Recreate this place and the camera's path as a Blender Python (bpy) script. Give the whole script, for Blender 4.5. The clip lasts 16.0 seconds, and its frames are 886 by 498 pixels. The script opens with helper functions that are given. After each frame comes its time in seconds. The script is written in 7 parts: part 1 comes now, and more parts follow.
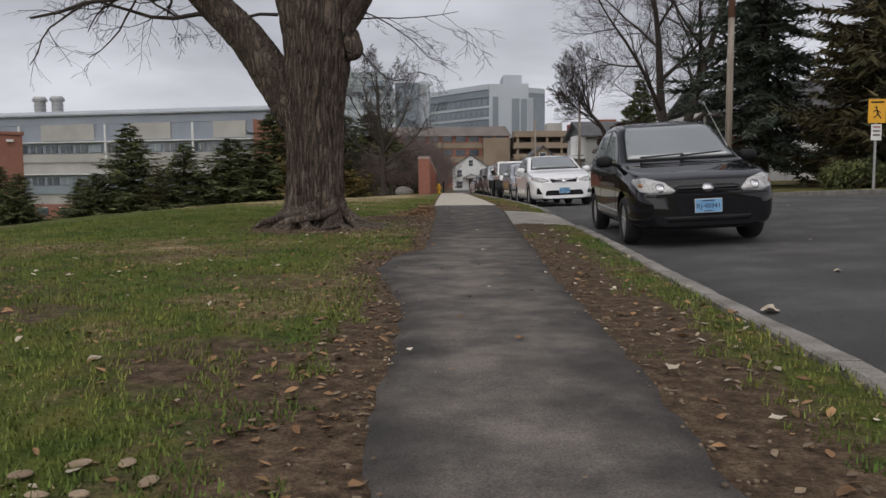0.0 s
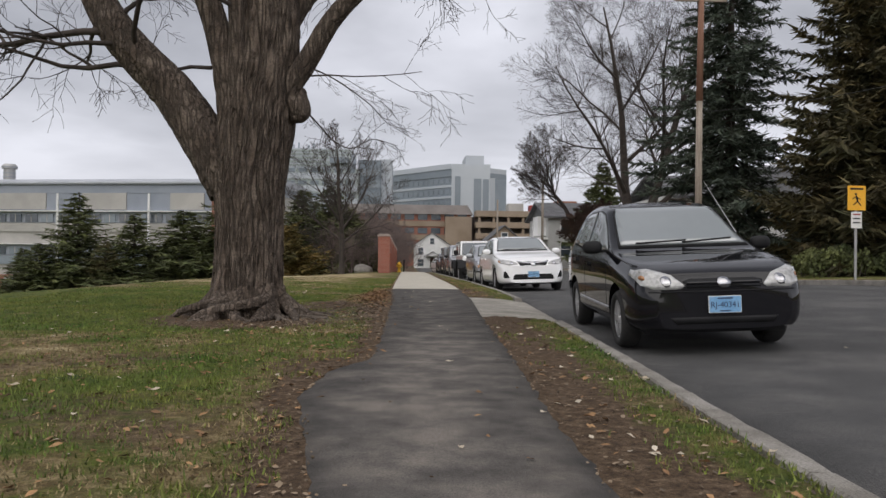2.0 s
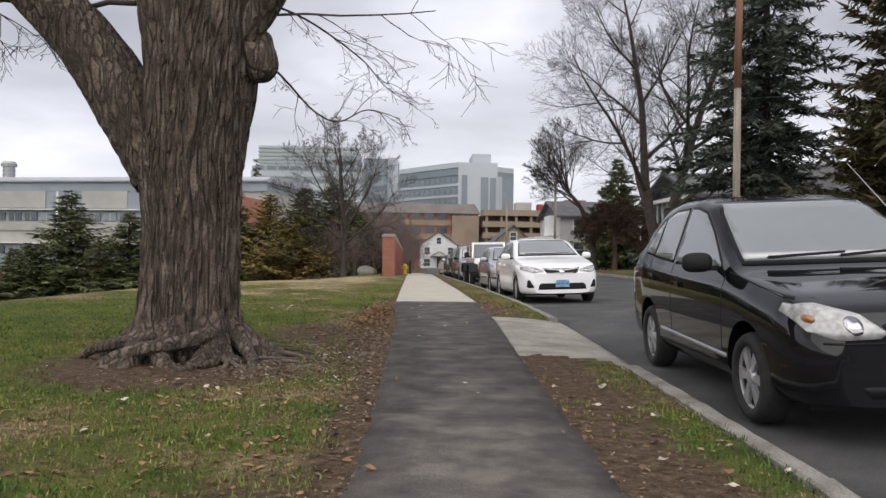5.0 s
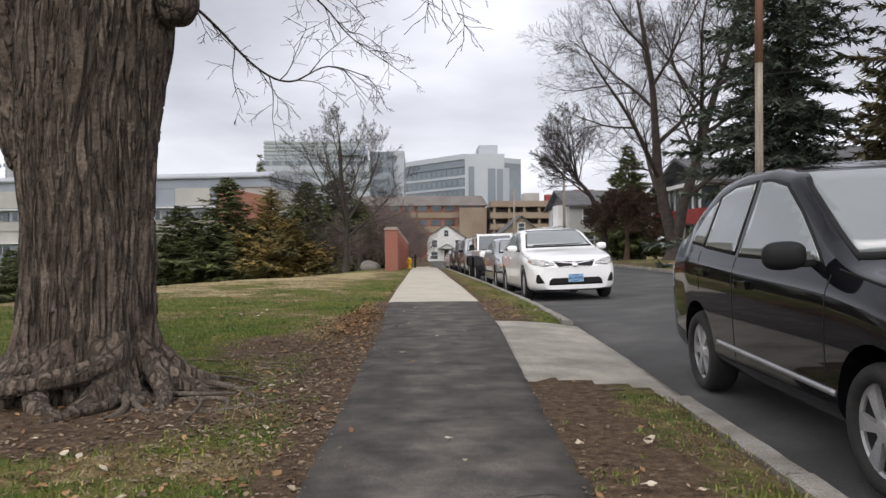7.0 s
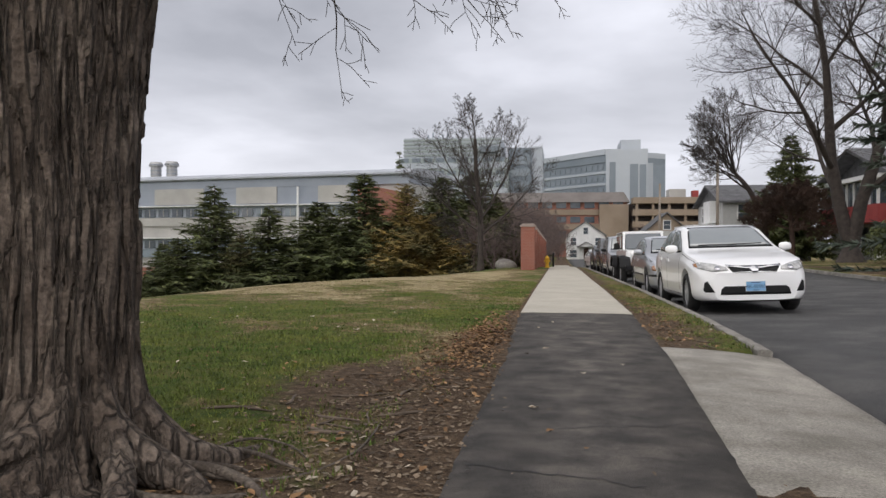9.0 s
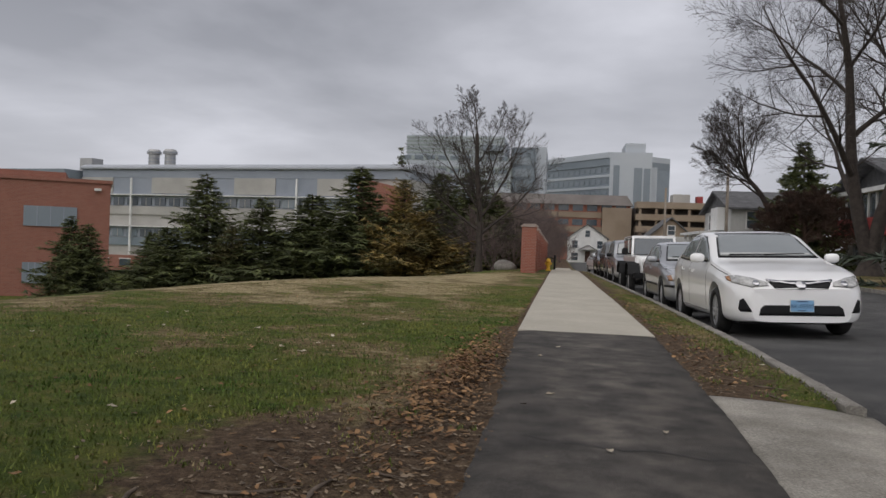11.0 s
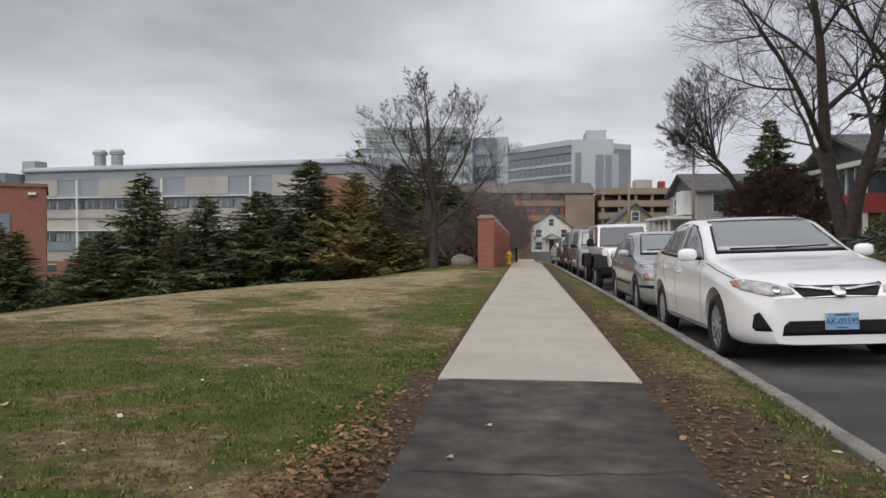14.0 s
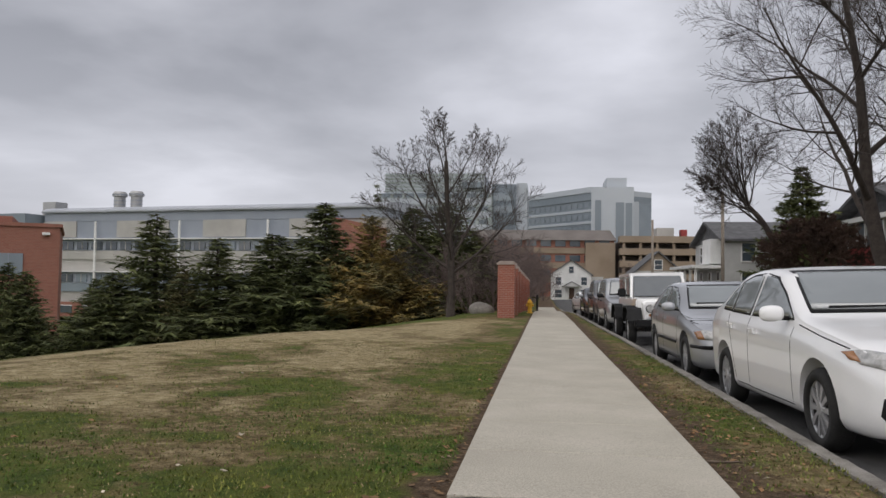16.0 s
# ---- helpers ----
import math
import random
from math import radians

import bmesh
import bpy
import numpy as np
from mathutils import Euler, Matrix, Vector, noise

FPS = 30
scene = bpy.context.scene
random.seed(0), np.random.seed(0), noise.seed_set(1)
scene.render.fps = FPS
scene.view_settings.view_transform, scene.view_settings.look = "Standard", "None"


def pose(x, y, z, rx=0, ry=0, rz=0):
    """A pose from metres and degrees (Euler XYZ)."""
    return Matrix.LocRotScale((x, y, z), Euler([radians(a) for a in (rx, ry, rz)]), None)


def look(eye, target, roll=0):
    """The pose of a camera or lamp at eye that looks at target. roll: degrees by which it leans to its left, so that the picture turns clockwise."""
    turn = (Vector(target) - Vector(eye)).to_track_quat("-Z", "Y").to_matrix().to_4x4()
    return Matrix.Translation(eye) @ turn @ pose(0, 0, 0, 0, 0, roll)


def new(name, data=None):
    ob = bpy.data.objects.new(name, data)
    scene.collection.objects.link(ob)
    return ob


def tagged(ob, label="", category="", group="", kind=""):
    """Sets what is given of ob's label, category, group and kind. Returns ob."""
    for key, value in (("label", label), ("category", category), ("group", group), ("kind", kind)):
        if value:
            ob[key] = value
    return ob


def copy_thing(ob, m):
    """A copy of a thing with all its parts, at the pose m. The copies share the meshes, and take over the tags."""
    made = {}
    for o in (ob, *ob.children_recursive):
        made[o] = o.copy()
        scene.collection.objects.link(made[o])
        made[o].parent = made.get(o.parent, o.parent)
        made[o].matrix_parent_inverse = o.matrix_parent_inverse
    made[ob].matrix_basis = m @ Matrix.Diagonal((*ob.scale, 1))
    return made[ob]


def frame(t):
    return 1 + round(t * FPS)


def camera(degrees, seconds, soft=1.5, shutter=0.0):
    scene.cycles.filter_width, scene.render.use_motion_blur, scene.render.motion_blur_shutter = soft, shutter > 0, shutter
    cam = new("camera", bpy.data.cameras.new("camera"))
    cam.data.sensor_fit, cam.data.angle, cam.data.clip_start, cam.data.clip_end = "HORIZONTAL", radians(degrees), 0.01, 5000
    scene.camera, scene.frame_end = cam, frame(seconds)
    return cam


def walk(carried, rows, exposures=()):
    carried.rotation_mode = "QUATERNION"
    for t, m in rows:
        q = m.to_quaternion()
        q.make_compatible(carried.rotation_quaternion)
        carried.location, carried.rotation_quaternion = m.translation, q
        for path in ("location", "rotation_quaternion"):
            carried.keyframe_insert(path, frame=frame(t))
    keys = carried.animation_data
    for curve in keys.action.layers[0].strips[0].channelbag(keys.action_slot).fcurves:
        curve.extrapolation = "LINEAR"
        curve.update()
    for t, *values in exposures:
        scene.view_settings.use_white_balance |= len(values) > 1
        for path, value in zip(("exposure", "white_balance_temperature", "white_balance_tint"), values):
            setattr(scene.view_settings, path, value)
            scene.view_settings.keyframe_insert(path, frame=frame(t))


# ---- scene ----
cam = camera(59.9, 16.0)
PATH = [
    (0, (0.046, -0.047, 0.761), (0.039, 1.944, 0.576), -0.5),
    (0.5, (0.033, 0.401, 0.775), (0.039, 2.396, 0.637), 0.6),
    (1, (0.02, 0.879, 0.866), (0.109, 2.877, 0.889), 1.4),
    (1.5, (0.092, 1.372, 0.906), (0.2, 3.367, 0.995), -0.1),
    (2, (0.09, 1.809, 0.845), (0.185, 3.807, 0.861), 0.7),
    (2.5, (0.053, 2.338, 0.872), (0.154, 4.335, 0.827), 1.6),
    (3, (0.087, 2.796, 0.905), (0.194, 4.792, 0.852), 1.3),
    (3.5, (0.051, 3.309, 0.868), (0.178, 5.304, 0.824), 1.5),
    (4, (0.054, 3.824, 0.92), (0.284, 5.811, 0.887), 1.6),
    (4.5, (0.052, 4.37, 0.974), (0.15, 6.368, 0.99), 1.4),
    (7, (0.352, 6.681, 1.012), (0.409, 8.68, 1.006), -0.3),
    (7.5, (0.36, 7.242, 1.023), (0.349, 9.242, 1.014), 0.3),
    (8, (0.334, 7.832, 1.057), (0.321, 9.831, 1.024), 0.7),
    (8.5, (0.363, 8.401, 1.077), (0.216, 10.394, 1.009), 0.1),
    (9, (0.329, 9.078, 1.036), (0.03, 11.055, 1.023), 0.2),
    (11.5, (0.228, 11.766, 1.068), (-0.042, 13.748, 1.049), 3.0),
    (12, (0.25, 12.365, 1.117), (0.091, 14.358, 1.143), 3.1),
    (12.5, (0.313, 12.853, 1.11), (0.127, 14.844, 1.09), 2.9),
    (13, (0.365, 13.401, 1.092), (0.234, 15.396, 1.076), 3.1),
    (13.5, (0.416, 13.946, 1.13), (0.3, 15.942, 1.096), 0.9),
    (14, (0.466, 14.476, 1.179), (0.254, 16.464, 1.144), 0.1),
    (14.5, (0.409, 15.043, 1.24), (0.112, 17.019, 1.328), 1.3),
    (15, (0.417, 15.53, 1.199), (0.079, 17.5, 1.264), 1.1),
    (15.5, (0.393, 15.975, 1.189), (0.084, 17.95, 1.231), 1.0),
    (16, (0.285, 16.402, 1.204), (0.025, 18.383, 1.288), 0.9),
]
walk(cam, [(t, look(eye, target, roll)) for t, eye, target, roll in PATH],
     [(0, -0.10), (0.5, 0.32), (1.0, 0.18), (1.5, 0.0), (2.0, 0.15), (2.5, 0.46), (3.5, 0.20), (4.5, 0.36), (7, 0.52), (8, 0.54), (8.5, 0.60), (9, 0.28), (11.5, -0.20), (12.5, 0.04), (13.5, 0.0), (14.0, 0.14), (14.5, -0.05), (15.0, -0.38), (15.5, -0.04), (16, 0.0)])
# ---- sky and light ----
world = bpy.data.worlds.new("overcast_sky")
scene.world = world
world.use_nodes = True
wn, wl = world.node_tree.nodes, world.node_tree.links
wn.clear()


def wnode(kind, **inputs):
    n = wn.new(kind)
    for k, v in inputs.items():
        n.inputs[k].default_value = v
    return n


sky = wnode("ShaderNodeTexSky")
sky.sky_type, sky.sun_disc, sky.sun_elevation, sky.sun_rotation = "NISHITA", False, radians(54), radians(155)
sky.air_density, sky.dust_density = 1.0, 4.0
tc = wnode("ShaderNodeTexCoord")
sep = wnode("ShaderNodeSeparateXYZ")
wl.new(tc.outputs["Generated"], sep.inputs[0])
up = wnode("ShaderNodeMath")
up.operation = "ADD"
up.inputs[1].default_value = 0.16
absz = wnode("ShaderNodeMath")
absz.operation = "ABSOLUTE"
wl.new(sep.outputs[2], absz.inputs[0])
wl.new(absz.outputs[0], up.inputs[0])
px, py = wnode("ShaderNodeMath"), wnode("ShaderNodeMath")
for n, i in ((px, 0), (py, 1)):
    n.operation = "DIVIDE"
    wl.new(sep.outputs[i], n.inputs[0])
    wl.new(up.outputs[0], n.inputs[1])
comb = wnode("ShaderNodeCombineXYZ")
wl.new(px.outputs[0], comb.inputs[0])
wl.new(py.outputs[0], comb.inputs[1])
big = wnode("ShaderNodeTexNoise", Scale=0.75, Detail=6.0, Roughness=0.5, Distortion=0.15)
wl.new(comb.outputs[0], big.inputs["Vector"])
small = wnode("ShaderNodeTexNoise", Scale=0.33, Detail=4.0, Roughness=0.5)
wl.new(comb.outputs[0], small.inputs["Vector"])
mixn = wnode("ShaderNodeMath")
mixn.operation = "ADD"
wl.new(big.outputs[0], mixn.inputs[0])
wl.new(small.outputs[0], mixn.inputs[1])
half = wnode("ShaderNodeMath")
half.operation = "MULTIPLY"
half.inputs[1].default_value = 0.5
wl.new(mixn.outputs[0], half.inputs[0])
ramp = wnode("ShaderNodeValToRGB")
wl.new(half.outputs[0], ramp.inputs[0])
ramp.color_ramp.elements[0].position, ramp.color_ramp.elements[0].color = 0.42, (0.31, 0.315, 0.35, 1)
ramp.color_ramp.elements[1].position, ramp.color_ramp.elements[1].color = 0.585, (0.82, 0.825, 0.90, 1)
mid = ramp.color_ramp.elements.new(0.50)
mid.color = (0.51, 0.515, 0.565, 1)
# pale band of thin cloud low over the horizon
low = wnode("ShaderNodeMapRange")
wl.new(absz.outputs[0], low.inputs[0])
for i, v in ((1, 0.0), (2, 0.30), (3, 0.75), (4, 0.0)):
    low.inputs[i].default_value = v
cloud = wnode("ShaderNodeMixRGB")
wl.new(low.outputs[0], cloud.inputs[0])
wl.new(ramp.outputs[0], cloud.inputs[1])
cloud.inputs[2].default_value = (0.66, 0.665, 0.73, 1)
bg1, bg2, add, wout = wnode("ShaderNodeBackground", Strength=0.05), wnode("ShaderNodeBackground", Strength=0.95), wnode("ShaderNodeAddShader"), wnode("ShaderNodeOutputWorld")
skyfade = wnode("ShaderNodeMixRGB")
skyfade.inputs[0].default_value = 0.8
skyfade.inputs[2].default_value = (0.3, 0.3, 0.3, 1)
wl.new(sky.outputs[0], skyfade.inputs[1])
wl.new(skyfade.outputs[0], bg1.inputs[0])
wl.new(cloud.outputs[0], bg2.inputs[0])
wl.new(bg1.outputs[0], add.inputs[0])
wl.new(bg2.outputs[0], add.inputs[1])
wl.new(add.outputs[0], wout.inputs[0])
sun_data = bpy.data.lights.new("sun", "SUN")
sun_data.energy, sun_data.angle, sun_data.color = 1.6, radians(110), (1.0, 0.94, 0.86)
sun = new("sun", sun_data)
sun.matrix_world = pose(0, 0, 60, 36, 0, -25)


# ---- materials ----
def mat(name, c1, c2=None, scale=8.0, rough=0.8, metal=0.0, bump=0.0, fine=60.0, stretch=(1, 1, 1), coat=0.0, spec=0.5, third=None, island=0.0):
    """Two-scale varied surface: c1 to c2 by coarse noise, darkened and bumped by fine noise."""
    m = bpy.data.materials.new(name)
    m.use_nodes = True
    nt = m.node_tree
    N, L = nt.nodes, nt.links
    b = N["Principled BSDF"]
    c2 = c2 or tuple(v * 0.8 for v in c1)
    t = N.new("ShaderNodeNewGeometry")
    mp = N.new("ShaderNodeMapping")
    mp.inputs["Scale"].default_value = stretch
    L.new(t.outputs["Position"], mp.inputs[0])
    n1, n2 = N.new("ShaderNodeTexNoise"), N.new("ShaderNodeTexNoise")
    for n, s, d in ((n1, scale, 5), (n2, fine, 3)):
        n.inputs["Scale"].default_value, n.inputs["Detail"].default_value = s, d
        n.inputs["Roughness"].default_value = 0.6
        L.new(mp.outputs[0], n.inputs["Vector"])
    r1 = N.new("ShaderNodeValToRGB")
    r1.color_ramp.elements[0].position, r1.color_ramp.elements[0].color = 0.36, (*c1, 1)
    r1.color_ramp.elements[1].position, r1.color_ramp.elements[1].color = 0.64, (*c2, 1)
    if third:
        e = r1.color_ramp.elements.new(0.5)
        e.color = (*third, 1)
    L.new(n1.outputs[0], r1.inputs[0])
    mx = N.new("ShaderNodeMixRGB")
    mx.blend_type = "MULTIPLY"
    mx.inputs[0].default_value = min(0.8, 0.3 + 0.5 * bump) if bump else (0.02 if coat or rough < 0.1 else 0.2)
    r2 = N.new("ShaderNodeValToRGB")
    r2.color_ramp.elements[0].position, r2.color_ramp.elements[0].color = 0.32, (0.35, 0.35, 0.35, 1)
    r2.color_ramp.elements[1].position, r2.color_ramp.elements[1].color = 0.66, (1.35, 1.35, 1.35, 1)
    L.new(n2.outputs[0], r2.inputs[0])
    L.new(r1.outputs[0], mx.inputs[1])
    L.new(r2.outputs[0], mx.inputs[2])
    last = mx.outputs[0]
    if island:
        g = N.new("ShaderNodeNewGeometry")
        r3 = N.new("ShaderNodeMapRange")
        r3.inputs[3].default_value, r3.inputs[4].default_value = 1 - island, 1 + island
        L.new(g.outputs["Random Per Island"], r3.inputs[0])
        hs = N.new("ShaderNodeHueSaturation")
        L.new(r3.outputs[0], hs.inputs["Value"])
        L.new(last, hs.inputs["Color"])
        last = hs.outputs[0]
    L.new(last, b.inputs["Base Color"])
    b.inputs["Roughness"].default_value, b.inputs["Metallic"].default_value = rough, metal
    b.inputs["Coat Weight"].default_value, b.inputs["Specular IOR Level"].default_value = coat, spec
    b.inputs["Coat Roughness"].default_value = 0.04
    if bump:
        bp = N.new("ShaderNodeBump")
        bp.inputs["Strength"].default_value, bp.inputs["Distance"].default_value = bump, 0.02
        L.new(n2.outputs[0], bp.inputs["Height"])
        L.new(bp.outputs[0], b.inputs["Normal"])
    return m


def brick_mat(name, c1, c2, mortar, width=0.2, height=0.067, axis="xz"):
    m = mat(name, c1, c2, 1.2, 0.88, bump=0.3, fine=40)
    N, L = m.node_tree.nodes, m.node_tree.links
    b = N["Principled BSDF"]
    t = N.new("ShaderNodeTexCoord")
    s, c, a = N.new("ShaderNodeSeparateXYZ"), N.new("ShaderNodeCombineXYZ"), N.new("ShaderNodeMath")
    L.new(t.outputs["Object"], s.inputs[0])
    L.new(s.outputs[0], a.inputs[0])
    L.new(s.outputs[1], a.inputs[1])
    L.new(a.outputs[0], c.inputs[0])
    L.new(s.outputs[2], c.inputs[1])
    k = N.new("ShaderNodeTexBrick")
    k.inputs["Scale"].default_value, k.inputs["Brick Width"].default_value, k.inputs["Row Height"].default_value = 1.0, width, height
    k.inputs["Mortar Size"].default_value = 0.008 * height / 0.067
    k.inputs["Color1"].default_value, k.inputs["Color2"].default_value, k.inputs["Mortar"].default_value = (*c1, 1), (*c2, 1), (*mortar, 1)
    L.new(c.outputs[0], k.inputs["Vector"])
    src = b.inputs["Base Color"].links[0].from_socket
    mx = N.new("ShaderNodeMixRGB")
    mx.inputs[0].default_value = 0.65
    L.new(src, mx.inputs[1])
    L.new(k.outputs[0], mx.inputs[2])
    L.new(mx.outputs[0], b.inputs["Base Color"])
    return m


M = {}
M["path"] = mat("worn_asphalt_path", (0.056, 0.050, 0.045), (0.160, 0.140, 0.121), 2.6, 0.92, bump=0.7, fine=120, third=(0.100, 0.089, 0.079))
M["stick"] = mat("pale_dry_stick", (0.075, 0.055, 0.040), (0.17, 0.13, 0.098), 8.0, 0.9)
M["road"] = mat("road_asphalt", (0.052, 0.051, 0.051), (0.105, 0.101, 0.098), 0.9, 0.85, bump=0.7, fine=90, third=(0.068, 0.067, 0.067))
M["concrete"] = mat("pavement_concrete", (0.40, 0.37, 0.31), (0.47, 0.435, 0.37), 0.9, 0.9, bump=0.25, fine=90, third=(0.43, 0.40, 0.335))
M["apron"] = mat("old_concrete", (0.21, 0.195, 0.165), (0.37, 0.345, 0.30), 1.6, 0.92, bump=0.5, fine=70, third=(0.29, 0.27, 0.235))
M["kerb"] = mat("granite_kerb", (0.17, 0.155, 0.135), (0.30, 0.28, 0.255), 3.0, 0.88, bump=0.5, fine=80, third=(0.23, 0.215, 0.19))
M["bark"] = None
M["root"] = mat("weathered_root_bark", (0.065, 0.050, 0.038), (0.155, 0.128, 0.102), 6.0, 0.95, bump=0.8, fine=50, third=(0.105, 0.084, 0.066))
M["twig"] = mat("bare_twig", (0.040, 0.032, 0.028), (0.070, 0.056, 0.048), 4.0, 0.95)
# far thicket twigs: distance haze put into a paler colour
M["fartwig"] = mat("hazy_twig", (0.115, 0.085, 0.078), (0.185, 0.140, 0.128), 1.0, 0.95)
M["redtwig"] = mat("reddish_budding_twig", (0.060, 0.038, 0.029), (0.105, 0.062, 0.046), 1.0, 0.95)
M["spruce"] = mat("dark_spruce_needles", (0.040, 0.054, 0.017), (0.116, 0.128, 0.042), 0.8, 0.85, fine=6, island=0.5)
M["bluespruce"] = mat("grey_green_spruce_needles", (0.036, 0.052, 0.037), (0.090, 0.108, 0.080), 0.8, 0.85, fine=6, island=0.5)
M["olive"] = mat("olive_green_needles", (0.055, 0.058, 0.020), (0.140, 0.122, 0.048), 0.6, 0.85, fine=6, island=0.5)
M["arbor"] = mat("bronze_evergreen_needles", (0.075, 0.075, 0.026), (0.260, 0.175, 0.045), 0.6, 0.85, fine=6, island=0.5)
M["rustpine"] = mat("olive_brown_needles", (0.034, 0.037, 0.014), (0.095, 0.074, 0.030), 0.6, 0.85, fine=6, island=0.5)
M["grass"] = mat("lawn_blades", (0.060, 0.114, 0.012), (0.170, 0.180, 0.034), 0.9, 0.8, fine=5, island=0.45)
M["drygrass"] = mat("dry_grass_blades", (0.135, 0.100, 0.044), (0.31, 0.245, 0.125), 1.2, 0.85, fine=5, island=0.4)
M["leaf"] = mat("dead_leaf", (0.13, 0.065, 0.028), (0.27, 0.16, 0.075), 2.0, 0.85, fine=20, island=0.6)
M["paleleaf"] = mat("pale_curled_leaf", (0.36, 0.30, 0.22), (0.52, 0.46, 0.37), 2.0, 0.85, fine=20, island=0.4)
M["chip"] = mat("wood_chip", (0.10, 0.070, 0.044), (0.25, 0.19, 0.13), 3.0, 0.9, fine=20, island=0.55)
M["white"] = mat("white_painted_wood", (0.74, 0.74, 0.73), (0.62, 0.62, 0.61), 0.8, 0.7)
M["whitecar"] = mat("white_car_paint", (0.86, 0.86, 0.86), (0.84, 0.84, 0.845), 0.8, 0.28, coat=1.0)
M["blackcar"] = mat("black_car_paint", (0.006, 0.006, 0.008), (0.009, 0.009, 0.011), 1.5, 0.6, coat=1.0, spec=0.0)
M["silvercar"] = mat("silver_car_paint", (0.40, 0.41, 0.43), (0.36, 0.37, 0.39), 1.5, 0.32, metal=0.55, coat=1.0)
M["greycar"] = mat("dark_grey_car_paint", (0.05, 0.052, 0.058), (0.06, 0.062, 0.068), 1.5, 0.3, coat=1.0)
# grey base adds sky brightness that the panes would reflect and let through
M["carglass"] = mat("sky_greyed_car_glass", (0.19, 0.21, 0.213), (0.215, 0.235, 0.238), 1.0, 0.02, spec=0.5)
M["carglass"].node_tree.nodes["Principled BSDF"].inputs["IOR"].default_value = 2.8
M["rubber"] = mat("tyre_rubber", (0.012, 0.012, 0.012), (0.022, 0.021, 0.020), 9.0, 0.85, bump=0.2, fine=60)
M["trim"] = mat("black_plastic_trim", (0.010, 0.010, 0.011), (0.015, 0.015, 0.016), 6.0, 0.55, spec=0.2)
M["alloy"] = mat("silver_wheel_cover", (0.48, 0.48, 0.49), (0.40, 0.40, 0.41), 5.0, 0.4, metal=0.5)
M["chrome"] = mat("chrome", (0.55, 0.55, 0.57), (0.48, 0.48, 0.5), 5.0, 0.12, metal=1.0)
M["lamp"] = mat("headlight_lens", (0.50, 0.50, 0.49), (0.26, 0.26, 0.255), 14.0, 0.08, coat=1.0)
M["amber"] = mat("amber_lens", (0.34, 0.15, 0.05), (0.28, 0.12, 0.04), 9.0, 0.2, coat=1.0)
M["plate"] = mat("blue_number_plate", (0.16, 0.36, 0.60), (0.22, 0.42, 0.64), 6.0, 0.5)
M["ink"] = mat("dark_blue_ink", (0.012, 0.02, 0.07), (0.015, 0.025, 0.08), 6.0, 0.5)
M["brick"] = brick_mat("red_brick", (0.23, 0.060, 0.035), (0.30, 0.090, 0.055), (0.36, 0.30, 0.26), 0.215, 0.075)
M["farbrick"] = brick_mat("far_red_brick", (0.23, 0.085, 0.060), (0.29, 0.115, 0.08), (0.30, 0.2, 0.16), 0.4, 0.14)
M["cap"] = mat("stone_cap", (0.33, 0.27, 0.24), (0.43, 0.37, 0.33), 4.0, 0.9)
M["panel"] = mat("pale_concrete_panel", (0.36, 0.35, 0.33), (0.44, 0.425, 0.40), 0.25, 0.85)
M["bluegrey"] = mat("blue_grey_metal_cladding", (0.25, 0.28, 0.33), (0.29, 0.32, 0.37), 0.2, 0.6)
M["roofmetal"] = mat("grey_standing_seam_roof", (0.34, 0.36, 0.40), (0.40, 0.42, 0.46), 0.15, 0.5)
M["glass"] = mat("dark_window_glass", (0.045, 0.06, 0.075), (0.085, 0.10, 0.115), 0.4, 0.08, spec=0.8)
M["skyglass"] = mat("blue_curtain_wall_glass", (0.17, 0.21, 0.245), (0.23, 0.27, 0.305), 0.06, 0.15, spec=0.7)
# far panels, pale and bluish: distance haze put into the colour
M["hazewhite"] = mat("hazed_white_panel", (0.42, 0.455, 0.50), (0.47, 0.505, 0.545), 0.05, 0.8)
M["hazegreen"] = mat("hazed_green_grey_panel", (0.32, 0.36, 0.35), (0.37, 0.41, 0.40), 0.05, 0.8)
M["hazegrey"] = mat("hazed_grey_panel", (0.19, 0.225, 0.26), (0.235, 0.27, 0.305), 0.05, 0.8)
M["tan"] = mat("tan_concrete", (0.24, 0.185, 0.135), (0.29, 0.23, 0.175), 0.2, 0.85)
M["brownroof"] = mat("brown_grey_roof", (0.13, 0.115, 0.105), (0.17, 0.15, 0.14), 0.4, 0.85)
M["shingle"] = mat("grey_roof_shingle", (0.07, 0.07, 0.075), (0.12, 0.12, 0.125), 1.5, 0.9, fine=14)
M["redpaint"] = mat("dark_red_siding", (0.26, 0.035, 0.035), (0.32, 0.05, 0.045), 1.0, 0.7)
M["siding"] = mat("grey_white_siding", (0.38, 0.38, 0.37), (0.45, 0.45, 0.44), 1.0, 0.75)
M["polewood"] = mat("weathered_pole_wood", (0.20, 0.165, 0.13), (0.31, 0.265, 0.22), 2.0, 0.9, stretch=(6, 6, 0.4), bump=0.3, fine=20)
M["polered"] = mat("reddish_pole_wood", (0.17, 0.085, 0.055), (0.23, 0.12, 0.08), 2.0, 0.9, stretch=(6, 6, 0.4))
M["galv"] = mat("galvanised_steel", (0.36, 0.36, 0.36), (0.42, 0.42, 0.42), 5.0, 0.5, metal=0.7)
M["signyellow"] = mat("yellow_sign_sheet", (0.80, 0.42, 0.02), (0.75, 0.38, 0.02), 3.0, 0.5)
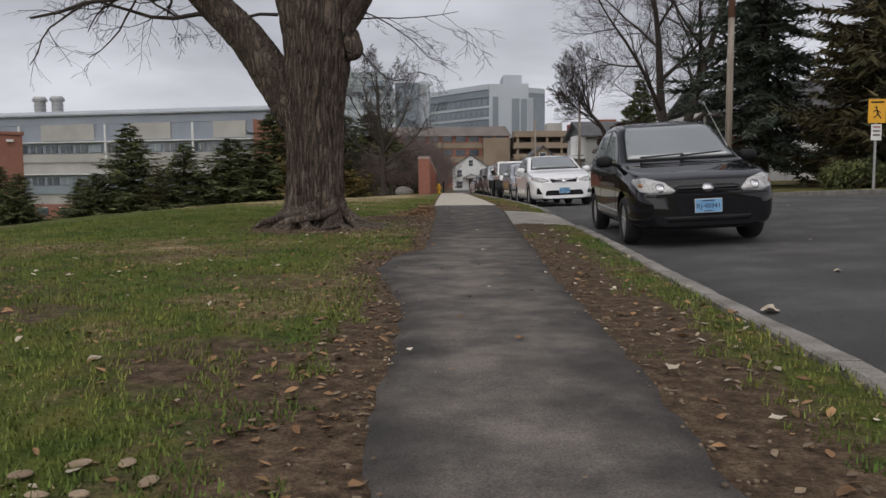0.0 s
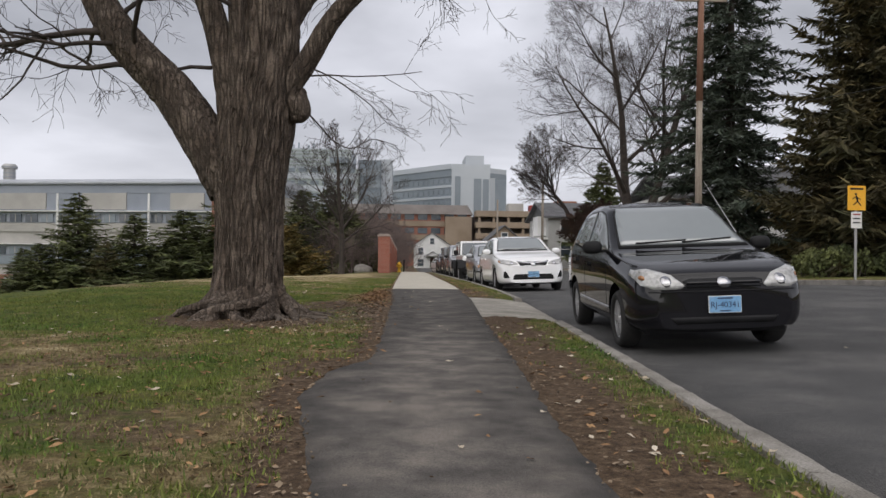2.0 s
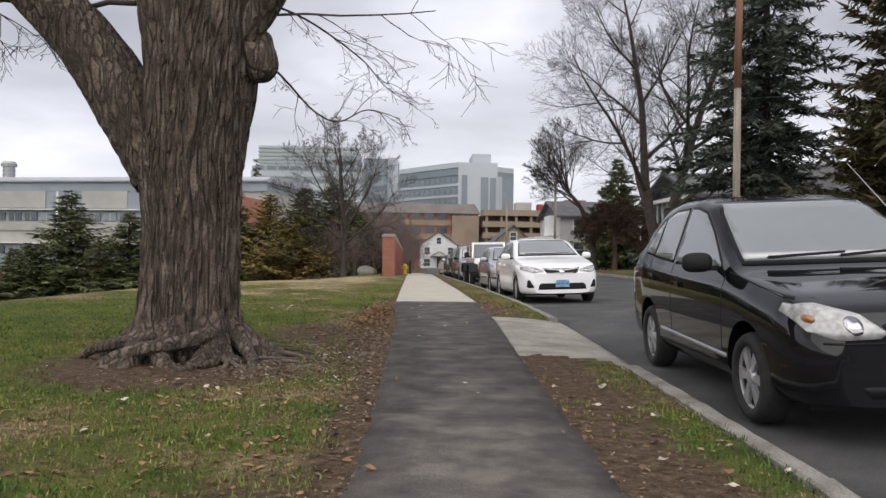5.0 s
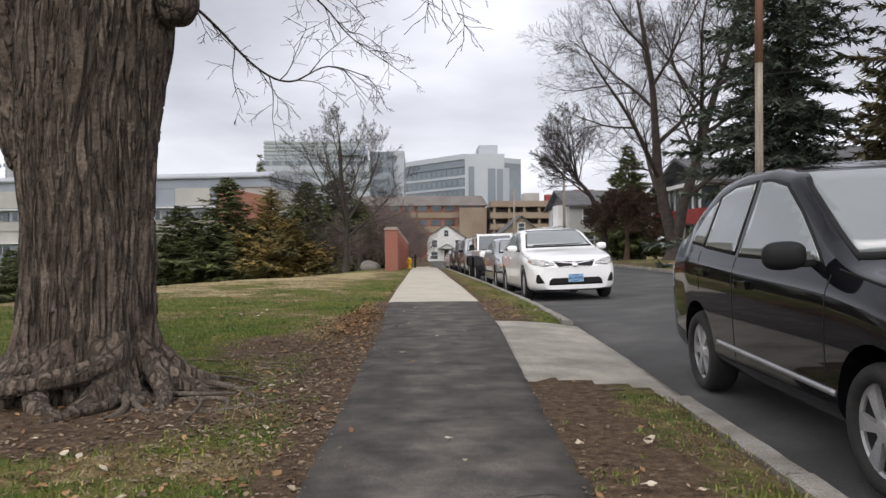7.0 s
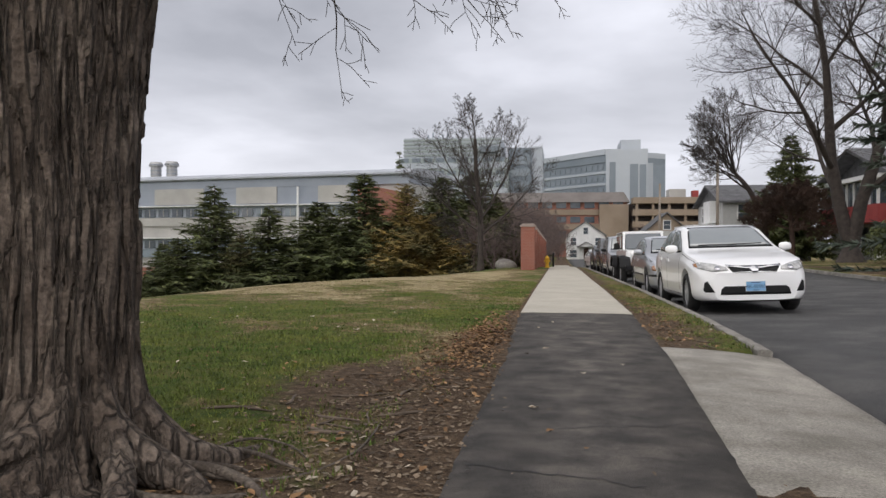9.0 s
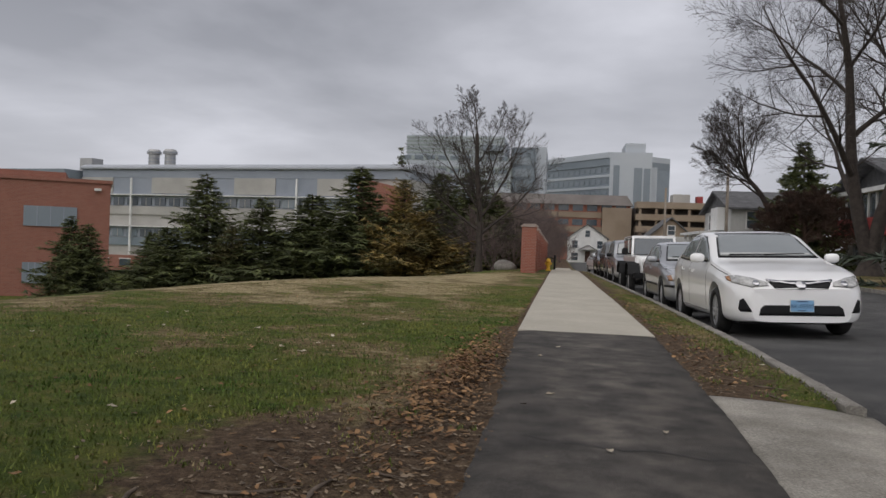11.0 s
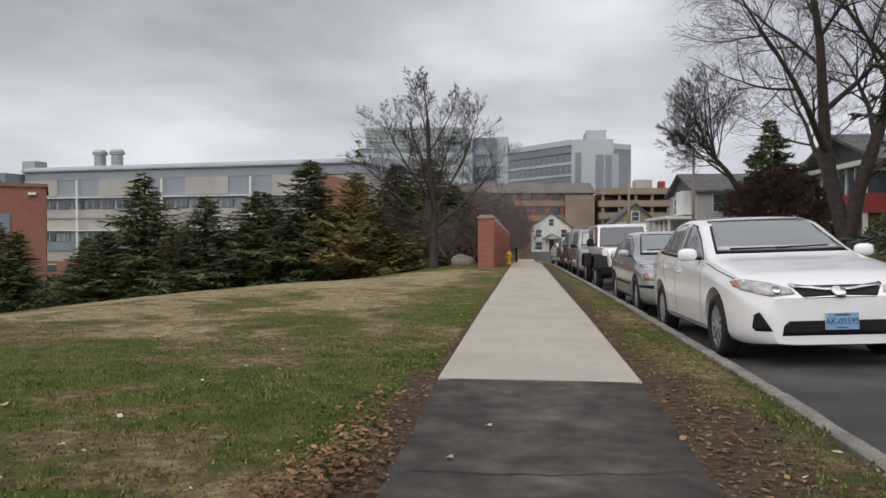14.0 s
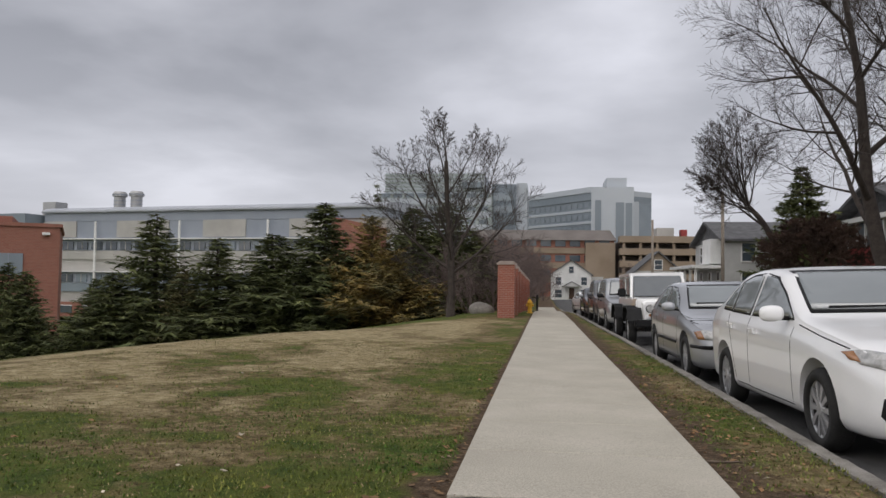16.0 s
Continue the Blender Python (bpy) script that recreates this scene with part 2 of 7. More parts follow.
M["signwhite"] = mat("white_sign_sheet", (0.72, 0.72, 0.70), (0.66, 0.66, 0.64), 3.0, 0.5)
M["hydrant"] = mat("yellow_hydrant_paint", (0.72, 0.42, 0.02), (0.60, 0.33, 0.02), 8.0, 0.6)
M["cable"] = mat("black_cable", (0.02, 0.02, 0.02), (0.03, 0.03, 0.03), 2.0, 0.7)
M["rock"] = mat("grey_boulder", (0.20, 0.185, 0.165), (0.30, 0.28, 0.255), 2.0, 0.9, bump=0.5, fine=20)


def bark_material():
    """Long dark furrows between grey-brown plates."""
    m = mat("furrowed_bark", (0.088, 0.064, 0.047), (0.190, 0.150, 0.118), 3.4, 0.95, fine=45, third=(0.132, 0.101, 0.078), bump=0.7)
    N, L = m.node_tree.nodes, m.node_tree.links
    b = N["Principled BSDF"]
    t = N.new("ShaderNodeTexCoord")
    mp = N.new("ShaderNodeMapping")
    mp.inputs["Scale"].default_value = (1, 1, 0.12)
    L.new(t.outputs["Object"], mp.inputs[0])
    n = N.new("ShaderNodeTexNoise")
    n.inputs["Scale"].default_value, n.inputs["Detail"].default_value = 7.0, 5.0
    L.new(mp.outputs[0], n.inputs["Vector"])
    warp = N.new("ShaderNodeMixRGB")
    warp.blend_type = "ADD"
    warp.inputs[0].default_value = 0.17
    L.new(mp.outputs[0], warp.inputs[1])
    L.new(n.outputs["Color"], warp.inputs[2])
    v = N.new("ShaderNodeTexVoronoi")
    v.feature = "DISTANCE_TO_EDGE"
    v.inputs["Scale"].default_value = 15.0
    L.new(warp.outputs[0], v.inputs["Vector"])
    r = N.new("ShaderNodeMapRange")
    r.interpolation_type = "SMOOTHSTEP"
    r.inputs[1].default_value, r.inputs[2].default_value = -0.14, 0.24
    L.new(v.outputs["Distance"], r.inputs[0])
    src = b.inputs["Base Color"].links[0].from_socket
    mx = N.new("ShaderNodeMixRGB")
    mx.inputs[1].default_value = (0.040, 0.029, 0.021, 1)
    L.new(r.outputs[0], mx.inputs[0])
    L.new(src, mx.inputs[2])
    L.new(mx.outputs[0], b.inputs["Base Color"])
    bp = N.new("ShaderNodeBump")
    bp.inputs["Strength"].default_value, bp.inputs["Distance"].default_value = 1.0, 0.045
    L.new(r.outputs[0], bp.inputs["Height"])
    old = b.inputs["Normal"].links[0].from_socket
    L.new(old, bp.inputs["Normal"])
    L.new(bp.outputs[0], b.inputs["Normal"])
    return m


M["bark"] = bark_material()


def ground_material():
    m = bpy.data.materials.new("lawn_and_bare_soil")
    m.use_nodes = True
    N, L = m.node_tree.nodes, m.node_tree.links
    b = N["Principled BSDF"]
    b.inputs["Roughness"].default_value = 0.95
    b.inputs["Specular IOR Level"].default_value = 0.2
    t = N.new("ShaderNodeTexCoord")

    def nz(scale, detail=5):
        n = N.new("ShaderNodeTexNoise")
        n.inputs["Scale"].default_value, n.inputs["Detail"].default_value, n.inputs["Roughness"].default_value = scale, detail, 0.65
        L.new(t.outputs["Object"], n.inputs["Vector"])
        return n

    def rampc(src, stops):
        r = N.new("ShaderNodeValToRGB")
        r.color_ramp.elements[0].position, r.color_ramp.elements[0].color = stops[0][0], (*stops[0][1], 1)
        r.color_ramp.elements[1].position, r.color_ramp.elements[1].color = stops[-1][0], (*stops[-1][1], 1)
        for p, c in stops[1:-1]:
            r.color_ramp.elements.new(p).color = (*c, 1)
        L.new(src, r.inputs[0])
        return r.outputs[0]

    def mask(name, n, lo, hi, spread):
        a = N.new("ShaderNodeAttribute")
        a.attribute_name = name
        s = N.new("ShaderNodeMath")
        s.operation = "MULTIPLY_ADD"
        L.new(n.outputs[0], s.inputs[0])
        s.inputs[1].default_value = spread
        L.new(a.outputs["Fac"], s.inputs[2])
        r = N.new("ShaderNodeMapRange")
        r.interpolation_type = "SMOOTHSTEP"
        L.new(s.outputs[0], r.inputs[0])
        r.inputs[1].default_value, r.inputs[2].default_value = lo + spread / 2, hi + spread / 2
        return r.outputs[0]

    green = rampc(nz(3.5).outputs[0], [(0.3, (0.034, 0.066, 0.009)), (0.5, (0.096, 0.122, 0.020)), (0.7, (0.175, 0.158, 0.044))])
    dry = rampc(nz(9.0).outputs[0], [(0.3, (0.085, 0.058, 0.024)), (0.5, (0.18, 0.134, 0.062)), (0.72, (0.40, 0.315, 0.175))])
    soil = rampc(nz(14.0).outputs[0], [(0.28, (0.044, 0.029, 0.018)), (0.5, (0.115, 0.077, 0.048)), (0.72, (0.225, 0.162, 0.105))])
    straw = rampc(nz(6.0).outputs[0], [(0.3, (0.20, 0.16, 0.075)), (0.52, (0.40, 0.325, 0.18)), (0.75, (0.60, 0.51, 0.33))])
    m0 = N.new("ShaderNodeMixRGB")
    m1, m2, m3 = N.new("ShaderNodeMixRGB"), N.new("ShaderNodeMixRGB"), N.new("ShaderNodeMixRGB")
    L.new(mask("dry", nz(3.2, 8), 0.34, 0.66, 1.3), m1.inputs[0])
    L.new(green, m1.inputs[1])
    L.new(dry, m1.inputs[2])
    L.new(mask("dry", nz(5.0, 9), 0.66, 1.06, 1.3), m0.inputs[0])
    L.new(m1.outputs[0], m0.inputs[1])
    L.new(straw, m0.inputs[2])
    L.new(mask("soil", nz(6.0, 8), 0.35, 0.65, 0.8), m2.inputs[0])
    L.new(m0.outputs[0], m2.inputs[1])
    L.new(soil, m2.inputs[2])
    fine = nz(70, 3)
    m3.blend_type = "MULTIPLY"
    m3.inputs[0].default_value = 0.75
    L.new(m2.outputs[0], m3.inputs[1])
    L.new(rampc(fine.outputs[0], [(0.3, (0.35, 0.35, 0.35)), (0.7, (1.3, 1.3, 1.3))]), m3.inputs[2])
    L.new(m3.outputs[0], b.inputs["Base Color"])
    bp = N.new("ShaderNodeBump")
    bp.inputs["Strength"].default_value, bp.inputs["Distance"].default_value = 1.0, 0.03
    L.new(fine.outputs[0], bp.inputs["Height"])
    L.new(bp.outputs[0], b.inputs["Normal"])
    return m


M["ground"] = ground_material()


# ---- mesh helpers ----
def mesh_from(name, verts, faces, material, smooth=False):
    me = bpy.data.meshes.new(name)
    me.from_pydata([tuple(v) for v in verts], [], faces)
    me.materials.append(material)
    if smooth:
        me.polygons.foreach_set("use_smooth", [True] * len(me.polygons))
    me.update()
    return me


def thing(name, label, category, m=None, group="", kind=""):
    ob = new(name)
    if m is not None:
        ob.matrix_world = m
    return tagged(ob, label, category, group, kind)


def link(name, me, parent=None, label="", m=None):
    ob = new(name, me)
    if parent is not None:
        ob.parent = parent
    if m is not None:
        ob.matrix_basis = m
    if label:
        ob["label"] = label
    return ob


def part(name, bm, material, parent, label="", smooth=False):
    me = bpy.data.meshes.new(name)
    bm.normal_update()
    bm.to_mesh(me)
    bm.free()
    me.materials.append(material)
    if smooth:
        me.polygons.foreach_set("use_smooth", [True] * len(me.polygons))
    return link(name, me, parent, label)


def box(x0, y0, z0, x1, y1, z1, bevel=0.0, bm=None):
    own = bm is None
    bm = bm or bmesh.new()
    g = bmesh.ops.create_cube(bm, size=1.0)
    for v in g["verts"]:
        v.co = Vector(((x0 + x1) / 2 + v.co.x * (x1 - x0), (y0 + y1) / 2 + v.co.y * (y1 - y0), (z0 + z1) / 2 + v.co.z * (z1 - z0)))
    if bevel and own:
        bmesh.ops.bevel(bm, geom=bm.edges[:], offset=bevel, segments=2, affect="EDGES")
    return bm


def cone(p0, p1, r0, r1, seg=12, bm=None):
    bm = bm or bmesh.new()
    a, b = Vector(p0), Vector(p1)
    d = b - a
    bmesh.ops.create_cone(bm, cap_ends=True, segments=seg, radius1=r0, radius2=r1, depth=d.length,
                          matrix=Matrix.Translation((a + b) / 2) @ d.to_track_quat("Z", "Y").to_matrix().to_4x4())
    return bm


def lathe(profile, seg=24, axis="z", bm=None):
    bm = bm or bmesh.new()
    rings = []
    for i in range(seg):
        a = 2 * math.pi * i / seg
        ring = []
        for r, h in profile:
            if axis == "z":
                ring.append(bm.verts.new((r * math.cos(a), r * math.sin(a), h)))
            else:
                ring.append(bm.verts.new((h, r * math.cos(a), r * math.sin(a))))
        rings.append(ring)
    for i in range(seg):
        a, b = rings[i], rings[(i + 1) % seg]
        for j in range(len(profile) - 1):
            bm.faces.new((a[j], b[j], b[j + 1], a[j + 1]))
    bmesh.ops.remove_doubles(bm, verts=bm.verts[:], dist=1e-5)
    bmesh.ops.recalc_face_normals(bm, faces=bm.faces[:])
    return bm


def curve_at(points):
    ys, xs = [p[0] for p in points], [p[1] for p in points]
    return lambda y: float(np.interp(y, ys, xs))


# ---- lie of the land ----
kerb_x = curve_at([(-10, 1.40), (0, 1.50), (4.66, 1.66), (6.7, 1.76), (9, 1.90), (11.5, 2.0), (14, 2.14), (17, 2.26), (21, 2.30), (26, 2.25), (36, 2.22), (46, 2.05), (80, 1.9)])
base_z = curve_at([(-60, -0.5), (-6, -0.16), (0.2, -0.13), (1.5, -0.03), (3, 0.0), (20, 0.0), (27, -0.05), (35, -0.15), (45, -0.25), (58, -0.42), (66, -0.62), (80, -1.1), (110, -1.6), (170, -1.9), (300, -2.5), (3000, -4)])
road_drop = curve_at([(-60, 0.15), (10, 0.15), (13, 0.11), (17, 0.10), (21, 0.115), (24, 0.13), (28, 0.20), (40, 0.22), (55, 0.15), (80, 0.12)])
far_rise = curve_at([(-20, 0.45), (19, 0.38), (25, 0.24), (35, 0.22), (46, 0.36), (60, 0.4), (90, 0.3), (200, 0.0)])
crest_x = curve_at([(-30, -8.5), (5, -7.6), (14, -6.8), (30, -6.3), (36, -4.9), (41, -3.1), (49, -1.7), (60, -1.6), (400, -1.6)])
path_l = curve_at([(-6, -0.2), (1.0, -0.14), (1.75, -0.14), (2.06, -0.19), (2.36, -0.21), (3.33, -0.18), (4.34, -0.21), (5.2, -0.34), (5.81, -0.44), (6.39, -0.53), (7.33, -0.45), (8.0, -0.20), (8.4, -0.17), (11, -0.15), (13.2, -0.16), (16, -0.15), (18, -0.2), (20.75, -0.24)])
path_r = curve_at([(-6, 0.72), (1.74, 0.76), (2.4, 0.79), (3.08, 0.81), (4.3, 0.84), (5.82, 0.86), (7.15, 0.93), (8.7, 1.0), (11.9, 1.12), (13.85, 1.22), (16.3, 1.34), (20.75, 1.40)])
ROADW = 8.75


def road_z(u, y):
    return base_z(y) - road_drop(y) + u / ROADW * (far_rise(y))


def ground_z(x, y):
    u = x - kerb_x(y)
    if u <= 0.02:
        z = base_z(y)
        if 11.8 < y < 17.0 and x > path_r(y) - 0.02:
            f = (x - path_r(y)) / (kerb_x(y) + 0.2 - path_r(y))
            if y > 12.72 - 0.6 * f:
                z -= 0.13
        d = crest_x(y) - x
        if d > 0:
            deep = 5.0 if y < 130 else 5.5
            z -= min(deep, 0.028 * d * d if d < 3 else 0.252 + (d - 3) * 0.155)
        z += 0.035 * noise.noise((x * 0.35, y * 0.35, 0)) * min(1, max(0, -u - 2.2)) + 0.012 * noise.noise((x * 2.2, y * 2.2, 3))
        return z
    if u < ROADW + 0.06:
        return road_z(u, y) - 0.10
    e = u - ROADW
    return road_z(ROADW, y) + 0.11 + min(e, 16) * 0.028 + 0.02 * noise.noise((x * 0.8, y * 0.8, 5))


def sm(a, b, v):
    t = min(1, max(0, (v - a) / (b - a)))
    return t * t * (3 - 2 * t)


def soil_at(x, y):
    s = 0.0
    if y < 21.2:
        l, r = path_l(y), path_r(y)
        wide = 0.35 + 0.5 * sm(10.8, 12.5, y) * (1 - sm(16.5, 18.5, y)) + 0.25 * (1 - sm(2, 6, y))
        if x < l + 0.1:
            s = max(s, 1.05 - (l - x) / wide * 0.75)
        if x > r - 0.1:
            s = max(s, 0.88 - 0.5 * sm(r + 0.15, kerb_x(y) - 0.1, x) + 0.25 * noise.noise((x * 1.5, y * 0.8, 8)))
    elif x < 0:
        s = max(s, 0.8 - (-0.24 - x) / 0.25 * 0.8)
    elif x < kerb_x(y):
        s = max(s, 0.75 - (x - 1.42) / 0.5 * 0.45)
    d = math.hypot((x + 1.9) / 1.15, (y - 11.7) / 1.25)
    s = max(s, 0.95 - max(0, d - 0.75) * 1.3)
    d = math.hypot((x + 1.1) / 0.9, (y - 14.6) / 1.6)
    s = max(s, 0.72 - max(0, d - 0.4) * 0.8)
    d = math.hypot((x + 2.9) / 0.9, (y - 2.2) / 1.0)
    s = max(s, 0.75 - max(0, d - 0.6) * 0.7)
    if y < 11 and x < 0:
        s = max(s, (0.36 + 0.55 * noise.noise((x * 0.9, y * 0.8, 21))) * (1 - sm(8, 11, y)))
    if x > kerb_x(y) + ROADW:
        e = x - kerb_x(y) - ROADW
        s = max(s, 0.75 - abs(e - 1.2) * 0.5)
    return max(0, s)


def dry_at(x, y):
    n = noise.noise((x * 0.55, y * 0.40, 11)) * 0.60 + noise.noise((x * 1.7, y * 1.7, 4)) * 0.42
    v = 0.40 + n
    v -= 0.08 * (1 - sm(6, 11, y))
    v += 0.60 * sm(19, 30, y + 0.9 * n * 9) * sm(0.6, 2.4, -x) * (1 - sm(44, 52, y))
    if 10 < y < 21:
        v -= 0.18 * sm(0.8, 2.0, -x)
    if x < crest_x(y) - 1.5:
        v -= 0.55
    if x > 1:
        v += 0.12
    return v


def ground():
    us = [-1500, -500, -200, -130, -95, -75, -60, -48, -40, -34, -28, -24, -20, -17, -14.5, -12.5, -11] + [-9.8 + 0.125 * i for i in range(78)] + [-0.05, 0.02]
    us += [0.10, 3, 6, ROADW - 0.02, ROADW + 0.12, ROADW + 0.3, ROADW + 0.6, ROADW + 1, ROADW + 1.5, ROADW + 2.1, ROADW + 3, ROADW + 4, 14.5, 17, 20, 25, 35, 60, 150, 500, 1500]
    ys = [-1500, -300, -80, -30, -14, -8, -5, -3.5, -2.5] + [-2 + 0.14 * i for i in range(250)] + [33 + 0.7 * i for i in range(50)] + [69, 72, 76, 82, 90, 100, 112, 130, 150, 175, 210, 260, 330, 500, 900, 2500]
    verts, so, dr = [], [], []
    for y in ys:
        kx = kerb_x(y)
        for u in us:
            x = kx + u
            verts.append((x, y, ground_z(x, y)))
            so.append(soil_at(x, y))
            dr.append(dry_at(x, y))
    n = len(us)
    faces = [(j * n + i, j * n + i + 1, (j + 1) * n + i + 1, (j + 1) * n + i) for j in range(len(ys) - 1) for i in range(n - 1)]
    me = mesh_from("ground", verts, faces, M["ground"], True)
    for nm, vals in (("soil", so), ("dry", dr)):
        me.attributes.new(nm, "FLOAT", "POINT").data.foreach_set("value", vals)
    tagged(new("ground", me), "patchy winter lawn with dry grass and bare soil", "lawn", kind="structure")


ground()


def strip(name, ys, left, right, zf, across, material, thick, label, cat, jag=0.0):
    """A paved strip with ragged edges and a skirt."""
    verts, faces = [], []
    for y in ys:
        l, r = left(y), right(y)
        l += jag * (noise.noise((y * 5.0, 1.0, 0)) + 0.6 * noise.noise((y * 14, 2.0, 0)))
        r += jag * (noise.noise((y * 5.0, 7.0, 0)) + 0.6 * noise.noise((y * 14, 9.0, 0)))
        verts.append((l - 0.012, y, zf(l, y) - thick))
        for i in range(across + 1):
            x = l + (r - l) * i / across
            edge = 0.012 if i in (0, across) else 0
            verts.append((x, y, zf(x, y) - edge))
        verts.append((r + 0.012, y, zf(r, y) - thick))
    n = across + 3
    for j in range(len(ys) - 1):
        for i in range(n - 1):
            faces.append((j * n + i, j * n + i + 1, (j + 1) * n + i + 1, (j + 1) * n + i))
    return tagged(new(name, mesh_from(name, verts, faces, material, True)), label, cat, kind="structure")


def worn_path():
    """Dusty, lighter middle where people walk; darker fresh bitumen at the edges."""
    m = M["path"]
    N, L = m.node_tree.nodes, m.node_tree.links
    b = N["Principled BSDF"]
    a = N.new("ShaderNodeAttribute")
    a.attribute_name = "wear"
    g = N.new("ShaderNodeNewGeometry")
    n = N.new("ShaderNodeTexNoise")
    n.inputs["Scale"].default_value, n.inputs["Detail"].default_value = 4.5, 8.0
    L.new(g.outputs["Position"], n.inputs["Vector"])
    s = N.new("ShaderNodeMath")
    s.operation = "MULTIPLY_ADD"
    s.inputs[1].default_value = 1.1
    L.new(n.outputs[0], s.inputs[0])
    L.new(a.outputs["Fac"], s.inputs[2])
    r = N.new("ShaderNodeMapRange")
    r.interpolation_type = "SMOOTHSTEP"
    r.inputs[1].default_value, r.inputs[2].default_value = 0.65, 1.45
    r.inputs[3].default_value, r.inputs[4].default_value = 0.62, 1.24
    L.new(s.outputs[0], r.inputs[0])
    h = N.new("ShaderNodeHueSaturation")
    L.new(b.inputs["Base Color"].links[0].from_socket, h.inputs["Color"])
    L.new(r.outputs[0], h.inputs["Value"])
    L.new(h.outputs[0], b.inputs["Base Color"])
    me = bpy.data.objects["pavement_asphalt"].data
    vals = []
    for v in me.vertices:
        l, q = path_l(v.co.y), path_r(v.co.y)
        f = (v.co.x - l) / (q - l)
        vals.append(max(0.0, 1 - abs(f - 0.5) * 2.0) ** 0.6 * (1 - 0.25 * sm(8, 11, v.co.y)) - 0.22 * sm(8.5, 11.5, v.co.y))
    me.attributes.new("wear", "FLOAT", "POINT").data.foreach_set("value", vals)


strip("pavement_asphalt", [-6 + 0.11 * i for i in range(243)] + [20.70], path_l, path_r,
      lambda x, y: base_z(y) + 0.018 + 0.006 * noise.noise((x * 2.5, y * 1.5, 0)), 12, M["path"], 0.07, "worn dark asphalt footpath with ragged crumbling edges", "footpath", 0.035)
worn_path()
strip("road", [-300, -100, -40, -20, -10] + [-6 + 0.8 * i for i in range(110)] + [90, 100, 120, 150, 168], lambda y: kerb_x(y) + 0.10, lambda y: kerb_x(y) + ROADW + 0.02,
      lambda x, y: road_z(x - kerb_x(y), y) + 0.003 * noise.noise((x, y * 0.5, 0)), 10, M["road"], 0.2, "grey patched asphalt street", "street")


def concrete_pavement():
    root = thing("pavement_concrete", "pale concrete pavement of separate slabs with narrow joints", "pavement", kind="structure")
    y, i = 20.72, 0
    step = 1.24
    while y < 100:
        z = base_z(y + step / 2) + 0.022
        bm = box(-0.82, -step / 2 + 0.008, -0.09, 0.82, step / 2 - 0.008, 0.0)
        bmesh.ops.bevel(bm, geom=[e for e in bm.edges if all(v.co.z > -0.01 for v in e.verts)], offset=0.006, segments=1, affect="EDGES")
        me = bpy.data.meshes.new("slab")
        bm.to_mesh(me)
        bm.free()
        me.materials.append(M["concrete"])
        slope = math.degrees(math.atan2(base_z(y + step) - base_z(y), step))
        link("slab", me, root, m=pose(0.58, y + step / 2, z, slope))
        y += step


concrete_pavement()


def kerbs():
    for name, off, label in (("kerb_near", 0.0, "worn granite kerb stones along the street"), ("kerb_far", ROADW, "low kerb on the opposite side of the street")):
        root = thing(name, label, "kerb", kind="structure")
        y, k = -5.0, 0
        while y < 90:
            ln = 1.75 if y > 1 else 2.0
            if name == "kerb_near" and 11.7 < y + ln / 2 < 16.9:
                y += 0.05
                if 11.7 < y < 16.9:
                    y = 16.95
                continue
            x0, x1 = kerb_x(y) + off, kerb_x(y + ln) + off
            zt = (base_z if name == "kerb_near" else (lambda q: road_z(ROADW, q) + 0.11))
            z0, z1 = zt(y) + 0.012, zt(y + ln) + 0.012
            bm = bmesh.new()
            n = 8
            rings = []
            rng = random.Random(k * 7 + len(name))
            for i in range(n + 1):
                f = i / n
                yy = y + 0.006 + (ln - 0.012) * f
                xx, zz = x0 + (x1 - x0) * f, z0 + (z1 - z0) * f
                j = lambda s: rng.uniform(-s, s)
                pts = [(0, -0.3), (0.0 + j(.004), -0.012 + j(.004)), (0.014, j(.004)), (0.115 + j(.006), -0.002 + j(.005)), (0.135 + j(.006), -0.02 + j(.006)), (0.142, -0.3)]
                rings.append([bm.verts.new((xx + a, yy, zz + b)) for a, b in pts])
            for i in range(n):
                for q in range(5):
                    bm.faces.new((rings[i][q], rings[i][q + 1], rings[i + 1][q + 1], rings[i + 1][q]))
            bm.faces.new(rings[0])
            bm.faces.new(rings[-1][::-1])
            part("kerb_stone", bm, M["kerb"], root)
            y += ln
            k += 1


kerbs()


def apron():
    verts, faces = [], []
    ny, nx = 40, 16
    for j in range(ny + 1):
        y = 11.95 + (17.0 - 11.95) * j / ny
        for i in range(nx + 1):
            f = i / nx
            y0 = 12.40 - 0.60 * f + 0.10 * noise.noise((f * 9, 0, 4))
            yy = y0 + (17.0 - y0) * j / ny
            x = path_r(yy) - 0.01 + f * (kerb_x(yy) + 0.20 - path_r(yy))
            ramp_z = base_z(y) + 0.012 - f * f * 0.085 - 0.02 * math.exp(-j * 0.9)
            crack = 0.012 * math.exp(-((yy - 14.3 - 0.3 * math.sin(f * 4) - 1.0 * (f - .5)) / 0.018) ** 2)
            verts.append((x, yy, ramp_z - crack + 0.006 * noise.noise((x * 4, yy * 4, 0))))
    n = nx + 1
    faces = [(j * n + i, j * n + i + 1, (j + 1) * n + i + 1, (j + 1) * n + i) for j in range(ny) for i in range(nx)]
    me = mesh_from("driveway_apron", verts, faces, M["apron"], True)
    ob = tagged(new("driveway_apron", me), "cracked old concrete driveway apron sloping to the street", "apron", kind="structure")
    s = ob.modifiers.new("thickness", "SOLIDIFY")
    s.thickness, s.offset = 0.10, -1


apron()
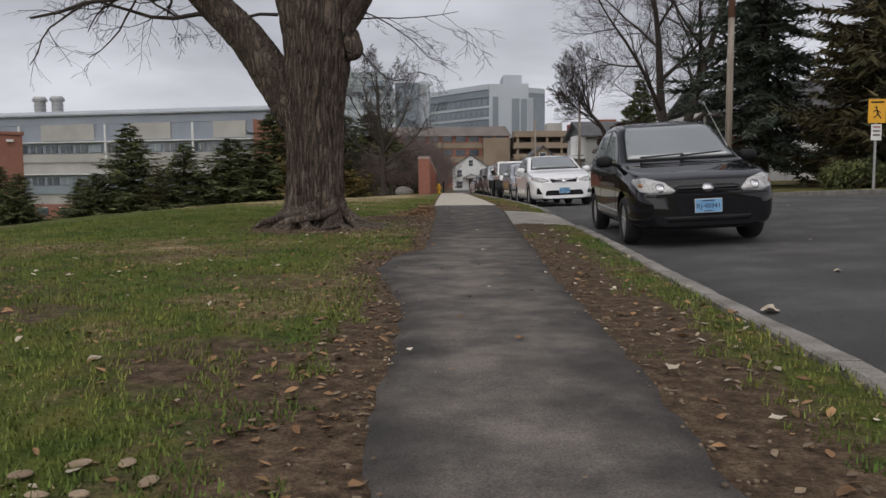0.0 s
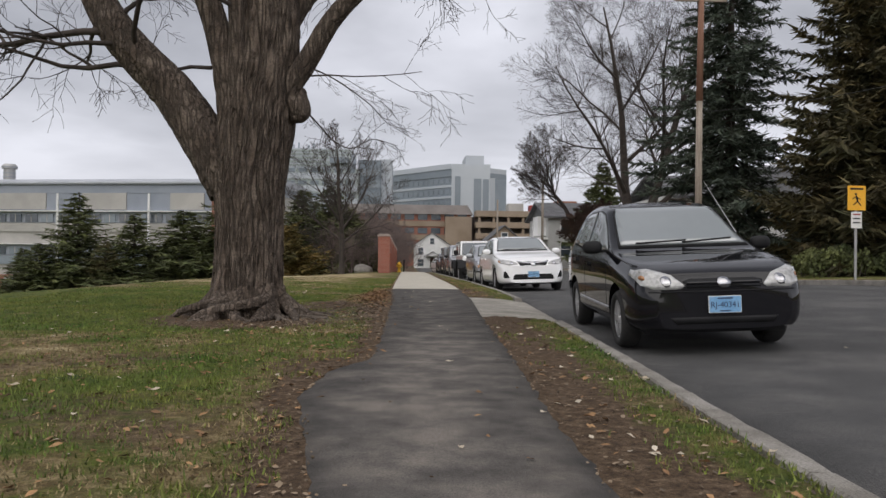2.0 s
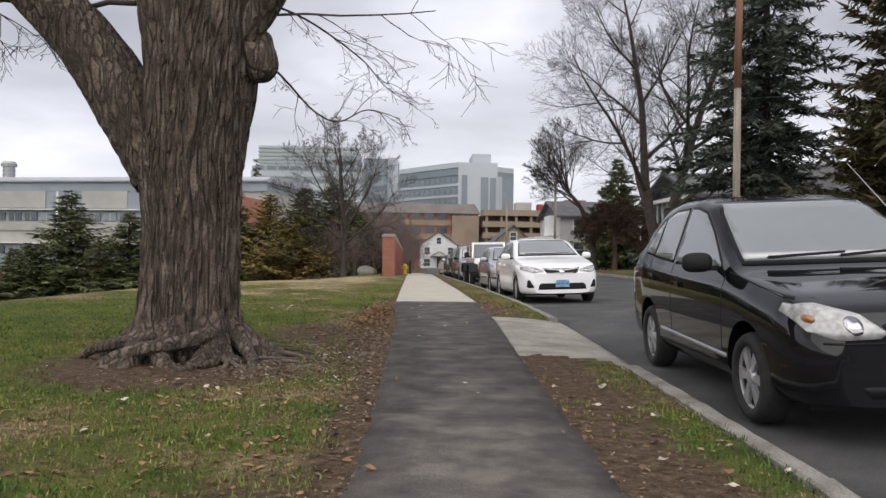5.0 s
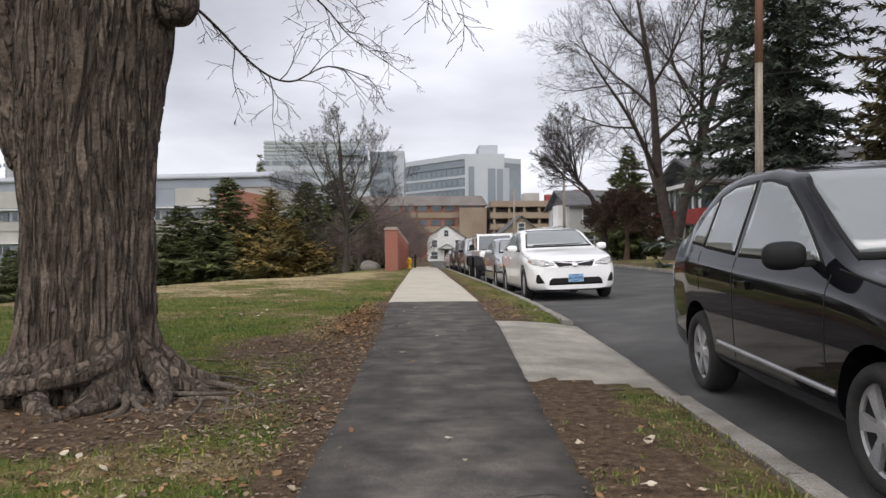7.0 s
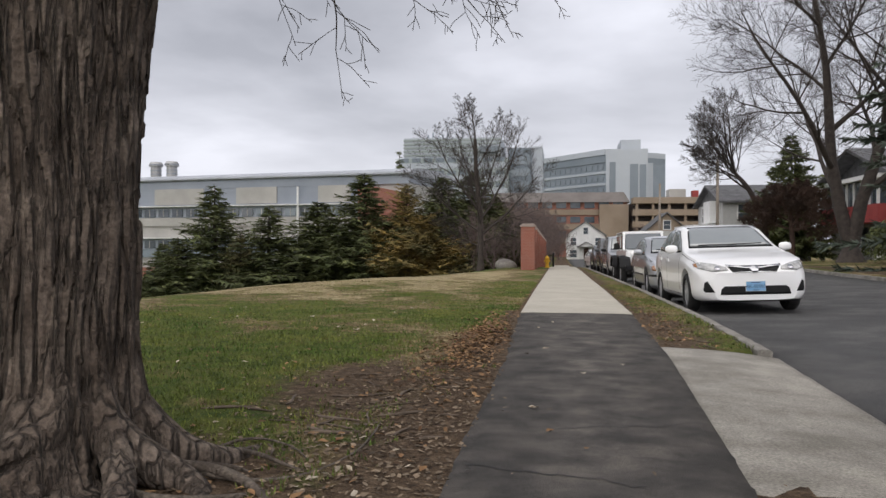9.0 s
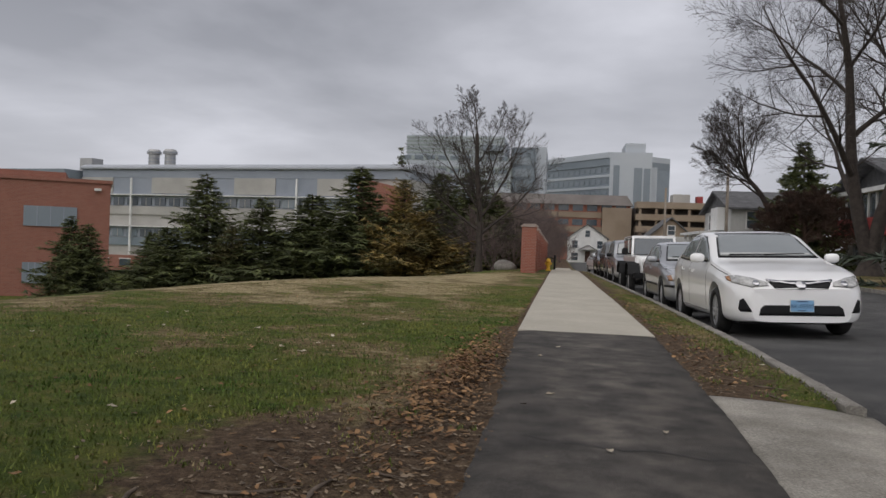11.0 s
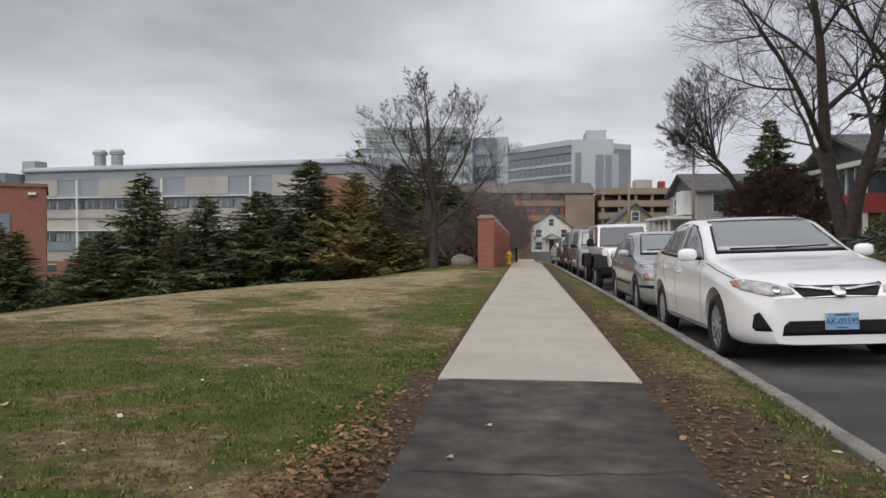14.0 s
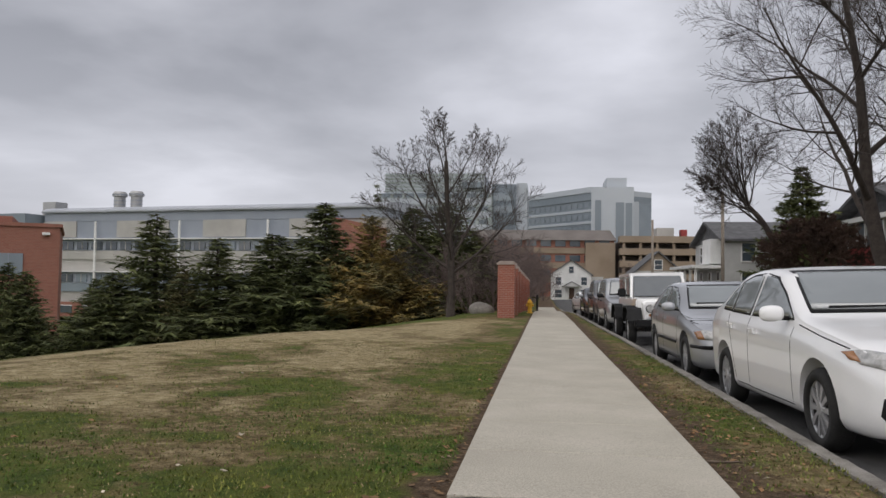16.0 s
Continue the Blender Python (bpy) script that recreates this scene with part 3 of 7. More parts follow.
# ---- trees ----
class Tubes:
    def __init__(self):
        self.v, self.f = [], []

    def tube(self, pts, radii, sides):
        rings = []
        ref = Vector((0.3, 0.9, 0.2))
        for i, p in enumerate(pts):
            d = (pts[min(i + 1, len(pts) - 1)] - pts[max(i - 1, 0)]).normalized()
            a = d.cross(ref)
            if a.length < 1e-3:
                a = d.cross(Vector((1, 0, 0)))
            a.normalize()
            b = d.cross(a)
            k = len(self.v)
            for s in range(sides):
                t = 2 * math.pi * s / sides
                self.v.append(p + radii[i] * (a * math.cos(t) + b * math.sin(t)))
            rings.append(k)
        for r0, r1 in zip(rings, rings[1:]):
            for s in range(sides):
                self.f.append((r0 + s, r0 + (s + 1) % sides, r1 + (s + 1) % sides, r1 + s))

    def mesh(self, name, material):
        return mesh_from(name, self.v, self.f, material, True)


def bend(p, d, length, rng, steps, wobble, lift):
    pts = [p.copy()]
    d = d.normalized()
    for _ in range(steps):
        d = (d + Vector((rng.uniform(-1, 1), rng.uniform(-1, 1), rng.uniform(-1, 1))) * wobble + Vector((0, 0, lift))).normalized()
        p = p + d * (length / steps)
        pts.append(p.copy())
    return pts


def grow(T, p, d, length, r, depth, rng, wobble=0.22, lift=0.06, kids=(4, 6), ratio=0.62, spread=0.9, thin=0.004, droop=0.0):
    steps = 6 if depth > 1 else 4
    pts = bend(p, d, length, rng, steps, wobble, lift - droop * (depth <= 1))
    end = max(thin, r * (0.35 if depth else 0.3))
    radii = [r + (end - r) * i / steps for i in range(steps + 1)]
    T.tube(pts, radii, 7 if r > 0.08 else (5 if r > 0.02 else 3))
    if depth <= 0:
        return
    for _ in range(rng.randint(*kids)):
        f = rng.uniform(0.25, 1.0)
        i = min(steps - 1, int(f * steps))
        q = pts[i].lerp(pts[i + 1], f * steps - i) if f < 1 else pts[-1]
        ax = (pts[i + 1] - pts[i]).normalized()
        side = ax.orthogonal()
        side.rotate(Matrix.Rotation(rng.uniform(0, 2 * math.pi), 3, ax))
        nd = (ax * rng.uniform(0.5, 1.0) + side * spread * rng.uniform(0.5, 1.1)).normalized()
        rr = max(thin, radii[i] * rng.uniform(0.45, 0.65))
        grow(T, q, nd, length * ratio * rng.uniform(0.7, 1.15), rr, depth - 1, rng, wobble, lift, kids, ratio, spread, thin, droop)


def shoot(T, p, d, length, r, depth, rng, lift, thin, kids, angle, wander=0.10):
    """A shoot that tapers to its tip, with side shoots that shorten towards the end."""
    steps = 7 if depth > 1 else (5 if depth else 3)
    pts = bend(p, d, length, rng, steps, wander, lift)
    radii = [max(thin, r * (1 - 0.86 * i / steps)) for i in range(steps + 1)]
    T.tube(pts, radii, 8 if r > 0.08 else (5 if r > 0.025 else 3))
    if depth <= 0:
        return pts
    n = rng.randint(*kids)
    turn = rng.uniform(0, 6.28)
    for q in range(n):
        f = 0.16 + 0.82 * (q + rng.random() * 0.8) / n
        i = min(steps - 1, int(f * steps))
        c = pts[i].lerp(pts[i + 1], f * steps - i)
        ax = (pts[i + 1] - pts[i]).normalized()
        side = ax.orthogonal()
        turn += 2.4 + rng.uniform(-0.5, 0.5)
        side.rotate(Matrix.Rotation(turn, 3, ax))
        a = angle * rng.uniform(0.7, 1.25)
        ln = length * (0.66 - 0.42 * f) * rng.uniform(0.65, 1.2)
        shoot(T, c, ax * math.cos(a) + side * math.sin(a), ln, max(thin, radii[i] * rng.uniform(0.42, 0.62)), depth - 1, rng, lift, thin, kids, angle, wander * 1.15)
    return pts


def along(pts, n):
    """Smooth line through hand-set points."""
    P = [Vector(p) for p in pts]
    P = [P[0] * 2 - P[1]] + P + [P[-1] * 2 - P[-2]]
    out = []
    for i in range(1, len(P) - 2):
        for k in range(n):
            t = k / n
            a, b, c, d = P[i - 1], P[i], P[i + 1], P[i + 2]
            out.append(0.5 * ((2 * b) + (c - a) * t + (2 * a - 5 * b + 4 * c - d) * t * t + (3 * b - a - 3 * c + d) * t ** 3))
    out.append(P[-2])
    return out


def bark_tube(pts, radii, sides, seed, flare=False, rough=1.0):
    """A thick stem with long furrowed plates of bark."""
    verts, faces = [], []
    n = len(pts)
    for i, p in enumerate(pts):
        d = (pts[min(i + 1, n - 1)] - pts[max(i - 1, 0)]).normalized()
        a = d.cross(Vector((0, 1, 0.001))).normalized()
        b = d.cross(a)
        s_along = i * (pts[1] - pts[0]).length
        for s in range(sides):
            t = 2 * math.pi * s / sides
            r = radii[i]
            ct, st = math.cos(t), math.sin(t)
            w = noise.noise((ct * 1.3, st * 1.3, s_along * 0.5 + seed))
            lump = noise.noise((ct * 1.2 + seed, st * 1.2, s_along * 0.9)) * 0.07
            tt = t + 0.10 * noise.noise((ct * 2, st * 2, s_along * 2.2 + seed))
            c2, s2 = math.cos(tt) * 8.0 * max(0.35, radii[i] / 0.45), math.sin(tt) * 8.0 * max(0.35, radii[i] / 0.45)
            ridge = noise.noise((c2, s2, s_along * 0.8 + seed))
            ridge2 = noise.noise((c2 * 2.7, s2 * 2.7, s_along * 2.4 + seed * 2))
            plate = noise.noise((c2 * 1.6, s2 * 1.6, s_along * 5.0 + seed))
            furrow = -max(0.0, 0.30 - abs(ridge) * 2.4) * 0.19
            k = min(1.0, r / 0.45) * rough
            rr = r * (1 + lump + 0.05 * w) + k * (0.02 + furrow * 0.7 + ridge2 * 0.022 + (0.016 if plate > 0.05 else 0))
            if flare:
                z = p.z
                lobes = 0.5 + 0.5 * math.cos(5 * t + 1.1 + 0.5 * math.sin(2 * t))
                rr += (0.20 * lobes ** 2 + 0.09) * math.exp(-max(0, z - 0.02) / 0.24)
                if z < 0.05:
                    rr += 0.10 * lobes ** 3
            verts.append(p + rr * (a * ct + b * st))
    for i in range(n - 1):
        for s in range(sides):
            faces.append((i * sides + s, i * sides + (s + 1) % sides, (i + 1) * sides + (s + 1) % sides, (i + 1) * sides + s))
    return verts, faces


def big_tree():
    ob = thing("tree", "massive old maple with furrowed grey-brown bark and bare limbs", "tree", pose(-2.03, 12.25, 0))
    rng = random.Random(5)

    def limb(name, pts, r0, r1, n=14, sides=40, seed=1.0, flare=False, power=1.0, label="", rough=1.0):
        line = along(pts, n)
        m = len(line) - 1
        radii = [r0 + (r1 - r0) * (i / m) ** power for i in range(m + 1)]
        v, f = bark_tube(line, radii, sides, seed, flare, rough)
        link(name, mesh_from(name, v, f, M["bark"], True), ob, label)
        return line, radii

    stem = along([(0, 0, -0.25), (0.0, 0, 0.3), (0.02, 0, 1.0), (0.0, 0, 1.7), (0.06, 0, 2.4), (0.16, 0, 3.1), (0.22, 0.0, 3.8), (0.25, 0.05, 4.7), (0.40, 0.2, 6.4), (0.35, 0.5, 8.5), (0.6, 0.4, 11)], 42)
    girth = curve_at([(-0.3, 0.41), (1.2, 0.41), (1.9, 0.44), (2.6, 0.455), (3.3, 0.41), (4.6, 0.36), (6.4, 0.25), (11, 0.09)])
    rs = [girth(p.z) for p in stem]
    v, f = bark_tube(stem, rs, 280, 1.0, True)
    link("trunk", mesh_from("trunk", v, f, M["bark"], True), ob, "broad flaring trunk with deep bark furrows")
    left, rl = limb("limb", [(-0.20, 0.05, 1.75), (-0.52, 0.05, 2.25), (-1.05, 0.05, 3.0), (-1.75, 0.0, 3.75), (-2.20, 0.1, 4.6), (-2.5, 0.3, 6.0), (-3.1, 0.6, 8.0)], 0.36, 0.09, 24, 80, 8.0)
    midl, rm = limb("limb", [(-0.18, -0.1, 2.5), (-0.28, -0.2, 3.3), (-0.55, -0.25, 4.2), (-1.05, -0.3, 5.1), (-1.5, -0.5, 6.5), (-1.8, -0.4, 8.2)], 0.20, 0.06, 20, 50, 12.0)
    mid2, rm2 = limb("limb", [(-0.15, -0.25, 2.9), (-0.12, -0.35, 3.9), (-0.25, -0.5, 5.2), (-0.3, -0.8, 7.2)], 0.12, 0.05, 18, 36, 15.0)
    right, rr = limb("limb", [(0.45, -0.1, 2.95), (0.75, -0.2, 3.35), (1.15, -0.35, 3.95), (1.75, -0.5, 4.5), (2.5, -0.8, 5.0), (3.6, -1.2, 5.5), (4.8, -1.6, 6.2)], 0.15, 0.04, 18, 36, 18.0)
    right2, rr2 = limb("limb", [(0.4, 0.1, 3.9), (0.8, 0.2, 4.5), (1.5, 0.5, 5.0), (2.6, 0.9, 5.6), (3.6, 1.3, 6.6)], 0.17, 0.05, 16, 36, 21.0)
    # burl
    bm = bmesh.new()
    bmesh.ops.create_icosphere(bm, subdivisions=4, radius=0.2)
    for v in bm.verts:
        q = v.co.copy()
        v.co = v.co * (1 + 0.3 * noise.noise(q * 6)) + Vector((0.62, -0.05, 2.85))
        v.co.z += q.z * 0.3
    part("burl", bm, M["bark"], ob, "knobbly burl", True)
    # surface roots
    thick = [(-0.35, 0.75, 0.13), (-0.95, 0.65, 0.15), (-1.55, 0.7, 0.13), (-2.2, 0.85, 0.14), (-2.9, 0.7, 0.12), (0.35, 0.8, 0.11), (1.2, 0.6, 0.12)]
    thin = [(-0.95 + 0.17 * k + rng.uniform(-0.1, 0.1), rng.uniform(0.7, 1.5), rng.uniform(0.014, 0.034)) for k in range(10)]
    for i, (ang, ln, r) in enumerate(thick + thin):
        big_root = i < len(thick)
        r0 = 0.34 if big_root else 0.5
        pts = []
        for k in range(8):
            f = k / 7
            a = ang + (0.45 if big_root else 0.6) * f * math.sin(i * 2.1 + f * 3.5)
            q = r0 + ln * f
            z = 0.34 * (1 - f) ** 2.2 - 0.06 * f if big_root else 0.02 + 0.02 * math.sin(7 * f + i) - 0.05 * f * f
            pts.append((q * math.cos(a), q * math.sin(a), z))
        line = along(pts, 10)
        m = len(line) - 1
        v, f = bark_tube(line, [r * (1 - 0.8 * k / m) for k in range(m + 1)], 22, 30.0 + i, False, 0.9)
        link("root", mesh_from("root", v, f, M["bark" if big_root else "root"], True), ob, "gnarled surface root")
    # ropy roots that hug the foot of the trunk before they dive
    ropes = [([(-0.60, 0.32, 0.62), (-0.80, 0.50, 0.30), (-1.2, 0.60, 0.21), (-1.7, 0.70, 0.16), (-2.05, 0.86, 0.08), (-2.2, 1.0, -0.06)], 0.085),
             ([(-1.40, 0.34, 0.48), (-1.85, 0.52, 0.25), (-2.35, 0.66, 0.17), (-2.75, 0.84, 0.08), (-3.0, 1.0, -0.06)], 0.075),
             ([(-0.25, 0.32, 0.66), (-0.36, 0.52, 0.24), (-0.50, 0.72, 0.08), (-0.70, 0.95, 0.02), (-0.9, 1.15, -0.05)], 0.08),
             ([(-0.9, 0.58, 0.14), (-1.0, 0.78, 0.04), (-1.3, 1.0, 0.015), (-1.5, 1.25, -0.04)], 0.045)]
    for k, (turns, r) in enumerate(ropes):
        line = along([(q * math.cos(a), q * math.sin(a), z) for a, q, z in turns], 16)
        m = len(line) - 1
        v, f = bark_tube(line, [r * (0.35 + 0.65 * min(1.0, 3.5 * i / m)) * (1 - 0.6 * i / m) for i in range(m + 1)], 26, 60.0 + k, False, 2.0)
        link("root", mesh_from("root", v, f, M["bark"], True), ob, "thick ropy root round the trunk's foot")
    T = Tubes()
    V = Vector
    # dividing branches on every limb
    for line, radii, count, f0 in ((stem, rs, 11, 0.60), (left, rl, 11, 0.40), (midl, rm, 8, 0.35), (mid2, rm2, 5, 0.35), (right, rr, 10, 0.45), (right2, rr2, 7, 0.45)):
        n = len(line) - 1
        for k in range(count):
            f = f0 + (1 - f0) * (k + rng.random()) / count
            i = min(n - 1, int(f * n))
            ax = (line[i + 1] - line[i]).normalized()
            side = ax.orthogonal()
            side.rotate(Matrix.Rotation(rng.uniform(0, 6.28), 3, ax))
            r = min(0.04, radii[i] * rng.uniform(0.22, 0.42))
            over_path = line is right or line is right2
            grow(T, line[i], ax * 0.45 + side + V((0, 0, 0.75 if over_path else rng.uniform(-0.25, 0.3))), rng.uniform(0.8, 1.5) if over_path else rng.uniform(1.5, 3.0), r, 3, rng, 0.24, 0.03, (3, 5), 0.55, 0.85, 0.0032, 0.10)
        grow(T, line[-1], line[-1] - line[-3], 3.0, radii[-1], 3, rng, 0.2, 0.08, (3, 5), 0.6, 0.9, 0.0035)
    # long low branches over the lawn and the path
    for p, d, ln, r in (((-1.75, -0.1, 3.75), (-1, -0.1, 0.25), 2.6, 0.055), ((-1.35, -0.1, 3.3), (-1, 0.1, -0.1), 2.4, 0.045), ((-0.5, -0.1, 3.3), (-1, 0.2, 0.15), 1.8, 0.03), ((0.45, -0.1, 3.15), (1, 0.1, 0.12), 1.9, 0.018),
                        ((2.0, -0.6, 4.7), (0.6, 0.3, 0.1), 1.4, 0.022)):
        grow(T, V(p), V(d), ln, r, 3, rng, 0.28, 0.0, (3, 5), 0.5, 0.7, 0.0028, 0.05)
    for pts, r in (([(0.42, 0.15, 3.05), (0.75, 0.45, 2.78), (1.05, 0.75, 2.48), (1.30, 0.90, 2.40), (1.60, 1.0, 2.55), (1.95, 1.1, 2.48)], 0.015),
                   ([(0.45, 0.2, 3.5), (1.0, 0.45, 3.35), (1.54, 0.75, 3.04), (1.77, 1.25, 2.87), (2.07, 1.75, 2.76)], 0.013)):
        line = along(pts, 6)
        n = len(line) - 1
        T.tube(line, [r * (1 - 0.75 * i / n) for i in range(n + 1)], 6)
        for q in range(11):
            i = min(n - 1, 4 + int((n - 5) * q / 10))
            ax = (line[i + 1] - line[i]).normalized()
            side = Vector((rng.uniform(-1, 1), rng.uniform(-1, 1), rng.uniform(-0.9, 0.5)))
            shoot(T, line[i], ax + side * 0.8, rng.uniform(0.3, 0.7), 0.006, 2, rng, -0.03, 0.0022, (3, 4), 0.75, 0.18)
    link("crown", T.mesh("crown", M["twig"]), ob, "tangle of bare thin branches")
    return ob


big_tree()


def bare_tree(name, label, seed, stem, r, limbs, material, depth=3, kids=(6, 8), lift=0.07, thin=0.007, angle=0.62, group=""):
    """Bare tree: a flared stem through set points and limbs given as (height share, heading, rise, length, radius)."""
    ob = thing(name, label, "tree", None, group)
    rng = random.Random(seed)
    S, T = Tubes(), Tubes()
    line = along(stem, 8)
    n = len(line) - 1
    rad = [r * (1 - 0.45 * i / n) + 0.40 * r * math.exp(-max(0, line[i].z) / 0.35) for i in range(n + 1)]
    S.tube(line, rad, 14)
    link("trunk", S.mesh("trunk", material), ob)
    for f, head, rise, ln, rr in limbs:
        i = min(n, int(f * n))
        d = Vector((math.cos(head) * math.cos(rise), math.sin(head) * math.cos(rise), math.sin(rise)))
        shoot(T, line[i], d, ln, rr, depth, rng, lift, thin, kids, angle)
    link("crown", T.mesh("crown", material), ob, "bare twiggy crown")
    return ob


def conifer(name, label, seed, height, radius, material, group="", droop=0.25, whorls=40, shape=0.85, base=0.04, gap=0.0, sprays=16, size=0.16, ragged=0.35, upturn=0.12):
    """Tapered trunk, uneven boughs with upturned tips, each set with many small needle sprays."""
    ob = thing(name, label, "tree", None, group)
    rng = random.Random(seed)
    S = Tubes()
    S.tube([Vector((0, 0, -0.4)), Vector((0, 0, height * 0.5)), Vector((0.05, 0, height * 0.985))], [height * 0.018, height * 0.011, 0.012], 8)
    V, F = [], []
    for w in range(whorls):
        f = base + (0.985 - base) * (w / whorls) ** 0.92
        n = max(4, int(11 * (1 - 0.6 * f)))
        for k in range(n):
            if rng.random() < gap:
                continue
            a = 2 * math.pi * (k + rng.random() * 0.9) / n + w * 1.7
            z0 = f * height + rng.uniform(-0.5, 0.5) * height / whorls
            lobe = 1 + ragged * 1.6 * noise.noise((math.cos(a) * 1.1 + seed, math.sin(a) * 1.1, f * 7))
            ln = max(0.12, radius * max(0.02, 1 - f) ** shape * lobe * rng.uniform(1 - ragged, 1 + 0.6 * ragged))
            d = Vector((math.cos(a), math.sin(a), 0))
            sidev = Vector((-d.y, d.x, 0))
            rise = lambda g: -droop * ln * (1.5 * g - 0.75 * g * g) + upturn * ln * g ** 4
            S.tube([d * ln * g + Vector((0, 0, z0 + rise(g))) for g in (0, 0.5, 1.0)], [0.02 + 0.006 * ln, 0.013, 0.004], 3)
            cnt = max(9, int(sprays * (0.35 + 1.2 * ln / radius)))
            for q in range(cnt):
                g = 0.10 + 0.93 * ((q + rng.random()) / cnt) ** 0.8
                c = d * ln * g + Vector((0, 0, z0 + rise(g))) + sidev * rng.gauss(0, 0.10) * ln * (1.15 - g)
                for sg in (-1, 1):
                    L = size * (1.3 - 0.5 * g) * rng.uniform(0.6, 1.5) * (0.55 + 0.5 * ln / radius)
                    way = (d * rng.uniform(0.2, 1.1) + sidev * sg * rng.uniform(0.2, 1.0) + Vector((0, 0, rng.uniform(-0.75, 0.45)))).normalized()
                    nrm = way.cross(Vector((rng.uniform(-1, 1), rng.uniform(-1, 1), 0.7))).normalized() * L * 0.26
                    i = len(V)
                    V.extend((c - nrm, c + nrm + way * L * 0.2, c + way * L * 2.0))
                    F.append((i, i + 1, i + 2))
    link("trunk", S.mesh("trunk", M["twig"]), ob)
    link("crown", mesh_from("crown", V, F, material), ob)
    return ob


def put(ob, x, y, s=1.0, turn=0, sink=0.0, sx=None, z=None):
    ob.matrix_basis = Matrix.Translation((x, y, (ground_z(x, y) if z is None else z) - sink)) @ Matrix.Rotation(turn, 4, "Z") @ Matrix.Diagonal((sx or s, sx or s, s, 1))
    return ob


def conifers_on_the_slope():
    g = "evergreens below the lawn"
    sp = [conifer("spruce_tree", "dense dark green spruce below the lawn", 11 + i, 8.0, 2.7, M["spruce"], g, 0.22, 44, 0.78, size=0.20, sprays=19) for i in range(2)]
    ar = conifer("arborvitae", "bronzed evergreen with feathery yellow-brown tips", 31, 8.0, 2.6, M["arbor"], g, -0.12, 44, 0.62, size=0.19, sprays=19, ragged=0.5, upturn=0.25)
    th = conifer("spruce_tree", "thin young spruce with a sparse pointed top", 41, 8.0, 2.6, M["spruce"], g, 0.16, 42, 0.88, gap=0.06, size=0.20, sprays=19, ragged=0.45)
    ol = conifer("spruce_tree", "loose olive-green evergreen with a ragged outline", 47, 8.0, 2.6, M["olive"], g, 0.05, 42, 0.72, gap=0.06, size=0.20, sprays=19, ragged=0.55)
    used = set()
    rows = [(th, -41.5, 72, 8.2, 1.53), (sp[0], -39.3, 71, 7.6, 1.43), (sp[1], -34.0, 72, 6.9, 1.59), (sp[0], -32.0, 71, 7.4, 1.43), (th, -29.2, 72, 10.9, 1.06), (ol, -26.4, 71, 6.6, 1.16), (th, -24.3, 72, 8.4, 1.22), (sp[1], -19.9, 72, 9.6, 1.38), (ol, -22.0, 74, 7.2, 1.27),
            (sp[0], -15.9, 72, 10.6, 1.16), (ar, -12.2, 71.5, 8.4, 1.32), (sp[1], -9.6, 74, 10.4, 1.06), (ar, -10.0, 68, 5.0, 1.59), (sp[0], -7.2, 76, 9.8, 1.12), (ol, -13.8, 76, 8.0, 1.38), (sp[1], -17.7, 75, 7.4, 1.27), (ol, -5.2, 78, 8.4, 1.27)]
    for i, (src, x, y, h, fat) in enumerate(rows):
        q = h / 8.0
        m = Matrix.Translation((x, y, ground_z(x, y) - 0.1)) @ Matrix.Rotation(i * 1.3, 4, "Z") @ Matrix.Diagonal((q * fat, q * fat, q, 1))
        if src in used:
            copy_thing(src, m)
        else:
            used.add(src)
            src.matrix_basis = m
    far = conifer("spruce_tree", "tall distant spruce behind the laboratory roof", 71, 26.0, 4.6, M["spruce"], "", 0.2, 40, 0.9, gap=0.25, size=0.5, ragged=0.5)
    put(far, -31.0, 158)


conifers_on_the_slope()

put(bare_tree("bare_tree", "slender bare street tree with an upswept crown", 3, [(0, 0, -0.3), (0.02, 0, 1.5), (-0.04, 0, 3.3), (-0.25, 0, 5.6), (-0.35, 0, 8.0)], 0.19,
              [(0.36, 0.15, 0.66, 5.6, 0.085), (0.40, 3.0, 0.62, 5.4, 0.085), (0.42, 1.7, 0.8, 4.8, 0.07), (0.46, 4.6, 0.75, 4.6, 0.07), (0.48, 0.5, 0.92, 6.0, 0.085), (0.54, 3.5, 0.90, 5.4, 0.08), (0.62, 5.6, 0.95, 4.8, 0.065), (0.70, 2.6, 1.02, 4.4, 0.065), (0.82, 0.4, 1.0, 3.8, 0.055), (0.92, 3.3, 1.1, 3.2, 0.05), (1.0, 3.0, 1.4, 2.4, 0.06), (0.26, 3.3, 0.2, 2.8, 0.035), (0.30, 0.2, 0.3, 2.4, 0.03)],
              M["twig"], 3, (7, 9), 0.06, 0.0075, 0.6), -4.4, 55.5)
put(bare_tree("bare_tree", "two-stemmed tall bare tree with an arching crown", 8, [(0, 0, -0.4), (0, 0, 0.4), (0.02, 0, 0.9)], 0.62,
              [(0.7, 2.9, 1.43, 17.5, 0.38), (0.8, 0.25, 1.50, 18.0, 0.37)], M["twig"], 4, (9, 12), 0.03, 0.0062, 0.62), 15.9, 53.4, 1.0, 0.0)
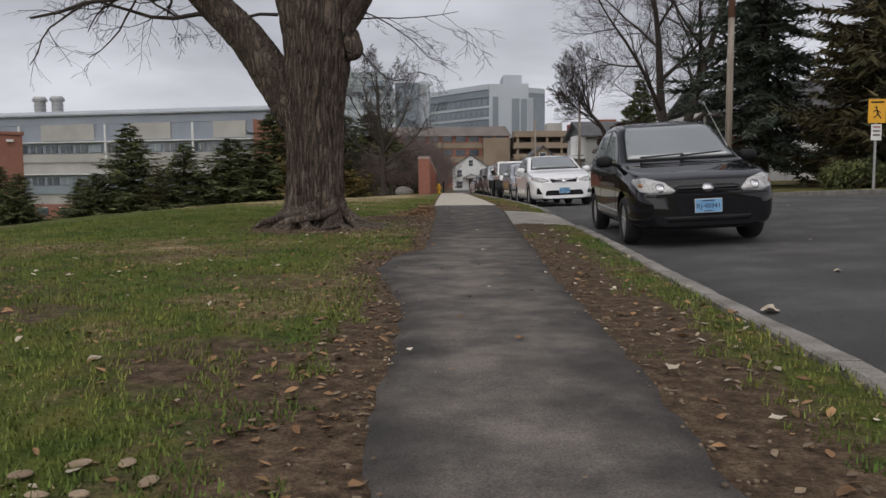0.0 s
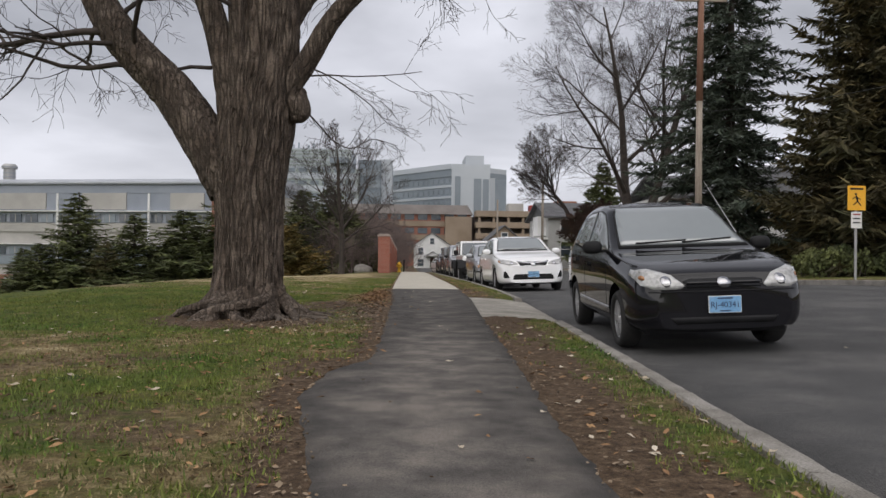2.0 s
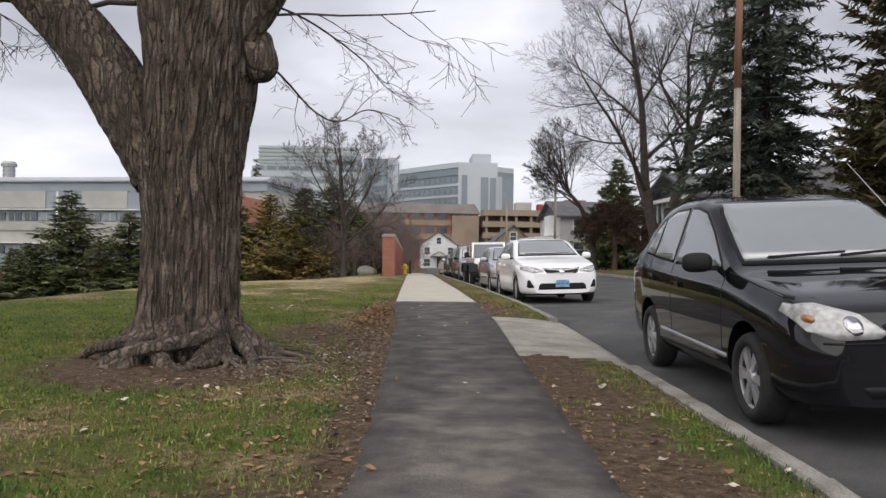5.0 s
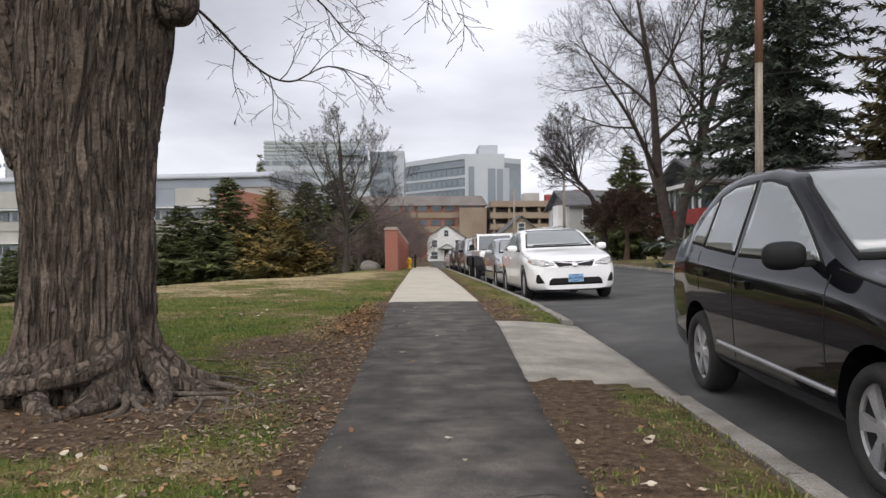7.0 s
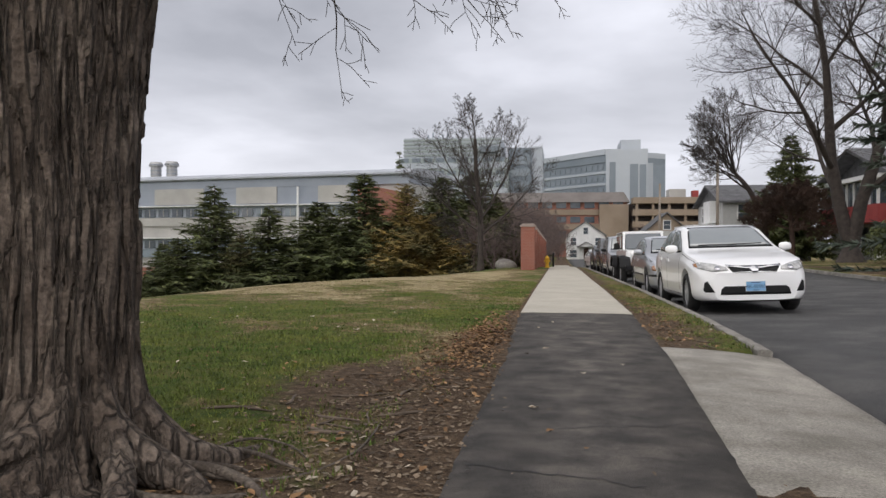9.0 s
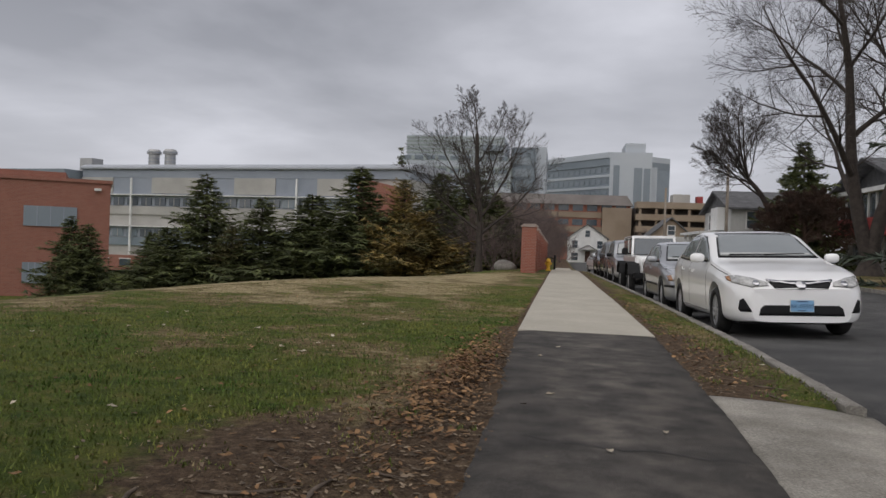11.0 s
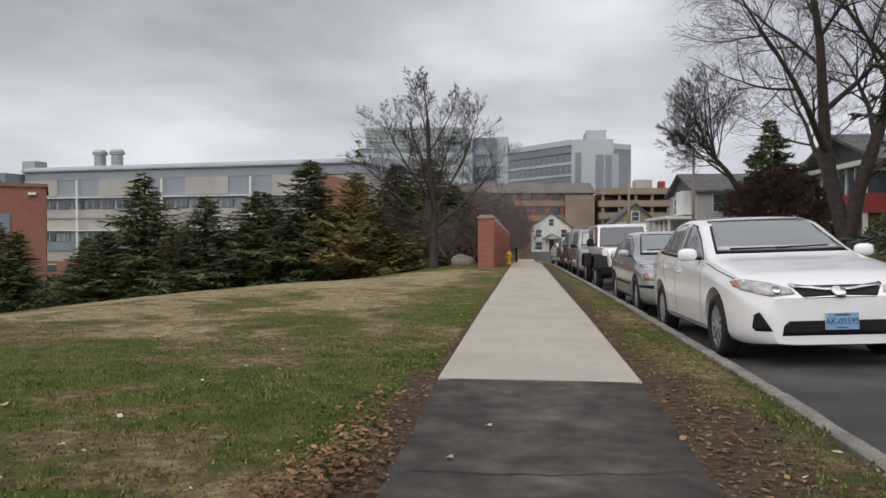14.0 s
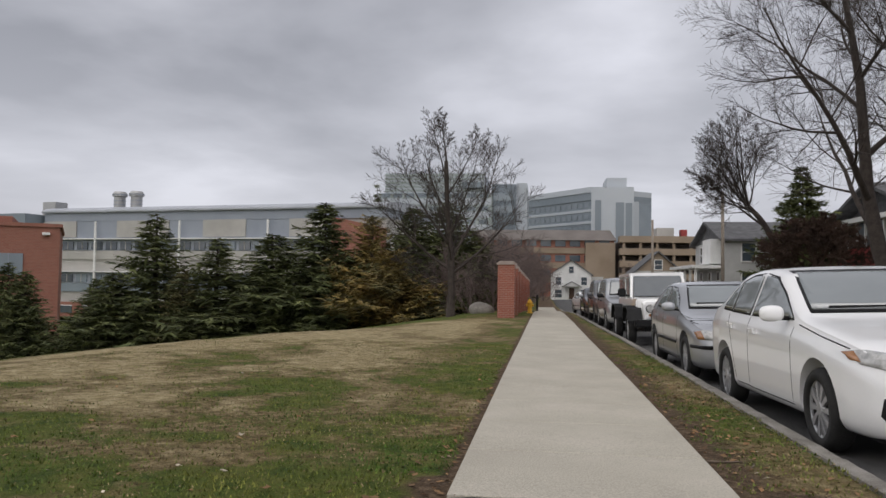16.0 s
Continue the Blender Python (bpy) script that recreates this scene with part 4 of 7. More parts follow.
put(bare_tree("bare_tree", "bare tree leaning over a dark roof, fine fanned twigs", 14, [(1.6, 0.4, -0.4), (1.4, 0.3, 2.5), (0.5, 0.1, 4.5), (-0.4, 0, 5.6)], 0.22,
              [(0.7, 3.1, 0.62, 4.4, 0.075), (0.80, 2.8, 0.95, 4.6, 0.075), (0.86, 3.6, 0.35, 3.6, 0.06), (0.92, 3.2, 0.75, 4.2, 0.06), (1.0, 2.4, 1.05, 4.6, 0.07), (1.0, 3.9, 1.1, 4.6, 0.07), (0.95, 3.3, 0.12, 3.4, 0.05), (1.0, 0.6, 1.3, 4.0, 0.05), (1.0, 3.0, 1.3, 5.2, 0.07)],
              M["twig"], 3, (8, 10), 0.03, 0.007, 0.5), 11.7, 59.8)
put(bare_tree("bare_tree", "low spreading dark reddish tree before the houses", 21, [(0, 0, -0.3), (0.05, 0, 1.2), (-0.05, 0, 2.4), (0, 0, 3.6)], 0.17,
              [(0.5 + 0.045 * k, 2.4 * k, 0.25 + 0.07 * k, 3.0 - 0.12 * k, 0.07) for k in range(11)], M["redtwig"], 3, (10, 12), 0.01, 0.015, 0.7), 14.3, 58.5)


def brown_wood():
    g = "bare thicket behind the brick wall"
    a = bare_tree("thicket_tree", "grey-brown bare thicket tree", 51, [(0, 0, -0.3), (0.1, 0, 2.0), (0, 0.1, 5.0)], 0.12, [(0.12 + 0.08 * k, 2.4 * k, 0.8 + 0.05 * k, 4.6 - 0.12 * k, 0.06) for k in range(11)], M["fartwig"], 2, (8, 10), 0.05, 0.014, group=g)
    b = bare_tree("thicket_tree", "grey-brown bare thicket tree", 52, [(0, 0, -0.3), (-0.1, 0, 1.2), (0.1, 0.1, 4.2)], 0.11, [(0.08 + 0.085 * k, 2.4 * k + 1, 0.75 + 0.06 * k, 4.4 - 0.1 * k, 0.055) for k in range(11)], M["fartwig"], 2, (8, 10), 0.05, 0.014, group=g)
    rows = [(a, -3.6, 84, 0.95), (b, -5.6, 78, 0.9), (a, -2.2, 96, 1.0), (b, -4.2, 92, 1.05), (a, -7.5, 86, 1.1), (b, -1.8, 110, 1.1), (a, -4.6, 106, 1.2), (b, -7.8, 98, 1.2), (a, -4.4, 66, 0.6), (b, -3.2, 128, 1.4), (a, -7.2, 120, 1.4), (b, -1.4, 140, 1.4), (a, 14.6, 152, 1.0), (b, -9.5, 108, 1.3), (a, -3.0, 116, 1.25), (b, -5.6, 134, 1.5), (a, -2.4, 150, 1.6), (b, -6.5, 152, 1.7), (a, -11, 130, 1.6), (b, -1.9, 88, 0.8), (a, -5.9, 94, 1.1), (b, -2.6, 104, 1.0), (a, -0.9, 126, 1.1), (a, -6.4, 70, 0.75), (b, -8.2, 80, 0.95), (a, -3.4, 74, 0.8), (b, -10.4, 90, 1.15), (a, -6.0, 112, 1.3), (b, 0.2, 146, 1.3)]
    used = set()
    for i, (src, x, y, q) in enumerate(rows):
        m = Matrix.Translation((x, y, base_z(y) - 0.8)) @ Matrix.Rotation(i * 2.1, 4, "Z") @ Matrix.Scale(q, 4)
        if src in used:
            copy_thing(src, m)
        else:
            used.add(src)
            src.matrix_basis = m


brown_wood()

put(conifer("spruce_tree", "tall ragged blue-grey spruce across the street", 61, 19.0, 4.3, M["bluespruce"], "", 0.55, 52, 0.42, 0.10, 0.16, 48, 0.21, 0.42, 0.05), 16.4, 40)
put(conifer("spruce_tree", "small dark spruce among houses", 62, 10.8, 4.4, M["spruce"], "", 0.10, 36, 0.85, 0.08, 0.06, 44, 0.28, 0.45, 0.1), 19.2, 76.0)
for seed, x, y, h, r in ((63, 19.9, 33.5, 16.0, 4.2), (64, 24.0, 32, 15.0, 4.8), (65, 25.0, 40.5, 15.0, 4.2), (67, 29.0, 37, 14.0, 4.2)):
    put(conifer("pine_tree", "ragged olive-brown pine across the street", seed, h, r, M["rustpine"], "dark pines across the street", 0.20, 50, 0.40, 0.03, 0.04, 50, 0.26, 0.40, 0.12), x, y)


def hedge(x, y, w, d, h, seed, label):
    ob = thing("hedge", label, "hedge", pose(x, y, ground_z(x, y)))
    rng = random.Random(seed)
    V, F = [], []
    for _ in range(int(900 * w * d)):
        a, b = rng.uniform(-1, 1), rng.uniform(-1, 1)
        top = h * (0.75 + 0.3 * noise.noise((a * 3, b * 3, seed))) * (1 - 0.35 * (a * a * a * a))
        c = Vector((a * w / 2, b * d / 2, top * rng.random() ** 0.45))
        n = Vector((rng.uniform(-1, 1), rng.uniform(-1, 1), rng.uniform(-.3, 1))).normalized()
        t = n.orthogonal().normalized() * rng.uniform(0.05, 0.11)
        s = n.cross(t) * 0.6
        i = len(V)
        V.extend((c - t, c - s, c + t, c + s))
        F.append((i, i + 1, i + 2, i + 3))
    S = Tubes()
    for _ in range(26):
        q = Vector((rng.uniform(-.4, .4) * w, rng.uniform(-.4, .4) * d, -0.1))
        S.tube([q, q + Vector((rng.uniform(-.2, .2), rng.uniform(-.2, .2), h * 0.8))], [0.02, 0.008], 4)
    link("stems", S.mesh("stems", M["twig"]), ob)
    link("leaves", mesh_from("leaves", V, F, M["spruce"]), ob)


hedge(16.4, 30.5, 2.6, 1.4, 1.3, 3, "low clipped dark hedge below the pines")
hedge(19.2, 29.5, 2.8, 1.4, 1.2, 4, "low clipped dark hedge below the pines")
hedge(17.8, 50.0, 4.2, 2.4, 2.6, 5, "rounded dark shrub before a porch")
# ---- parked vehicles (local: nose at y = 0 facing -y, z = 0 on the road) ----
from mathutils.bvhtree import BVHTree


def spline(points, smooth=0.06):
    """Rounded interpolation of (position, value) pairs."""
    xs, vs = np.array([p[0] for p in points]), np.array([p[1] for p in points])

    def f(y):
        o = np.linspace(-1.5, 1.5, 13) * smooth
        w = np.exp(-(o / smooth) ** 2)
        return float((np.interp(y + o, xs, vs) * w).sum() / w.sum())
    return f


def hull(c):
    """Body shell: rings of a rounded section along the length."""
    top, belt, wide, low = spline(c["top"], c.get("soft", 0.06)), spline(c["belt"], 0.15), spline(c["wide"], 0.05), spline(c["low"], 0.1)
    L, tum = c["L"], c.get("tumble", 0.36)
    ys = sorted(set([0, 0.02, 0.05, 0.09, 0.14] + [0.2 + (L - 0.4) * i / 70 for i in range(71)] + [L - 0.14, L - 0.08, L - 0.03, L]))
    verts, n = [], 0
    for y in ys:
        zt, zb, w, zl = top(y), belt(y), wide(y), low(y)
        zb = min(zb, zt - 0.03)
        over = zt - zb
        xr = max(0.2, 0.95 * w - tum * over)
        e = min(0.07, 0.35 * over)
        mid = zl + (zb - zl) * 0.55
        key = [(0, zl), (0.55 * w, zl), (0.90 * w, zl + 0.015), (0.985 * w, zl + 0.11), (1.0 * w, mid), (0.992 * w, zb - 0.10), (0.95 * w, zb - 0.005), (xr + 0.25 * (0.95 * w - xr), zt - e - 0.25 * max(0, over - e)), (xr, zt - e), (xr * 0.90, zt - e * 0.35), (xr * 0.5, zt - 0.004), (0, zt)]
        P = [Vector((a, y, b)) for a, b in key]
        ring = []
        for i in range(len(P) - 1):
            a, b, d, q = P[max(0, i - 1)], P[i], P[i + 1], P[min(len(P) - 1, i + 2)]
            for k in range(3):
                t = k / 3
                v = b.lerp(d, t) * 0.45 + 0.55 * 0.5 * ((2 * b) + (d - a) * t + (2 * a - 5 * b + 4 * d - q) * t * t + (3 * b - a - 3 * d + q) * t ** 3)
                v.x = max(0, v.x)
                ring.append(v)
        ring.append(P[-1])
        full = ring + [Vector((-v.x, v.y, v.z)) for v in ring[-2:0:-1]]
        n = len(full)
        verts += full
    faces = [(j * n + i, j * n + (i + 1) % n, (j + 1) * n + (i + 1) % n, (j + 1) * n + i) for j in range(len(ys) - 1) for i in range(n)]
    faces += [tuple(range(n))[::-1], tuple((len(ys) - 1) * n + i for i in range(n))]
    return verts, faces


def cut_arches(me, wheels, r, w):
    """Round wheel arches cut right through the shell's sides."""
    body = bpy.data.objects.new("shell", me)
    scene.collection.objects.link(body)
    cutters = []
    for y, z in wheels:
        for sx in (-1, 1):
            bm = cone((sx * (w - 0.26), y, z), (sx * (w + 0.3), y, z), r, r, 28)
            cm = bpy.data.meshes.new("cutter")
            bm.to_mesh(cm)
            bm.free()
            co = bpy.data.objects.new("cutter", cm)
            scene.collection.objects.link(co)
            md = body.modifiers.new("arch", "BOOLEAN")
            md.object, md.operation, md.solver = co, "DIFFERENCE", "EXACT"
            cutters.append(co)
    bpy.context.view_layer.update()
    out = bpy.data.meshes.new_from_object(body.evaluated_get(bpy.context.evaluated_depsgraph_get()))
    for o in cutters + [body]:
        bpy.data.objects.remove(o)
    return out


def patch(bvh, poly, axis, side, lift, material, name, parent, label="", step=0.06, thick=0.012):
    """A thin panel of the given outline laid on the shell: outline in (x, z) from the front, or in (y, z) from the side."""
    bm = bmesh.new()
    vs = [bm.verts.new((a, 0, b)) for a, b in poly]
    bm.faces.new(vs)
    lo = [min(p[i] for p in poly) for i in (0, 1)]
    hi = [max(p[i] for p in poly) for i in (0, 1)]
    for k, nrm in ((0, (1, 0, 0)), (1, (0, 0, 1))):
        q = lo[k] + step
        while q < hi[k] - 0.2 * step:
            co = (q, 0, 0) if k == 0 else (0, 0, q)
            bmesh.ops.bisect_plane(bm, geom=bm.verts[:] + bm.edges[:] + bm.faces[:], plane_co=co, plane_no=nrm)
            q += step
    for v in bm.verts:
        a, b = v.co.x, v.co.z
        if axis == "front":
            o, d = Vector((a, -2, b)), Vector((0, 1, 0))
        else:
            o, d = Vector((side * 3, a, b)), Vector((-side, 0, 0))
        hit, nrm, _, _ = bvh.ray_cast(o, d)
        if hit is None:
            hit, nrm, _, _ = bvh.find_nearest(o + d * 2.1)
        if nrm.dot(d) > 0:
            nrm = -nrm
        v.co = hit + nrm * lift
    r = bmesh.ops.extrude_face_region(bm, geom=bm.faces[:])
    d = Vector((0, 1, 0)) if axis == "front" else Vector((-side, 0, 0))
    for v in [g for g in r["geom"] if isinstance(g, bmesh.types.BMVert)]:
        v.co += d * thick
    bmesh.ops.recalc_face_normals(bm, faces=bm.faces[:])
    return part(name, bm, material, parent, label, True)


def mirror_poly(poly):
    return [(-a, b) for a, b in poly][::-1]


def words(text, size, parent, material, m):
    cu = bpy.data.curves.new("lettering", "FONT")
    cu.body, cu.size, cu.extrude, cu.align_x, cu.align_y = text, size, 0.001, "CENTER", "CENTER"
    tmp = bpy.data.objects.new("lettering", cu)
    scene.collection.objects.link(tmp)
    bpy.context.view_layer.update()
    me = bpy.data.meshes.new_from_object(tmp.evaluated_get(bpy.context.evaluated_depsgraph_get()))
    bpy.data.objects.remove(tmp)
    me.materials.clear()
    me.materials.append(material)
    return link("lettering", me, parent, m=m)


def wheel(parent, x, y, R, k, spokes, material):
    s = 1 if x > 0 else -1
    w = 0.19
    hub = part("wheel", lathe([(0.0, -0.05), (R * 0.66, -0.05), (R * 0.66, 0.03), (0, 0.03)], 28, "x"), M["trim"], parent)
    hub.matrix_basis = pose(x, y, R / k) @ Matrix.Diagonal((1, 1, 1 / k, 1))
    prof = [(R * 0.70, -w / 2), (R * 0.9, -w / 2 - 0.004), (R * 0.97, -w / 2 + 0.02), (R, -w / 2 + 0.045), (R, w / 2 - 0.045), (R * 0.97, w / 2 - 0.02), (R * 0.9, w / 2 + 0.004), (R * 0.70, w / 2), (R * 0.70, -w / 2)]
    part("tyre", lathe(prof, 40, "x"), M["rubber"], hub, smooth=True)
    bm = lathe([(R * 0.66, s * 0.062), (R * 0.72, s * 0.075), (R * 0.74, s * 0.085), (R * 0.74, s * 0.05), (R * 0.66, s * 0.04), (R * 0.66, s * 0.062)], 40, "x")
    lathe([(0.0, s * 0.085), (R * 0.16, s * 0.082), (R * 0.2, s * 0.06), (R * 0.2, s * 0.03), (0, s * 0.03)], 20, "x", bm)
    for k in range(spokes):
        a = 2 * math.pi * k / spokes
        e = 0.29 * 7 / spokes
        pts = [(R * 0.15, -e * 1.2), (R * 0.69, -e * 0.62), (R * 0.69, e * 0.62), (R * 0.15, e * 1.2)]
        vs = []
        for h in (0.045, 0.078):
            for r, da in pts:
                vs.append(bm.verts.new((s * (h if r < R * 0.5 else h - 0.006), r * math.cos(a + da), r * math.sin(a + da))))
        for f in ((4, 5, 6, 7), (0, 1, 5, 4), (1, 2, 6, 5), (2, 3, 7, 6), (3, 0, 4, 7)):
            bm.faces.new([vs[i] for i in f])
    bmesh.ops.recalc_face_normals(bm, faces=bm.faces[:])
    part("rim", bm, material, hub, "silver spoked wheel cover")


def ellipse(cx, cz, a, b, n=20):
    return [(cx + a * math.cos(2 * math.pi * i / n), cz + b * math.sin(2 * math.pi * i / n)) for i in range(n)]


def grow_poly(poly, d):
    """Outline moved outward by about d."""
    n = len(poly)
    cx, cy = sum(p[0] for p in poly) / n, sum(p[1] for p in poly) / n
    area = sum(poly[i][0] * poly[(i + 1) % n][1] - poly[(i + 1) % n][0] * poly[i][1] for i in range(n))
    s = 1 if area > 0 else -1
    out = []
    for i in range(n):
        a, b, c = Vector(poly[i - 1]), Vector(poly[i]), Vector(poly[(i + 1) % n])
        e1, e2 = (b - a).normalized(), (c - b).normalized()
        nn = Vector((e1.y + e2.y, -e1.x - e2.x)) * s
        nn = nn.normalized() * d / max(0.45, abs(math.sqrt(max(0.01, (1 + e1.dot(e2)) / 2))))
        out.append((b.x + nn.x, b.y + nn.y))
    return out


def line_poly(a, b, w):
    a, b = Vector(a), Vector(b)
    d = (b - a).normalized()
    n = Vector((-d.y, d.x)) * w / 2
    return [tuple(a - n), tuple(b - n), tuple(b + n), tuple(a + n)]


def car(c, name, label, m, group="cars parked along the kerb"):
    ob = thing(name, label, "car", m, group)
    k = c.get("tall", 1.0)
    ob.scale = (1.05 * c.get("slim", 1.0), 1.05, 1.05 * k)
    verts, faces = hull(c)
    whole = mesh_from("body", verts, faces, c["paint"], True)
    bvh = BVHTree.FromPolygons([tuple(v) for v in verts], faces)
    R, W = c["R"], c["W"]
    body = cut_arches(whole, [(c["fw"], R), (c["rw"], R)], R + 0.055, W)
    body.materials.clear()
    body.materials.append(c["paint"])
    body.polygons.foreach_set("use_smooth", [True] * len(body.polygons))
    body.set_sharp_from_angle(angle=radians(38))
    bo = link("body", body, ob, c["painted"])
    for y in (c["fw"], c["rw"]):
        for s in (-1, 1):
            wheel(ob, s * (W - 0.105), y, R, k, c["spokes"], M["alloy"])
    for s in (-1, 1):
        for poly in c["side_glass"]:
            patch(bvh, grow_poly(poly, 0.022), "side", s, 0.003, M["trim"], "window_seal", bo)
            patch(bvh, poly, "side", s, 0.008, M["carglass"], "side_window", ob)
        for a, b in c["seams"]:
            patch(bvh, line_poly(a, b, 0.009), "side", s, 0.0015, M["trim"], "door_seam", bo, step=0.05, thick=0.006)
        for nm, poly, mt, lb in c.get("side_bits", ()):
            patch(bvh, poly, "side", s, 0.010, M[mt], nm, ob, lb)
        for y, z in c["handles"]:
            p, _, _, _ = bvh.ray_cast(Vector((s * 3, y, z)), Vector((-s, 0, 0)))
            part("door_handle", box(p.x - 0.012, y - 0.085, z - 0.018, p.x + s * 0.03 + 0.012, y + 0.085, z + 0.018, 0.008), M[c.get("handle", "trim")], ob)
        y, z = c["mirror"]
        p, _, _, _ = bvh.ray_cast(Vector((s * 3, y, z)), Vector((-s, 0, 0)))
        bm = bmesh.new()
        bmesh.ops.create_icosphere(bm, subdivisions=3, radius=1)
        for v in bm.verts:
            q = v.co
            v.co = Vector((p.x + s * (0.15 + 0.11 * math.copysign(abs(q.x) ** 0.7, q.x)), y + 0.055 * q.y - 0.02, z + 0.06 + 0.07 * math.copysign(abs(q.z) ** 0.7, q.z)))
        mo = part("wing_mirror", bm, c.get("mirrorpaint", c["paint"]), ob, smooth=True)
        part("mirror_arm", box(min(p.x - s * 0.02, p.x + s * 0.1), y - 0.03, z, max(p.x - s * 0.02, p.x + s * 0.1), y + 0.03, z + 0.035, 0.008), M["trim"], mo)
    ws = c["windscreen"]
    patch(bvh, grow_poly(ws, 0.025), "front", 1, 0.003, M["trim"], "windscreen_seal", bo)
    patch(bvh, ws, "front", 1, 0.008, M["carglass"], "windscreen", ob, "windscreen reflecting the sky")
    for nm, poly, mt, lb, lift, both in c["front"]:
        patch(bvh, poly, "front", 1, lift, M[mt], nm, ob, lb, step=0.04)
        if both:
            patch(bvh, mirror_poly(poly), "front", 1, lift, M[mt], nm, ob, lb, step=0.04)
    for x0, z0, x1, z1 in c["wipers"]:
        a, _, _, _ = bvh.ray_cast(Vector((x0, -2, z0)), Vector((0, 1, 0)))
        b, _, _, _ = bvh.ray_cast(Vector((x1, -2, z1)), Vector((0, 1, 0)))
        up_ = Vector((0, -0.02, 0.012))
        part("wiper", cone(a + up_, b + up_, 0.011, 0.007, 6), M["trim"], ob)
    if c.get("plate"):
        z = c["plate_z"]
        p, _, _, _ = bvh.ray_cast(Vector((0, -2, z)), Vector((0, 1, 0)))
        pl = part("number_plate", box(-0.152, -0.008, -0.076, 0.152, 0.004, 0.076, 0.003), M["signwhite"], ob, "blue number plate with dark figures")
        pl.matrix_basis = pose(0, p.y - 0.014, z)
        part("plate_face", box(-0.146, -0.011, -0.070, 0.146, -0.0085, 0.070), M["plate"], pl)
        words(c["plate"], 0.074, pl, M["ink"], pose(0, -0.0125, -0.006, 90))
        part("plate_bar", box(-0.07, -0.0125, 0.048, 0.07, -0.0112, 0.060), M["ink"], pl)
        part("plate_bar", box(-0.05, -0.0125, -0.062, 0.05, -0.0112, -0.053), M["ink"], pl)
    if c.get("aerial"):
        a, b = c["aerial"]
        part("aerial", cone(a, b, 0.006, 0.003, 6), M["galv"], ob)
    # seats and wheel well linings seen dimly
    part("underbody", box(-W * 0.80, 0.25, 0.18, W * 0.80, c["L"] - 0.25, 0.30), M["trim"], ob)
    return ob


M["blackpart"] = M["blackcar"]
ECHO = dict(tall=1.035, L=4.15, W=0.83, R=0.29, fw=0.80, rw=3.17, spokes=6, paint=M["blackcar"], painted="glossy black paintwork", soft=0.07, tumble=0.30,
            top=[(0, 0.60), (0.03, 0.68), (0.10, 0.755), (0.35, 0.825), (0.75, 0.895), (1.00, 0.93), (1.12, 0.965), (1.93, 1.43), (2.3, 1.495), (2.75, 1.50), (3.1, 1.455), (3.72, 1.115), (3.85, 1.085), (4.08, 1.05), (4.15, 0.86)],
            belt=[(0, 0.58), (0.2, 0.74), (0.8, 0.85), (1.2, 0.90), (2.4, 0.945), (3.4, 0.99), (4.15, 0.92)],
            wide=[(0, 0.58), (0.04, 0.70), (0.14, 0.775), (0.35, 0.815), (0.8, 0.83), (3.4, 0.83), (3.9, 0.79), (4.08, 0.71), (4.15, 0.60)],
            low=[(0, 0.24), (0.3, 0.20), (3.8, 0.21), (4.15, 0.30)],
            side_glass=[[(1.36, 0.955), (1.72, 1.20), (1.98, 1.345), (2.20, 1.385), (2.33, 1.39), (2.40, 0.975)], [(2.50, 0.985), (2.44, 1.39), (2.75, 1.385), (2.97, 1.335), (3.06, 1.02)], [(3.11, 1.03), (3.03, 1.315), (3.18, 1.25), (3.36, 1.09), (3.37, 1.05)]],
            seams=[((1.22, 0.90), (1.24, 0.30)), ((2.45, 0.95), (2.44, 0.30)), ((2.44, 0.30), (1.24, 0.30)), ((3.14, 0.98), (3.10, 0.72)), ((0.30, 0.80), (1.16, 0.925))],
            side_bits=[("side_moulding", line_poly((1.15, 0.37), (2.75, 0.40), 0.028), "alloy", "pale side moulding")],
            handles=[(2.24, 0.80), (3.02, 0.845)], handle="blackpart", mirror=(1.42, 0.93), mirrorpaint=M["trim"],
            windscreen=[(-0.665, 0.99), (0.665, 0.99), (0.575, 1.33), (0.53, 1.41), (-0.53, 1.41), (-0.575, 1.33)],
            front=[("headlight", [(0.365, 0.625), (0.40, 0.60), (0.62, 0.595), (0.735, 0.635), (0.785, 0.73), (0.765, 0.775), (0.66, 0.775), (0.47, 0.72)], "lamp", "clear headlight with amber corner", 0.010, True),
                   ("indicator_lens", ellipse(0.715, 0.70, 0.022, 0.022, 14), "amber", "amber indicator", 0.014, True),
                   ("headlight_reflector", ellipse(0.53, 0.665, 0.05, 0.045, 14), "chrome", "", 0.014, True),
                   ("grille", [(-0.34, 0.605), (0.34, 0.605), (0.37, 0.665), (0.30, 0.685), (-0.30, 0.685), (-0.37, 0.665)], "trim", "black grille slot", 0.004, False),
                   ("grille_bar", line_poly((-0.34, 0.645), (0.34, 0.645), 0.016), "blackpart", "black grille bar", 0.014, False),
                   ("badge", ellipse(0, 0.645, 0.062, 0.042), "chrome", "chrome oval badge", 0.020, False),
                   ("bumper_groove", line_poly((-0.68, 0.575), (0.68, 0.575), 0.012), "trim", "", 0.003, False),
                   ("lower_intake", [(-0.45, 0.285), (0.45, 0.285), (0.50, 0.345), (-0.50, 0.345)], "trim", "black lower intake", 0.004, False)],
            wipers=[(-0.50, 1.005, 0.05, 1.03), (0.0, 1.005, 0.55, 1.04)], plate="RJ-40341", plate_z=0.455, aerial=((0.66, 1.38, 1.10), (0.60, 2.2, 1.72)))
M["whitepart"], M["silverpart"] = M["whitecar"], M["silvercar"]
